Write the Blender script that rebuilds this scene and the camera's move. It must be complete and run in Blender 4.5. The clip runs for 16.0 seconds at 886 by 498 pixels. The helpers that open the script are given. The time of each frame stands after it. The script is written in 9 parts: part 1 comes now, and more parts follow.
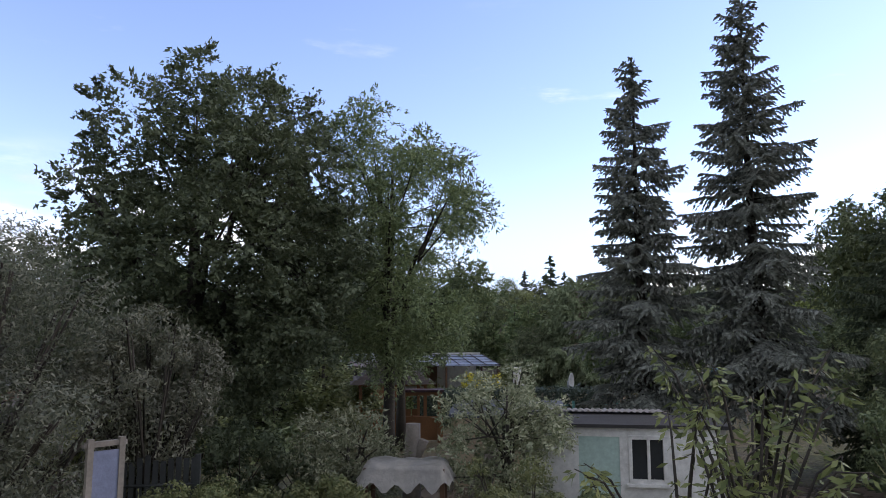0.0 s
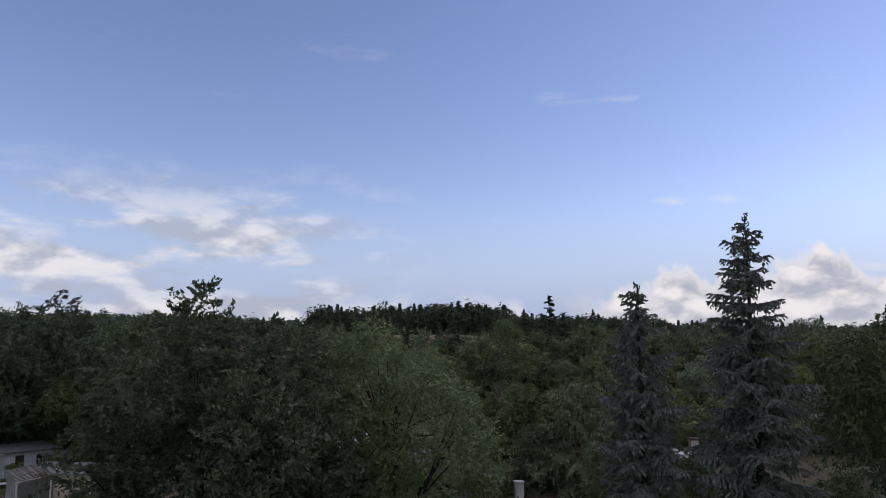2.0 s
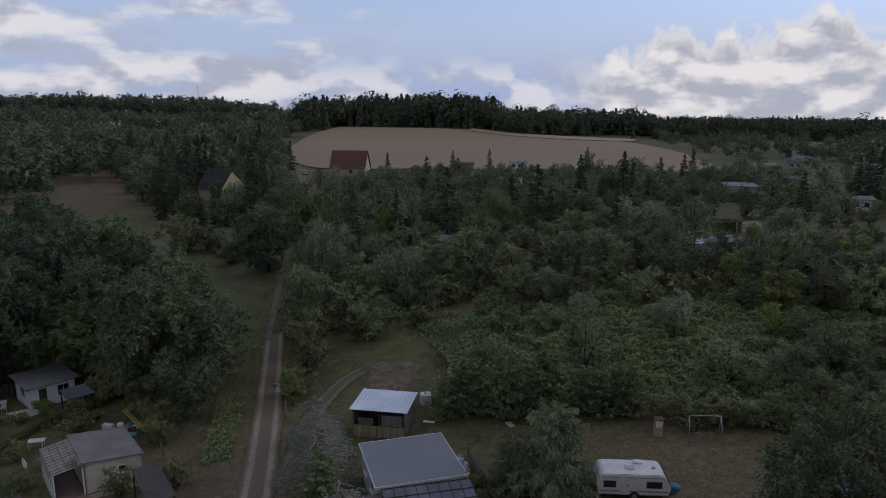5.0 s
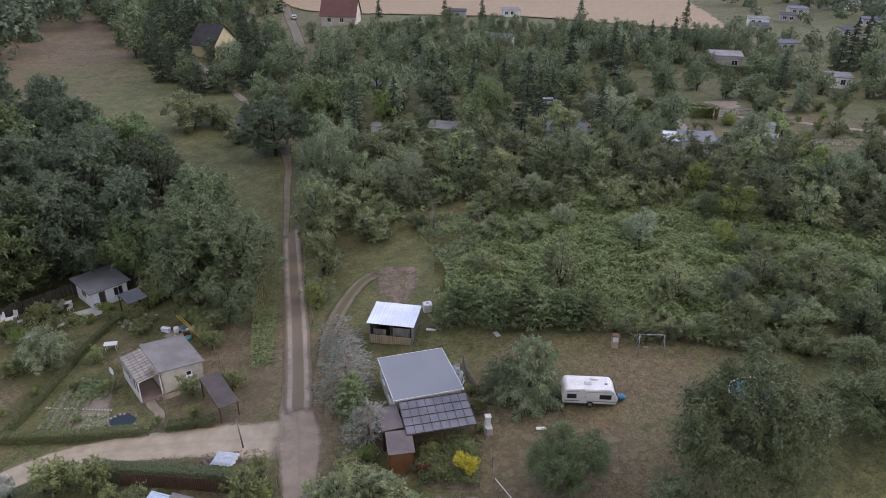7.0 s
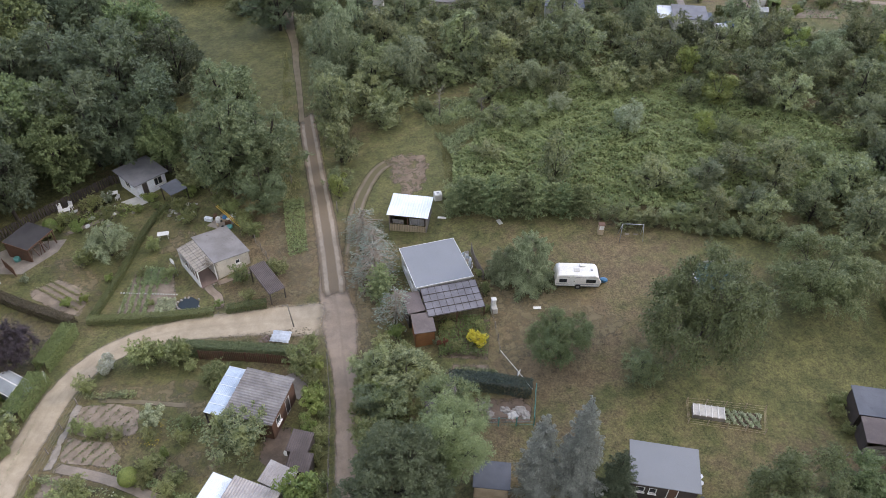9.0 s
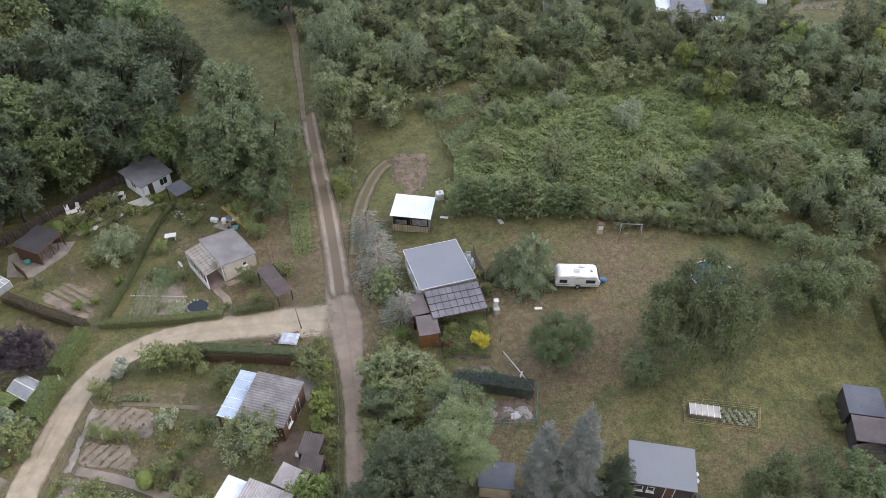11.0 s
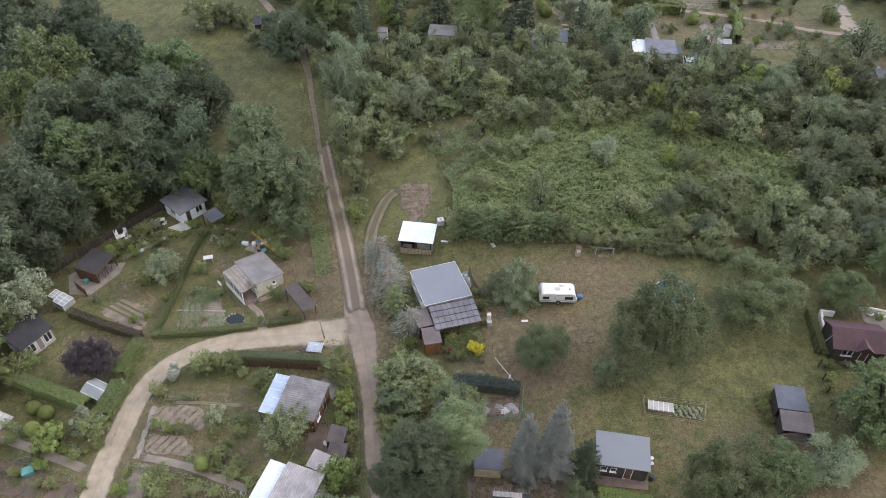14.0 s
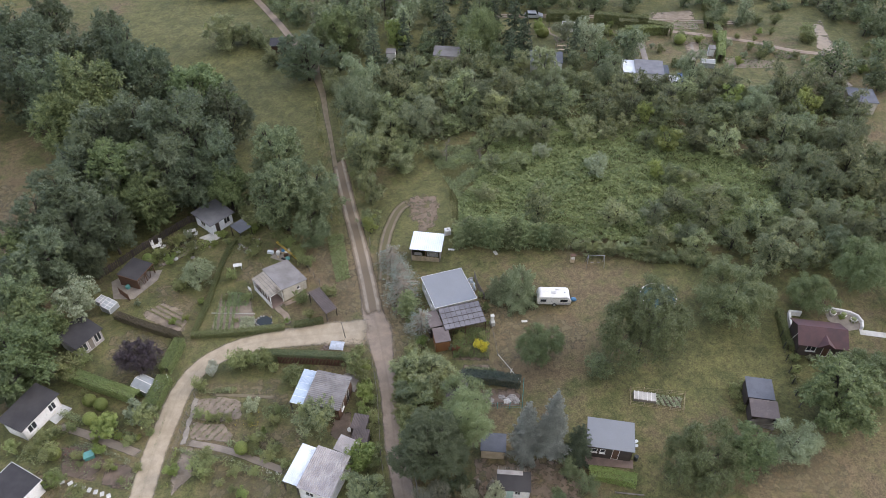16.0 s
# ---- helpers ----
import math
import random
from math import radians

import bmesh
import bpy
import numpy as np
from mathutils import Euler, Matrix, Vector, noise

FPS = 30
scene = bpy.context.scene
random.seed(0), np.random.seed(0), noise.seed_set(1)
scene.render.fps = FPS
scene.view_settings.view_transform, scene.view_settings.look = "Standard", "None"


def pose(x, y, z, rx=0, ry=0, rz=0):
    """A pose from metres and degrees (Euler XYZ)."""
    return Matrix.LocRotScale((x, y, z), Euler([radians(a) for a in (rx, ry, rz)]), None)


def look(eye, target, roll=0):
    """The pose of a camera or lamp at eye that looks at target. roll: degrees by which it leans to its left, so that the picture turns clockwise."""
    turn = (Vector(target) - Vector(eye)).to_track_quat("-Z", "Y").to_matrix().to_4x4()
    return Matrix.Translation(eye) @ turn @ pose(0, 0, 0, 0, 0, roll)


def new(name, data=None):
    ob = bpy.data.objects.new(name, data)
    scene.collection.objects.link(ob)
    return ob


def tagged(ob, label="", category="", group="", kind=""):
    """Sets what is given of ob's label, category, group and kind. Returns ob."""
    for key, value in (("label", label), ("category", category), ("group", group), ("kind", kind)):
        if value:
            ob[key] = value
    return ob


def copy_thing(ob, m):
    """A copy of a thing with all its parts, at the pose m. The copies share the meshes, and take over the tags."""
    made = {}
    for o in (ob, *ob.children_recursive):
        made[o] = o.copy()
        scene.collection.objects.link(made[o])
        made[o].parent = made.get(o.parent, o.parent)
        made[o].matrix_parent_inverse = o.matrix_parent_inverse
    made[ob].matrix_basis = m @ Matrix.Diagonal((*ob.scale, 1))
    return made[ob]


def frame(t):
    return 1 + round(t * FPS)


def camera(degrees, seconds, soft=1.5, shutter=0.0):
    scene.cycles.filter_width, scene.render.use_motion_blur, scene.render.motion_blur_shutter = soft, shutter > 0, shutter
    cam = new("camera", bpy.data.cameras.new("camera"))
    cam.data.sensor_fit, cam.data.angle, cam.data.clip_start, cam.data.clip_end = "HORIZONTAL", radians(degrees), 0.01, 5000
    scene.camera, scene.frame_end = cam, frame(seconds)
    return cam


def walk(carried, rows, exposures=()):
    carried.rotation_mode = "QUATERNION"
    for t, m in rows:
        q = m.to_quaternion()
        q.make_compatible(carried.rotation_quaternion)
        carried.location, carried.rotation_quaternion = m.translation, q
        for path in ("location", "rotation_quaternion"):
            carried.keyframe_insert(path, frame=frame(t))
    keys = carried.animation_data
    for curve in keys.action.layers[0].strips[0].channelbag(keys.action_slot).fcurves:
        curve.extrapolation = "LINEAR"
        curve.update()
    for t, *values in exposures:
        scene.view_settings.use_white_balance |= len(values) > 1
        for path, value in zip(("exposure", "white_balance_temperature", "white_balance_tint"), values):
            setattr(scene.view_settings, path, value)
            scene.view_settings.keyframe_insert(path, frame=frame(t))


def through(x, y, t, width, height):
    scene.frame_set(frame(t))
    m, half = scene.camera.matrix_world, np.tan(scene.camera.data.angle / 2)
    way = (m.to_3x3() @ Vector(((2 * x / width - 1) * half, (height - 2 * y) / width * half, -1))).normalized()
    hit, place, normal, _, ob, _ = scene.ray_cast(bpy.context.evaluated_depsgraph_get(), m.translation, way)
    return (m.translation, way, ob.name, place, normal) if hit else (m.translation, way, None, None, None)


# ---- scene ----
cam = camera(64.8, 16.0, 0.6)
METRES, EYE, TILT, LEAN, TURN = 78.0, 5.0, 7.5, 0.0, 0.0
ROWS = [
    (0.00, 0.0024, 0.0077, -0.0003, -0.00, -0.56, -0.00),
    (0.50, 0.0018, 0.0051, 0.0128, -0.05, 0.11, 0.20),
    (1.00, 0.0024, 0.0059, 0.0296, 0.03, 0.50, 0.21),
    (1.50, 0.0016, 0.0071, 0.0469, -0.04, 0.29, 0.17),
    (2.00, 0.0001, 0.0098, 0.0756, -0.19, -0.24, 0.27),
    (2.50, 0.0021, 0.0151, 0.1059, -0.24, -2.20, 0.26),
    (3.00, 0.0006, 0.0194, 0.1356, -0.38, -4.41, 0.19),
    (3.50, -0.0018, 0.0209, 0.1617, -0.55, -7.81, 0.15),
    (4.00, -0.0027, 0.0267, 0.2001, -0.81, -11.88, 0.14),
    (4.50, -0.0005, 0.0362, 0.2438, -1.00, -15.68, 0.07),
    (7.00, -0.0200, -0.0142, 0.4721, -1.90, -34.37, -0.95),
    (7.50, -0.0310, -0.0450, 0.5196, -2.19, -38.19, -1.13),
    (8.00, -0.0420, -0.0614, 0.5633, -2.44, -42.26, -1.10),
    (8.50, -0.0490, -0.0557, 0.5995, -2.74, -46.55, -1.13),
    (11.00, -0.0620, -0.0385, 0.6602, -3.46, -50.21, -1.01),
    (11.50, -0.0624, -0.0403, 0.6826, -3.53, -50.14, -1.04),
    (12.00, -0.0642, -0.0510, 0.7073, -3.58, -50.06, -1.08),
    (12.50, -0.0663, -0.0666, 0.7321, -3.63, -50.02, -1.13),
    (13.00, -0.0697, -0.0878, 0.7588, -3.63, -50.03, -1.20),
    (13.50, -0.0734, -0.1058, 0.7843, -3.65, -50.03, -1.19),
    (14.00, -0.0766, -0.1226, 0.8109, -3.69, -50.04, -1.17),
    (14.50, -0.0793, -0.1390, 0.8371, -3.72, -50.03, -1.15),
    (15.00, -0.0839, -0.1570, 0.8644, -3.77, -50.00, -1.12),
    (15.50, -0.0913, -0.1755, 0.8897, -3.85, -49.96, -1.09),
    (16.00, -0.0991, -0.1944, 0.9173, -3.93, -49.94, -1.07),
]
EXPOSURES = [(0.0, -0.05, 6600, 12), (0.5, -0.3, 6600, 13), (1.0, -0.65, 6600, 14), (1.5, -0.9, 6500, 15), (2.2, -1.2, 6450, 14), (3.0, -1.80, 6300, 14), (3.5, -1.82, 6300, 14), (4.0, -1.66, 6300, 14), (4.6, -1.42, 6350, 14), (5.0, -1.2, 6400, 14),
             (6.6, 0.3, 6750, 15), (7.0, 0.48, 6800, 17), (7.5, 0.70, 7000, 14), (8.5, 0.88, 7080, 11), (11.0, 0.95, 7080, 11), (16.0, 0.95, 7080, 11)]
walk(cam, [(t, pose(0, 0, EYE, TILT, LEAN, TURN) @ pose(METRES * x, METRES * y, METRES * z, 90 + pitch, roll, yaw)) for t, x, y, z, yaw, pitch, roll in ROWS], EXPOSURES)

# ------------------------------------------------------------------ light
SUN_EL, SUN_AZ = 26.0, 75.0          # degrees; azimuth clockwise from north (+y)


class Nodes:
    """Short hand for node trees."""

    def __init__(self, tree):
        self.t = tree
        tree.nodes.clear()

    def n(self, kind, **kw):
        node = self.t.nodes.new(kind)
        for k, v in kw.items():
            if k == "op":
                node.operation = v
            elif k == "blend":
                node.blend_type = v
            elif k == "dims":
                node.noise_dimensions = v
        return node

    def link(self, a, b):
        self.t.links.new(a, b)

    def put(self, sock, v):
        if isinstance(v, bpy.types.NodeSocket):
            self.link(v, sock)
        else:
            sock.default_value = v

    def math(self, op, a, b=0.0, c=0.0, clamp=False):
        node = self.n("ShaderNodeMath", op=op)
        node.use_clamp = clamp
        self.put(node.inputs[0], a), self.put(node.inputs[1], b), self.put(node.inputs[2], c)
        return node.outputs[0]

    def step(self, v, lo, hi):
        node = self.n("ShaderNodeMapRange")
        node.interpolation_type = "SMOOTHSTEP"
        self.put(node.inputs[0], v), self.put(node.inputs[1], lo), self.put(node.inputs[2], hi)
        return node.outputs[0]

    def noise(self, vec, scale, detail=4.0, rough=0.55, out="Fac"):
        node = self.n("ShaderNodeTexNoise")
        if vec is not None:
            self.link(vec, node.inputs["Vector"])
        node.inputs["Scale"].default_value, node.inputs["Detail"].default_value, node.inputs["Roughness"].default_value = scale, detail, rough
        return node.outputs[out]

    def mix(self, f, a, b, blend="MIX"):
        node = self.n("ShaderNodeMix", blend=blend)
        node.data_type = "RGBA"
        self.put(node.inputs[0], f), self.put(node.inputs[6], rgba(a)), self.put(node.inputs[7], rgba(b))
        return node.outputs[2]


def rgba(c):
    return (*c, 1.0) if isinstance(c, tuple) and len(c) == 3 else c


def build_world():
    world = bpy.data.worlds.new("sky")
    scene.world = world
    world.use_nodes = True
    k = Nodes(world.node_tree)
    sky = k.n("ShaderNodeTexSky")
    sky.sky_type, sky.sun_disc = "NISHITA", False
    sky.sun_elevation, sky.sun_rotation = radians(SUN_EL), radians(SUN_AZ)
    sky.air_density, sky.dust_density, sky.ozone_density = 1.0, 0.25, 2.2
    d = k.n("ShaderNodeTexCoord").outputs["Generated"]
    sep = k.n("ShaderNodeSeparateXYZ")
    k.link(d, sep.inputs[0])
    x, y, z = sep.outputs
    az = k.math("ARCTAN2", x, y)                        # radians, 0 = north, plus = east
    el = k.math("ARCSINE", z)
    # stretched sheet clouds
    comb = k.n("ShaderNodeCombineXYZ")
    k.link(k.math("MULTIPLY", az, 2.6), comb.inputs[0]), k.link(k.math("MULTIPLY", el, 11.0), comb.inputs[1])
    sheet = k.noise(comb.outputs[0], 1.55, 7.0, 0.55)
    comb2 = k.n("ShaderNodeCombineXYZ")
    k.link(k.math("MULTIPLY", az, 5.0), comb2.inputs[0]), k.link(k.math("MULTIPLY", el, 9.0), comb2.inputs[1])
    comb4 = k.n("ShaderNodeCombineXYZ")
    k.link(k.math("MULTIPLY", az, 6.5), comb4.inputs[0]), k.link(k.math("MULTIPLY", el, 4.0), comb4.inputs[1])
    heap = k.noise(comb4.outputs[0], 1.6, 9.0, 0.55)
    puff = k.noise(comb2.outputs[0], 2.2, 8.0, 0.5)
    # heaped bank in the north-east, sheets low in the north-west, added unseen cloud behind and overhead
    east = k.math("MULTIPLY", k.step(az, 0.12, 0.26), k.step(az, 1.5, 0.9))
    top = k.math("ADD", k.math("MULTIPLY", k.math("SUBTRACT", heap, 0.5), 0.24), k.math("ADD", 0.058, k.math("MULTIPLY", k.step(az, 0.15, 0.42), 0.030)))
    bank = k.math("MULTIPLY", east, k.step(k.math("SUBTRACT", top, el), -0.006, 0.014))
    west = k.math("MULTIPLY", k.step(az, 0.02, -0.25), k.step(el, 0.26, 0.12))
    sheets = k.math("MULTIPLY", west, k.step(sheet, 0.42, 0.58))
    low = k.math("MULTIPLY", k.step(el, 0.075, 0.02), k.step(puff, 0.42, 0.56))
    wisps = k.math("MULTIPLY", k.math("MULTIPLY", k.step(sheet, 0.60, 0.74), k.step(el, 0.5, 0.2)), 0.6)
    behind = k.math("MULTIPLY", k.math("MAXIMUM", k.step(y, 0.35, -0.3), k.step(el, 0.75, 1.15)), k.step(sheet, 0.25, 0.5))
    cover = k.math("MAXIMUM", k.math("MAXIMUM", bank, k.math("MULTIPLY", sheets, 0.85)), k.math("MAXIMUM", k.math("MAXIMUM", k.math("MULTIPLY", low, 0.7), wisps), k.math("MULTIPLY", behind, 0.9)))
    # lit tops and grey bases
    comb3 = k.n("ShaderNodeCombineXYZ")
    k.link(k.math("MULTIPLY", az, 5.0), comb3.inputs[0]), k.link(k.math("ADD", k.math("MULTIPLY", el, 9.0), 0.22), comb3.inputs[1])
    rimlit = k.math("MULTIPLY", east, k.step(k.math("SUBTRACT", top, el), 0.035, 0.0))
    lit = k.step(k.math("SUBTRACT", puff, k.noise(comb3.outputs[0], 2.2, 8.0, 0.5)), -0.09, 0.11)
    lit = k.math("MAXIMUM", lit, k.math("MULTIPLY", rimlit, 0.9))
    colour = k.mix(lit, (0.93, 0.99, 1.15), (1.78, 1.74, 1.72))
    # the unseen southern cloud is dimmer, to weaken the light on the ground
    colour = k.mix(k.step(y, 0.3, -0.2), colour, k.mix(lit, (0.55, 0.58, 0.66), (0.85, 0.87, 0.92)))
    gain = k.mix(1.0, sky.outputs[0], (1.10 * SKY_GAIN, 0.98 * SKY_GAIN, 1.10 * SKY_GAIN), "MULTIPLY")
    haze = k.mix(k.step(el, 0.22, 0.0), gain, (0.80, 1.00, 1.45))
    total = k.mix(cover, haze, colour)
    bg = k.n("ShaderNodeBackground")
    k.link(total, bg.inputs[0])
    bg.inputs[1].default_value = 1.0
    out = k.n("ShaderNodeOutputWorld")
    k.link(bg.outputs[0], out.inputs[0])


SKY_GAIN = 0.30
build_world()
sun_data = bpy.data.lights.new("sun", "SUN")
sun_data.energy, sun_data.angle, sun_data.color = 0.9, radians(16), (1.0, 0.93, 0.83)
sun = new("sun", sun_data)
sun.matrix_world = look((0, 0, 100), (-100 * math.sin(radians(SUN_AZ)) * math.cos(radians(SUN_EL)), -100 * math.cos(radians(SUN_AZ)) * math.cos(radians(SUN_EL)), 100 - 100 * math.sin(radians(SUN_EL))))


# ------------------------------------------------------------------ materials
def material(name):
    m = bpy.data.materials.new(name)
    m.use_nodes = True
    return m, Nodes(m.node_tree)


def finish(k, colour, rough=0.8, metal=0.0, bump=None, depth=0.02, alpha=None):
    b = k.n("ShaderNodeBsdfPrincipled")
    k.put(b.inputs["Base Color"], rgba(colour)), k.put(b.inputs["Roughness"], rough), k.put(b.inputs["Metallic"], metal)
    if bump is not None:
        u = k.n("ShaderNodeBump")
        u.inputs["Strength"].default_value, u.inputs["Distance"].default_value = 0.7, depth
        k.link(bump, u.inputs["Height"]), k.link(u.outputs[0], b.inputs["Normal"])
    if alpha is not None:
        k.put(b.inputs["Alpha"], alpha)
    out = k.n("ShaderNodeOutputMaterial")
    k.link(b.outputs[0], out.inputs[0])


def surface(name, a, b, big=0.6, fine=14.0, rough=0.8, metal=0.0, depth=0.01, stain=None, each=0.0):
    """Two tones at a large scale, grain at a fine one, optional stains and a change from piece to piece."""
    m, k = material(name)
    pos = k.n("ShaderNodeNewGeometry").outputs["Position"]
    col = k.mix(k.step(k.noise(pos, big, 5.0), 0.32, 0.68), a, b)
    grain = k.noise(pos, fine, 5.0, 0.65)
    g = k.n("ShaderNodeHueSaturation")
    k.link(k.math("ADD", 0.62, k.math("MULTIPLY", grain, 0.76)), g.inputs["Value"]), k.link(col, g.inputs["Color"])
    col = g.outputs[0]
    if stain:
        col = k.mix(k.math("MULTIPLY", k.step(k.noise(pos, 1.7, 6.0, 0.7), 0.55, 0.72), 0.65), col, stain)
    if each:
        h = k.n("ShaderNodeHueSaturation")
        k.link(k.math("ADD", 1 - each / 2, k.math("MULTIPLY", k.n("ShaderNodeObjectInfo").outputs["Random"], each)), h.inputs["Value"]), k.link(col, h.inputs["Color"])
        col = h.outputs[0]
    finish(k, col, rough, metal, grain, depth)
    return m


def foliage(name, a, b, c=None, through=0.28, rough=0.6):
    """Leaves: every leaf and every tree a little different."""
    m, k = material(name)
    geo, info = k.n("ShaderNodeNewGeometry"), k.n("ShaderNodeObjectInfo")
    isl = geo.outputs["Random Per Island"]
    col = k.mix(k.step(isl, 0.0, 1.0), a, b)
    if c:
        col = k.mix(k.math("MULTIPLY", k.step(k.noise(geo.outputs["Position"], 0.55, 3.0), 0.5, 0.68), 0.8), col, c)
    h = k.n("ShaderNodeHueSaturation")
    k.link(k.math("ADD", 0.484, k.math("MULTIPLY", info.outputs["Random"], 0.034)), h.inputs["Hue"])
    k.link(k.math("ADD", 0.76, k.math("MULTIPLY", k.math("FRACT", k.math("MULTIPLY", info.outputs["Random"], 7.31)), 0.52)), h.inputs["Value"])
    k.link(col, h.inputs["Color"])
    p = k.n("ShaderNodeBsdfPrincipled")
    k.link(h.outputs[0], p.inputs["Base Color"])
    p.inputs["Roughness"].default_value = rough
    p.inputs["Specular IOR Level"].default_value = 0.3 if rough < 0.7 else 0.12
    tr = k.n("ShaderNodeBsdfTranslucent")
    k.link(k.mix(0.5, h.outputs[0], (0.15, 0.18, 0.07)), tr.inputs[0])
    mx = k.n("ShaderNodeMixShader")
    mx.inputs[0].default_value = through
    k.link(p.outputs[0], mx.inputs[1]), k.link(tr.outputs[0], mx.inputs[2])
    out = k.n("ShaderNodeOutputMaterial")
    k.link(mx.outputs[0], out.inputs[0])
    return m


def ground_material():
    m, k = material("meadow_grass")
    geo = k.n("ShaderNodeNewGeometry")
    pos = geo.outputs["Position"]
    att = k.n("ShaderNodeAttribute")
    att.attribute_name = "dry"
    big, mid, fine = k.noise(pos, 0.07, 5.0), k.noise(pos, 0.45, 6.0, 0.6), k.noise(pos, 5.0, 6.0, 0.7)
    lush = k.mix(k.step(mid, 0.35, 0.65), (0.075, 0.080, 0.026), (0.119, 0.114, 0.041))
    dry = k.mix(k.step(mid, 0.35, 0.65), (0.166, 0.121, 0.068), (0.121, 0.090, 0.048))
    f = k.math("ADD", att.outputs["Fac"], k.math("MULTIPLY", k.math("SUBTRACT", k.math("ADD", big, mid), 1.0), 1.6))
    col = k.mix(k.step(f, 0.15, 0.85), lush, dry)
    h = k.n("ShaderNodeHueSaturation")
    spot = k.math("ADD", k.math("MULTIPLY", k.step(fine, 0.3, 0.7), 0.75), k.math("MULTIPLY", k.step(k.noise(pos, 1.6, 8.0, 0.75), 0.3, 0.7), 0.65))
    spot = k.math("ADD", spot, k.math("MULTIPLY", k.step(k.noise(pos, 19.0, 3.0, 0.8), 0.3, 0.7), 0.45))
    k.link(k.math("ADD", 0.10, spot), h.inputs["Value"]), k.link(col, h.inputs["Color"])
    finish(k, h.outputs[0], 0.95, 0.0, fine, 0.15)
    return m


def road_material(name, a, b, ruts, grass):
    """Sand between grass verges; u runs across, v along in metres."""
    m, k = material(name)
    uv = k.n("ShaderNodeUVMap")
    sep = k.n("ShaderNodeSeparateXYZ")
    k.link(uv.outputs[0], sep.inputs[0])
    pos = k.n("ShaderNodeNewGeometry").outputs["Position"]
    n1, n2 = k.noise(pos, 0.8, 6.0, 0.6), k.noise(pos, 9.0, 6.0, 0.7)
    side = k.math("ABSOLUTE", k.math("SUBTRACT", sep.outputs[0], 0.5))        # 0 middle .. 0.5 edge
    wob = k.math("ADD", side, k.math("MULTIPLY", k.math("SUBTRACT", n1, 0.5), 0.12))
    col = k.mix(k.step(n1, 0.3, 0.7), a, b)
    if ruts:
        rut = k.math("ABSOLUTE", k.math("SUBTRACT", wob, 0.23))
        col = k.mix(k.step(rut, 0.035, 0.10), col, grass)
    else:
        col = k.mix(k.math("MULTIPLY", k.step(wob, 0.07, 0.0), 0.22), col, grass)
    h = k.n("ShaderNodeHueSaturation")
    k.link(k.math("ADD", 0.65, k.math("MULTIPLY", n2, 0.7)), h.inputs["Value"]), k.link(col, h.inputs["Color"])
    att = k.n("ShaderNodeAttribute")
    att.attribute_name = "fade"
    ends = k.step(k.math("ADD", att.outputs["Fac"], k.math("MULTIPLY", k.math("SUBTRACT", n1, 0.5), 0.8)), 0.2, 0.8)
    finish(k, h.outputs[0], 0.95, 0.0, n2, 0.04, k.math("MULTIPLY", ends, k.step(wob, 0.49, 0.33)))
    return m


def patch_material(name, a, b, holes=0.0, rows=None, plant=(0.06, 0.09, 0.03)):
    """Bare or tilled earth; holes: share of the patch through which grass shows; rows: spacing of planted rows along x."""
    m, k = material(name)
    pos = k.n("ShaderNodeNewGeometry").outputs["Position"]
    n1, n2 = k.noise(pos, 0.9, 6.0, 0.65), k.noise(pos, 8.0, 6.0, 0.7)
    col = k.mix(k.step(n1, 0.35, 0.65), a, b)
    h = k.n("ShaderNodeHueSaturation")
    k.link(k.math("ADD", 0.55, k.math("MULTIPLY", n2, 0.9)), h.inputs["Value"]), k.link(col, h.inputs["Color"])
    alpha = None
    if holes:
        att = k.n("ShaderNodeAttribute")
        att.attribute_name = "fade"
        grow = k.math("SUBTRACT", 1.0, att.outputs["Fac"])
        alpha = k.math("MULTIPLY", 0.85, k.step(k.math("SUBTRACT", k.noise(pos, 1.1, 7.0, 0.65), k.math("MULTIPLY", grow, 0.35)), holes - 0.16, holes + 0.16))
    finish(k, h.outputs[0], 0.95, 0.0, n2, 0.06, alpha)
    return m


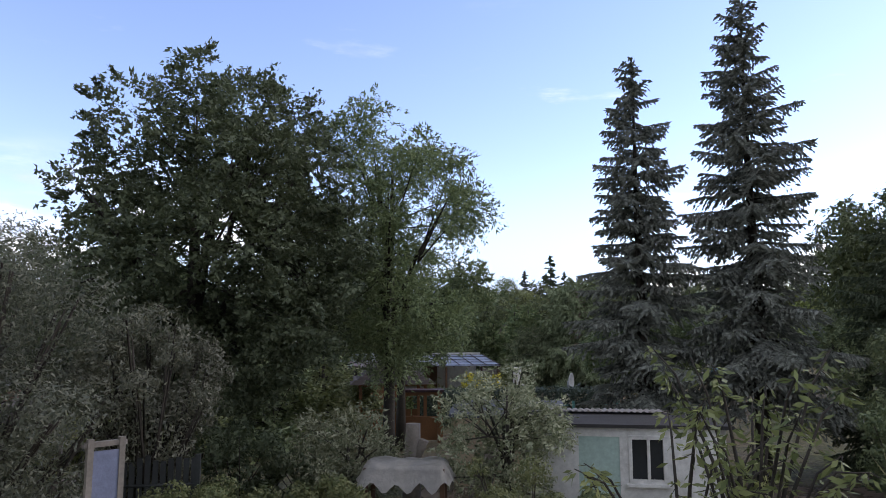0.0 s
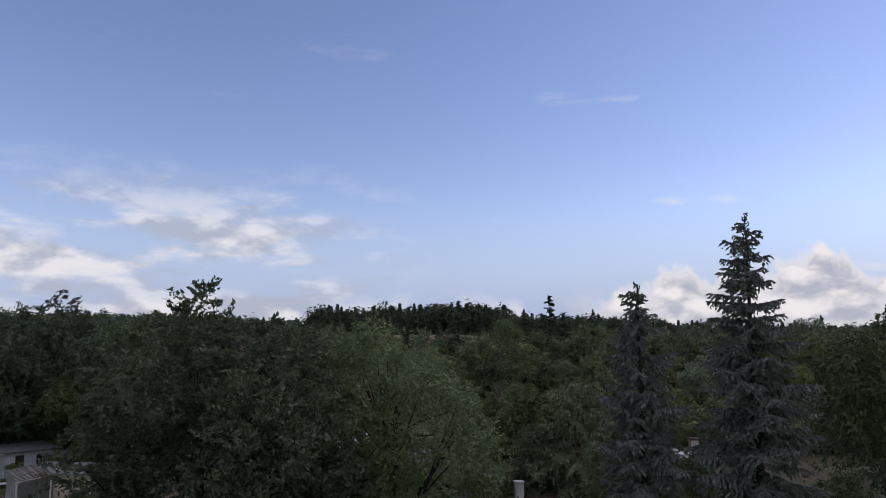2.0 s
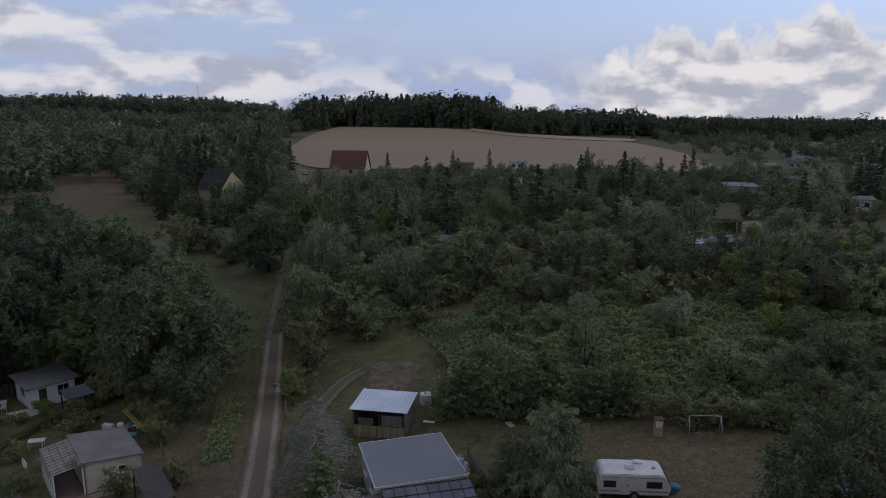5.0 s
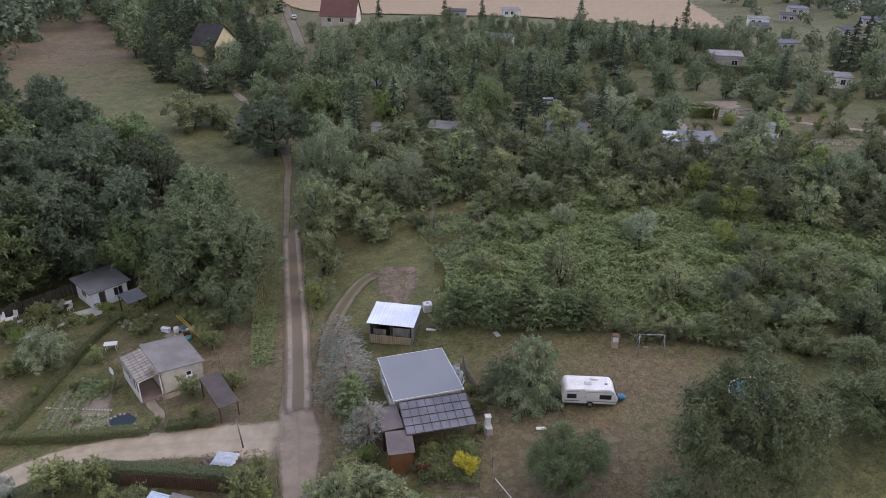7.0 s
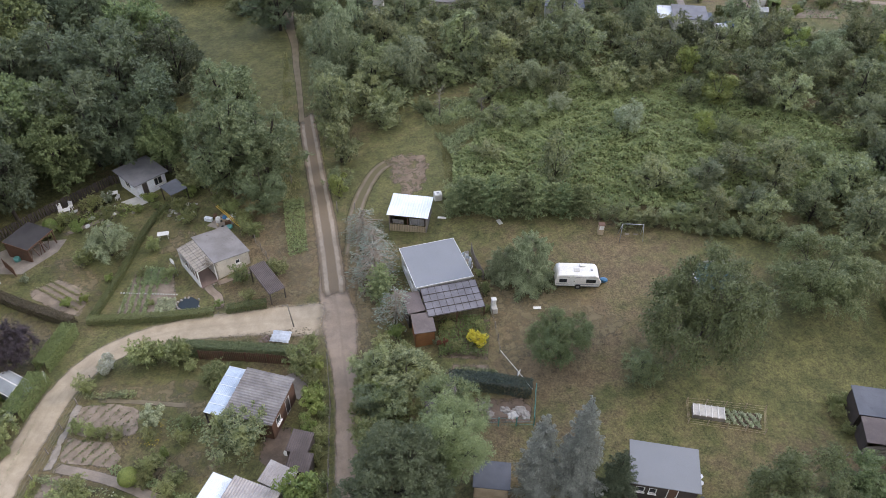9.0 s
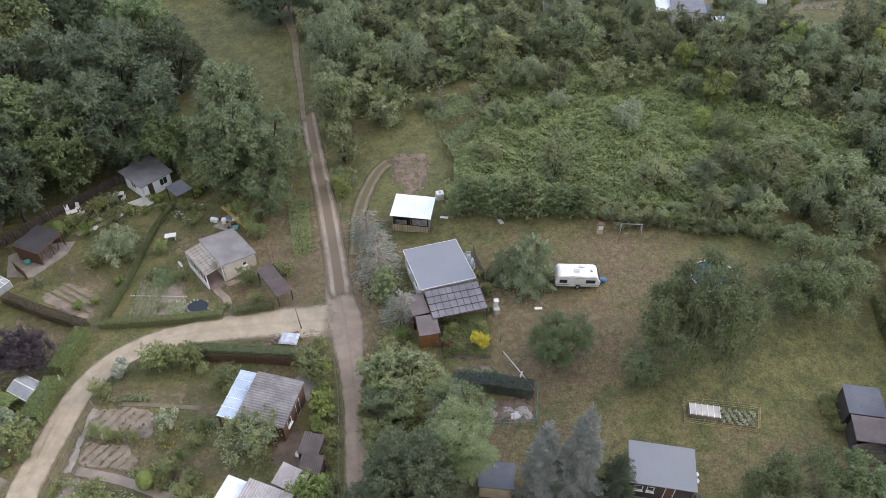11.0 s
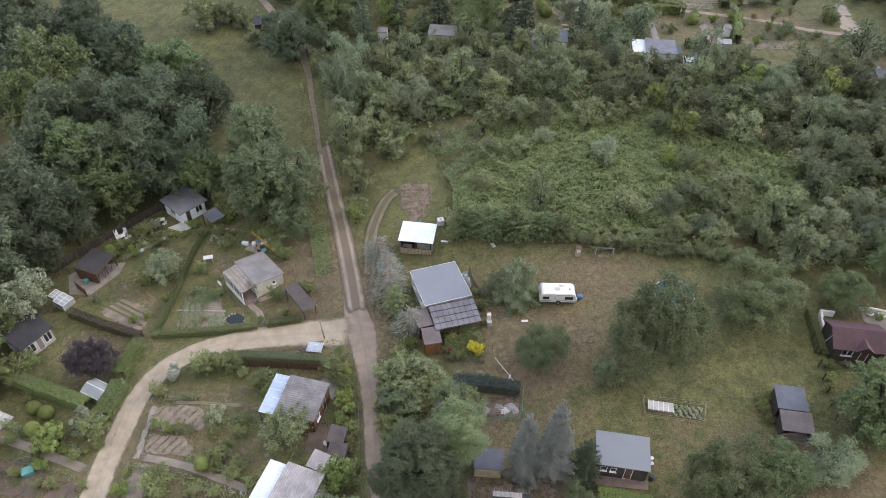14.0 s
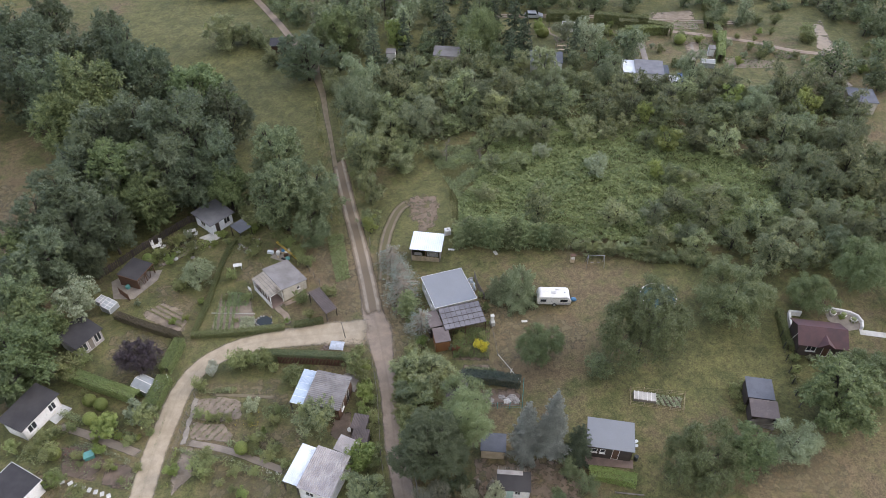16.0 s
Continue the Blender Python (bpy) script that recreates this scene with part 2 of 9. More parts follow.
M = dict(
    ground=ground_material(),
    lane=road_material("pale_sand", (0.40, 0.33, 0.235), (0.30, 0.245, 0.17), False, (0.20, 0.165, 0.11)),
    track=road_material("grey_sand", (0.295, 0.232, 0.176), (0.220, 0.172, 0.128), False, (0.125, 0.097, 0.068)),
    brown_track=road_material("brown_track", (0.185, 0.150, 0.098), (0.130, 0.108, 0.066), False, (0.095, 0.092, 0.040)),
    grit=patch_material("pale_grit", (0.34, 0.30, 0.25), (0.24, 0.21, 0.17), 0.2),
    gravel=road_material("grey_gravel", (0.255, 0.210, 0.165), (0.190, 0.157, 0.122), False, (0.16, 0.14, 0.115)),
    ruts=road_material("rutted_sand", (0.32, 0.27, 0.21), (0.22, 0.18, 0.135), True, (0.155, 0.120, 0.080)),
    ruts_faint=road_material("grassy_ruts", (0.205, 0.165, 0.120), (0.150, 0.122, 0.085), True, (0.110, 0.096, 0.048)),
    bare=patch_material("bare_earth", (0.23, 0.175, 0.125), (0.16, 0.12, 0.085), 0.42),
    brown=patch_material("trampled_earth", (0.195, 0.157, 0.090), (0.142, 0.118, 0.062), 0.46),
    bed=patch_material("tilled_soil", (0.180, 0.132, 0.100), (0.120, 0.090, 0.066), 0.16),
    sandy=patch_material("dry_sand_bed", (0.300, 0.240, 0.182), (0.205, 0.162, 0.120), 0.15),
    pale_sand=patch_material("pale_dry_sand", (0.40, 0.33, 0.25), (0.32, 0.265, 0.20), 0.16),
    stubble=patch_material("ripe_grain", (0.320, 0.232, 0.132), (0.265, 0.192, 0.110)),
    stubble_pale=patch_material("cut_grain", (0.42, 0.33, 0.20), (0.36, 0.27, 0.16)),
    paving=surface("concrete_paving", (0.265, 0.230, 0.190), (0.19, 0.165, 0.138), 0.9, 12, 0.9),
    pale_paving=surface("pale_concrete", (0.55, 0.54, 0.50), (0.42, 0.41, 0.38), 0.9, 12, 0.9),
    bark=surface("bark", (0.035, 0.030, 0.024), (0.060, 0.050, 0.040), 2.0, 18, 0.95, 0, 0.03),
    twigs=surface("bare_spruce_twigs", (0.33, 0.28, 0.22), (0.24, 0.20, 0.16), 2.0, 18, 0.95, 0, 0.01),
    dead=surface("dead_wood", (0.20, 0.18, 0.155), (0.14, 0.12, 0.10), 2.0, 18, 0.95, 0, 0.02),
    bright_white=surface("fresh_white_paint", (0.86, 0.88, 0.92), (0.80, 0.82, 0.86), 0.8, 10, 0.6, 0, 0.003),
    white=surface("white_paint", (0.74, 0.73, 0.70), (0.62, 0.61, 0.58), 0.8, 10, 0.6, 0, 0.003, (0.40, 0.38, 0.33)),
    cream=surface("cream_render", (0.50, 0.46, 0.38), (0.40, 0.37, 0.31), 0.8, 18, 0.85, 0, 0.006, (0.27, 0.25, 0.21)),
    mint=surface("pale_mint_paint", (0.44, 0.56, 0.50), (0.36, 0.48, 0.43), 0.8, 12, 0.7, 0, 0.004),
    yellow=surface("yellow_render", (0.58, 0.49, 0.28), (0.48, 0.40, 0.24), 0.8, 18, 0.85),
    felt=surface("grey_roofing_felt", (0.185, 0.195, 0.205), (0.200, 0.210, 0.222), 0.3, 30, 0.85, 0, 0.004),
    felt_dark=surface("dark_roofing_felt", (0.026, 0.024, 0.025), (0.040, 0.037, 0.037), 0.6, 22, 0.85, 0, 0.006, (0.035, 0.035, 0.035)),
    felt_blue=surface("blue_grey_roofing_felt", (0.108, 0.116, 0.136), (0.078, 0.085, 0.100), 0.5, 22, 0.8, 0, 0.006, (0.07, 0.075, 0.09)),
    felt_brown=surface("brown_roofing_felt", (0.150, 0.122, 0.115), (0.110, 0.090, 0.085), 0.6, 16, 0.9, 0, 0.006, (0.20, 0.175, 0.16)),
    felt_old=surface("weathered_roofing_felt", (0.205, 0.195, 0.188), (0.150, 0.140, 0.132), 0.6, 16, 0.9, 0, 0.006, (0.11, 0.10, 0.085)),
    slate=surface("grey_slate", (0.13, 0.13, 0.14), (0.17, 0.17, 0.18), 0.8, 20, 0.75, 0, 0.01),
    brick_red_tile=surface("brick_red_tiles", (0.140, 0.058, 0.046), (0.105, 0.046, 0.038), 0.8, 18, 0.75, 0, 0.01),
    red_tile=surface("dark_red_tiles", (0.080, 0.036, 0.037), (0.056, 0.029, 0.031), 0.8, 18, 0.75, 0, 0.01),
    tin_white=surface("white_sheet_metal", (0.70, 0.74, 0.78), (0.56, 0.60, 0.65), 0.5, 8, 0.45, 0.0, 0.002, (0.50, 0.52, 0.55)),
    tin_blue=surface("pale_blue_sheet", (0.44, 0.52, 0.60), (0.32, 0.39, 0.47), 0.8, 8, 0.45, 0.0, 0.002),
    corrugated=surface("weathered_fibre_cement", (0.25, 0.235, 0.225), (0.17, 0.155, 0.15), 0.9, 14, 0.9, 0, 0.006, (0.11, 0.10, 0.085)),
    corr_pale=surface("pale_fibre_cement", (0.40, 0.37, 0.35), (0.30, 0.275, 0.26), 0.9, 14, 0.9, 0, 0.006, (0.20, 0.17, 0.15)),
    corr_brown=surface("brown_fibre_cement", (0.105, 0.085, 0.078), (0.075, 0.060, 0.055), 0.9, 14, 0.9, 0, 0.006),
    polycarb=surface("dusty_clear_sheeting", (0.105, 0.100, 0.110), (0.155, 0.150, 0.165), 0.9, 9, 0.3, 0, 0.002),
    polycarb_grey=surface("cloudy_clear_sheeting", (0.30, 0.32, 0.32), (0.24, 0.26, 0.26), 0.9, 9, 0.35, 0, 0.002),
    polycarb_tan=surface("yellowed_clear_sheeting", (0.36, 0.32, 0.26), (0.26, 0.23, 0.18), 1.2, 9, 0.4, 0, 0.002, (0.12, 0.10, 0.08)),
    brown_wood=surface("brown_stained_wood", (0.115, 0.060, 0.035), (0.085, 0.045, 0.028), 1.2, 20, 0.75, 0, 0.006, None, 0.3),
    orange_wood=surface("orange_stained_wood", (0.27, 0.125, 0.05), (0.20, 0.09, 0.038), 1.2, 20, 0.7, 0, 0.006, None, 0.3),
    dark_wood=surface("dark_weathered_wood", (0.065, 0.05, 0.042), (0.045, 0.036, 0.03), 1.2, 20, 0.85, 0, 0.008, None, 0.3),
    grey_wood=surface("grey_weathered_wood", (0.22, 0.195, 0.165), (0.15, 0.13, 0.11), 1.2, 20, 0.9, 0, 0.008, None, 0.4),
    pale_wood=surface("pale_wood", (0.42, 0.34, 0.23), (0.34, 0.27, 0.18), 1.2, 20, 0.8, 0, 0.006, None, 0.2),
    steel=surface("galvanised_steel", (0.40, 0.41, 0.42), (0.30, 0.31, 0.32), 2.0, 20, 0.45, 0.8, 0.002),
    dark_metal=surface("dark_painted_metal", (0.045, 0.05, 0.05), (0.03, 0.032, 0.032), 2.0, 20, 0.5, 0.2, 0.002),
    rubber=surface("black_rubber", (0.022, 0.022, 0.022), (0.03, 0.03, 0.03), 2.0, 20, 0.8),
    blue_plastic=surface("blue_plastic", (0.06, 0.20, 0.36), (0.05, 0.16, 0.30), 1.0, 10, 0.5),
    teal_plastic=surface("teal_plastic_sheet", (0.10, 0.30, 0.27), (0.08, 0.24, 0.22), 1.0, 10, 0.5),
    yellow_plastic=surface("yellow_plastic", (0.60, 0.40, 0.05), (0.52, 0.34, 0.04), 1.0, 10, 0.5),
    tarp=surface("white_tarpaulin", (0.70, 0.74, 0.78), (0.58, 0.62, 0.67), 1.5, 8, 0.55, 0, 0.02),
    car_white=surface("white_car_paint", (0.74, 0.74, 0.73), (0.68, 0.68, 0.67), 0.6, 4, 0.3, 0, 0.001),
    car_silver=surface("silver_car_paint", (0.45, 0.47, 0.50), (0.40, 0.42, 0.45), 0.6, 4, 0.3, 0.4, 0.001),
    car_blue=surface("blue_car_paint", (0.05, 0.11, 0.24), (0.04, 0.09, 0.20), 0.6, 4, 0.3, 0.2, 0.001),
    caravan=surface("white_caravan_panel", (0.72, 0.70, 0.66), (0.62, 0.60, 0.56), 0.9, 8, 0.45, 0, 0.002, (0.45, 0.42, 0.36)),
    stripe=surface("grey_stripe", (0.26, 0.27, 0.29), (0.22, 0.23, 0.25), 1.0, 8, 0.5),
    dark_glass=surface("dark_window_glass", (0.022, 0.026, 0.03), (0.03, 0.034, 0.04), 0.6, 3, 0.08),
    water=surface("dark_water", (0.008, 0.013, 0.011), (0.014, 0.020, 0.015), 0.6, 3, 0.35),
    pool_water=surface("teal_water", (0.020, 0.060, 0.050), (0.030, 0.075, 0.060), 0.6, 3, 0.2),
    stone=surface("grey_stone", (0.30, 0.28, 0.25), (0.22, 0.20, 0.18), 2.0, 14, 0.9, 0, 0.02, None, 0.5),
    tarp_grey=surface("grey_white_sheet", (0.48, 0.46, 0.42), (0.36, 0.35, 0.33), 1.5, 8, 0.6, 0, 0.02),
    blue_grey_paint=surface("blue_grey_paint", (0.19, 0.21, 0.30), (0.15, 0.17, 0.25), 1.5, 12, 0.6),
    brick_paving=surface("reddish_paving", (0.24, 0.17, 0.14), (0.18, 0.13, 0.11), 1.0, 12, 0.9),
    olive=foliage("olive_leaves", (0.099, 0.106, 0.080), (0.233, 0.234, 0.169), (0.157, 0.156, 0.119)),
    apple_pale=foliage("pale_apple_leaves", (0.135, 0.160, 0.090), (0.390, 0.400, 0.275)),
    cherry=foliage("cherry_leaves", (0.125, 0.148, 0.055), (0.275, 0.290, 0.110)),
    hedge_dark=foliage("dark_hedge_leaves", (0.079, 0.105, 0.055), (0.146, 0.173, 0.084)),
    net_green=foliage("netted_hedge", (0.037, 0.053, 0.047), (0.072, 0.092, 0.077)),
    oak=foliage("oak_leaves", (0.086, 0.107, 0.062), (0.200, 0.230, 0.131)),
    shrub=foliage("garden_shrub_leaves", (0.108, 0.128, 0.052), (0.290, 0.308, 0.130), (0.240, 0.275, 0.100)),
    ash=foliage("ash_leaves", (0.135, 0.178, 0.088), (0.272, 0.318, 0.150)),
    wood=foliage("woodland_leaves", (0.059, 0.082, 0.050), (0.146, 0.177, 0.104), (0.132, 0.161, 0.079)),
    maple=foliage("maple_leaves", (0.079, 0.109, 0.056), (0.194, 0.231, 0.114)),
    linden=foliage("linden_leaves", (0.077, 0.107, 0.045), (0.193, 0.240, 0.099)),
    hedge_lime=foliage("light_hedge_leaves", (0.123, 0.159, 0.060), (0.267, 0.316, 0.118)),
    garden=foliage("garden_tree_leaves", (0.080, 0.107, 0.058), (0.204, 0.242, 0.123), (0.190, 0.228, 0.097)),
    bush=foliage("bush_leaves", (0.110, 0.137, 0.070), (0.311, 0.337, 0.169), (0.280, 0.307, 0.127)),
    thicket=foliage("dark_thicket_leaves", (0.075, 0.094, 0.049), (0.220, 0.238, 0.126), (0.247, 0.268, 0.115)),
    lime=foliage("yellow_green_leaves", (0.163, 0.215, 0.060), (0.288, 0.331, 0.107)),
    grey=foliage("silver_green_leaves", (0.190, 0.220, 0.130), (0.390, 0.420, 0.280)),
    willow=foliage("willow_leaves", (0.122, 0.155, 0.086), (0.283, 0.318, 0.185)),
    apple=foliage("apple_leaves", (0.071, 0.095, 0.040), (0.187, 0.226, 0.100)),
    hedge=foliage("hedge_leaves", (0.105, 0.129, 0.053), (0.192, 0.196, 0.086)),
    hedge_brown=foliage("browned_hedge_leaves", (0.108, 0.089, 0.061), (0.171, 0.133, 0.095)),
    bramble=foliage("bramble_leaves", (0.150, 0.215, 0.086), (0.350, 0.430, 0.188), (0.285, 0.350, 0.150)),
    spruce=foliage("spruce_needles", (0.117, 0.125, 0.111), (0.250, 0.262, 0.226), None, 0.05, 0.8),
    blue_spruce=foliage("blue_spruce_needles", (0.172, 0.218, 0.180), (0.361, 0.427, 0.366), None, 0.08, 0.8),
    blue_green=foliage("blue_green_needles", (0.145, 0.173, 0.102), (0.325, 0.363, 0.218), None, 0.12, 0.8),
    thuja=foliage("cypress_sprays", (0.124, 0.163, 0.079), (0.241, 0.281, 0.143), None, 0.14, 0.8),
    pine=foliage("dark_conifer_needles", (0.060, 0.080, 0.052), (0.130, 0.155, 0.098), None, 0.1, 0.8),
    purple=foliage("purple_leaves", (0.046, 0.034, 0.042), (0.115, 0.085, 0.100)),
    yellow_flower=foliage("yellow_leaves", (0.42, 0.34, 0.03), (0.55, 0.46, 0.06)),
    red_leaf=foliage("red_leaves", (0.16, 0.03, 0.025), (0.24, 0.05, 0.04)),
    white_flower=foliage("white_flowers", (0.300, 0.340, 0.220), (0.720, 0.720, 0.620)),
    grass=foliage("tall_grass", (0.235, 0.225, 0.105), (0.385, 0.345, 0.185)),
    veg=foliage("vegetable_leaves", (0.122, 0.169, 0.076), (0.245, 0.284, 0.140)),
)


# ------------------------------------------------------------------ terrain
# gentle heights: x, y, height, reach in metres
VALLEY = [(-36, 41, -.8, 9), (-17, 67, 0, 9), (-28, 48, -.2, 9), (-35, 27, 0, 9), (-46, 66, -1.4, 9), (-42, 62, -1.2, 9), (-12, 52, .7, 9), (-12, 30, .6, 9), (-4, 70, 1.7, 9), (0, 45, 1.3, 9),
          (-5, 14, 1.0, 9), (0, 0, 1.1, 9), (-25, 0, .5, 12), (-25, 100, 1.0, 10), (-50, 153, 1.0, 12), (-45, 100, -1., 10), (-80, 60, -1.5, 14), (-100, 110, -1, 16), (-80, 0, -.5, 14)]
SLOPE = [(13, 41, 2.4, 9), (17, 48, 2.7, 9), (21, 26, 2.2, 9), (34, 23, 1.8, 9), (13, 20, 1.6, 9), (6, 14, 1.3, 9), (6, 28, 1.5, 9), (30, 0, 1.8, 12), (35, 45, 3.2, 9),
         (18, 92, 5.8, 10), (37, 100, 6., 10), (47, 97, 6.2, 10), (5, 75, 3.2, 9), (25, 70, 4.4, 10), (-9, 110, 3.3, 10), (1, 122, 4.6, 12), (60, 60, 4.8, 12), (60, 20, 2.4, 12), (90, 100, 6.5, 15)]
HILL = [(0, 170, 4.6, 20), (60, 160, 6, 20), (-60, 220, 3, 22), (0, 230, 5, 22), (60, 230, 5.5, 22), (140, 200, 6.5, 25), (-20, 330, 8, 30), (70, 330, 8, 30), (150, 320, 8, 30), (0, 450, 13, 40),
        (100, 440, 9, 40), (220, 440, 6, 40), (-150, 300, 5, 40), (-200, 450, 13, 60), (300, 300, 5, 50), (350, 600, 3, 70), (0, 700, 8, 80), (-330, 660, 20, 100)]
FAR = [(0, -120, 0, 40), (-200, 0, -1, 50), (250, 0, 3, 50), (0, 1500, -5, 200), (800, 1250, -16, 200), (1500, 2600, -42, 400), (0, 3000, -50, 400), (2600, 3400, -80, 500), (0, 4200, -85, 500), (1500, 4200, -92, 400), (4000, 4000, -100, 500), (4000, 1500, -60, 400), (-900, 1200, 14, 200), (-900, 0, 2, 200), (900, 0, 4, 200), (0, -900, 0, 200)]
KNOLLS = np.array(VALLEY + SLOPE + HILL + FAR, float)


def ter(x, y):
    """Height of the ground."""
    d2 = (KNOLLS[:, 0] - x) ** 2 + (KNOLLS[:, 1] - y) ** 2
    w = KNOLLS[:, 3] ** 2 / (d2 + KNOLLS[:, 3] ** 2) ** 2
    return float((w * KNOLLS[:, 2]).sum() / w.sum())


def inside(x, y, poly):
    hit = False
    for i in range(len(poly)):
        (x0, y0), (x1, y1) = poly[i - 1], poly[i]
        if (y0 > y) != (y1 > y) and x < (x1 - x0) * (y - y0) / (y1 - y0) + x0:
            hit = not hit
    return hit


def axis(lo, hi, step, far):
    a = list(np.arange(lo, hi + step / 2, step))
    s, v = step, hi
    while v < far:
        s = min(s * 1.12, 400)
        v += s
        a.append(v)
    s, v = step, lo
    while v > -far:
        s = min(s * 1.12, 400)
        v -= s
        a.insert(0, v)
    return a


def dryness(x, y):
    def blob(cx, cy, rx, ry):
        return math.exp(-(((x - cx) / rx) ** 2 + ((y - cy) / ry) ** 2))
    v = 0.38
    v += 0.3 * blob(14, 38, 10, 9) + 0.45 * blob(7, 32, 6, 8) + 0.5 * blob(-10, 45, 3, 14) + 0.5 * blob(36, 14, 9, 4) + 0.25 * blob(24, 20, 14, 4)
    v += 0.6 * blob(-17, 50, 4, 8) + 0.8 * blob(-100, 205, 22, 32) + 0.7 * blob(-74, 62, 6, 16) + 0.4 * blob(54, 36, 8, 5)
    v -= 0.30 * min(1.0, max(0.0, (y - 92) / 12)) * min(1.0, max(0.0, (x + 30) / 10)) * (y < 240)
    v += 0.45 * blob(60, 113, 20, 13) + 0.3 * blob(22, 120, 8, 6)
    v -= 0.45 * blob(0, 66, 6, 12) + 0.35 * blob(-7, 60, 7, 9)
    v -= 0.22 * blob(26, 34, 16, 12) + 0.40 * blob(36, 28, 12, 9) + 0.6 * blob(-45, 120, 28, 42) + 0.08 * blob(-34, 32, 22, 18) + 0.2 * blob(-30, 90, 10, 16) + 0.65 * blob(-12, 24, 1.5, 12)
    return v


def build_ground():
    xs, ys = axis(-70, 70, 1.3, 4200), axis(0, 120, 1.3, 4200)
    me = bpy.data.meshes.new("ground")
    nx = len(xs)
    verts = [(x, y, ter(x, y)) for y in ys for x in xs]
    me.from_pydata(verts, [], [(j * nx + i, j * nx + i + 1, (j + 1) * nx + i + 1, (j + 1) * nx + i) for j in range(len(ys) - 1) for i in range(nx - 1)])
    att = me.attributes.new("dry", "FLOAT", "POINT")
    att.data.foreach_set("value", [dryness(v[0], v[1]) for v in verts])
    for p in me.polygons:
        p.use_smooth = True
    me.materials.append(M["ground"])
    tagged(new("ground", me), "olive and dry brown grass on gently sloping ground", "ground", "", "structure")


build_ground()


def spline(pts, step):
    """Catmull-Rom through the points, resampled."""
    out = []
    p = [Vector(q) for q in pts]
    p = [2 * p[0] - p[1]] + p + [2 * p[-1] - p[-2]]
    for i in range(1, len(p) - 2):
        n = max(2, int((p[i + 1] - p[i]).length / step))
        for s in range(n):
            t = s / n
            out.append(0.5 * ((2 * p[i]) + (p[i + 1] - p[i - 1]) * t + (2 * p[i - 1] - 5 * p[i] + 4 * p[i + 1] - p[i + 2]) * t * t + (3 * p[i] - 3 * p[i + 1] + p[i + 2] - p[i - 1]) * t ** 3))
    out.append(p[-2])
    return out


def ribbon(name, pts, width, mat, label, category="road", lift=0.03, step=0.8):
    """A road or path that lies on the ground. width: a number or one per point."""
    ws = [width] * len(pts) if not isinstance(width, (list, tuple)) else list(width)
    line = spline([(x, y, w) for (x, y), w in zip(pts, ws)], step)
    verts, faces, uvs, run, n = [], [], [], 0.0, 6
    for i, p in enumerate(line):
        a, b = line[max(i - 1, 0)], line[min(i + 1, len(line) - 1)]
        d = Vector((b.x - a.x, b.y - a.y)).normalized()
        run += (Vector((p.x, p.y)) - Vector((line[i - 1].x, line[i - 1].y))).length if i else 0
        for j in range(n + 1):
            o = (j / n - 0.5) * p.z
            x, y = p.x + d.y * o, p.y - d.x * o
            verts.append((x, y, ter(x, y) + lift + 0.02 * math.sin(math.pi * j / n)))
            uvs.append((j / n, run))
    for i in range(len(line) - 1):
        for j in range(n):
            a = i * (n + 1) + j
            faces.append((a, a + 1, a + n + 2, a + n + 1))
    me = bpy.data.meshes.new(name)
    me.from_pydata(verts, [], faces)
    lay = me.uv_layers.new(name="UVMap")
    for lp in me.loops:
        lay.data[lp.index].uv = uvs[lp.vertex_index]
    att = me.attributes.new("fade", "FLOAT", "POINT")
    att.data.foreach_set("value", [min(1.0, u[1] / 2.5, (run - u[1]) / 2.5) for u in uvs])
    me.materials.append(mat)
    return tagged(new(name, me), label, category, "", "structure")


def patch(name, outline, mat, label, category="bed", lift=0.02, step=1.5, rag=0.0, mound=0.0, kind="structure"):
    """A sheet with the given outline laid on the ground, with a ragged edge if asked."""
    rnd = random.Random(len(outline) * 7 + int(outline[0][0] * 13))
    pts = []
    for i in range(len(outline)):
        a, b = Vector(outline[i]), Vector(outline[(i + 1) % len(outline)])
        n = max(1, int((b - a).length / (0.7 if rag else step)))
        for s in range(n):
            q = a.lerp(b, s / n)
            pts.append((q.x + rnd.uniform(-rag, rag), q.y + rnd.uniform(-rag, rag)))
    bm = bmesh.new()
    f = bm.faces.new([bm.verts.new((x, y, 0)) for x, y in pts])
    bmesh.ops.triangulate(bm, faces=[f])
    xs, ys = [p[0] for p in pts], [p[1] for p in pts]
    for lo, hi, no in ((min(xs), max(xs), (1, 0, 0)), (min(ys), max(ys), (0, 1, 0))):
        for s in np.arange(lo + step, hi, step):
            bmesh.ops.bisect_plane(bm, geom=bm.verts[:] + bm.edges[:] + bm.faces[:], plane_co=(s * no[0], s * no[1], 0), plane_no=no)
    edge = {v for e in bm.edges if len(e.link_faces) == 1 for v in e.verts}
    for v in bm.verts:
        v.co.z = ter(v.co.x, v.co.y) + lift + (0 if v in edge else mound)
    bmesh.ops.recalc_face_normals(bm, faces=bm.faces)
    bm.verts.index_update()
    soft = [0.0 if v in edge else 1.0 for v in bm.verts]
    me = bpy.data.meshes.new(name)
    bm.to_mesh(me)
    bm.free()
    att = me.attributes.new("fade", "FLOAT", "POINT")
    att.data.foreach_set("value", soft)
    if me.polygons and me.polygons[0].normal.z < 0:
        me.flip_normals()
    me.materials.append(mat)
    return tagged(new(name, me), label, category, "", kind)


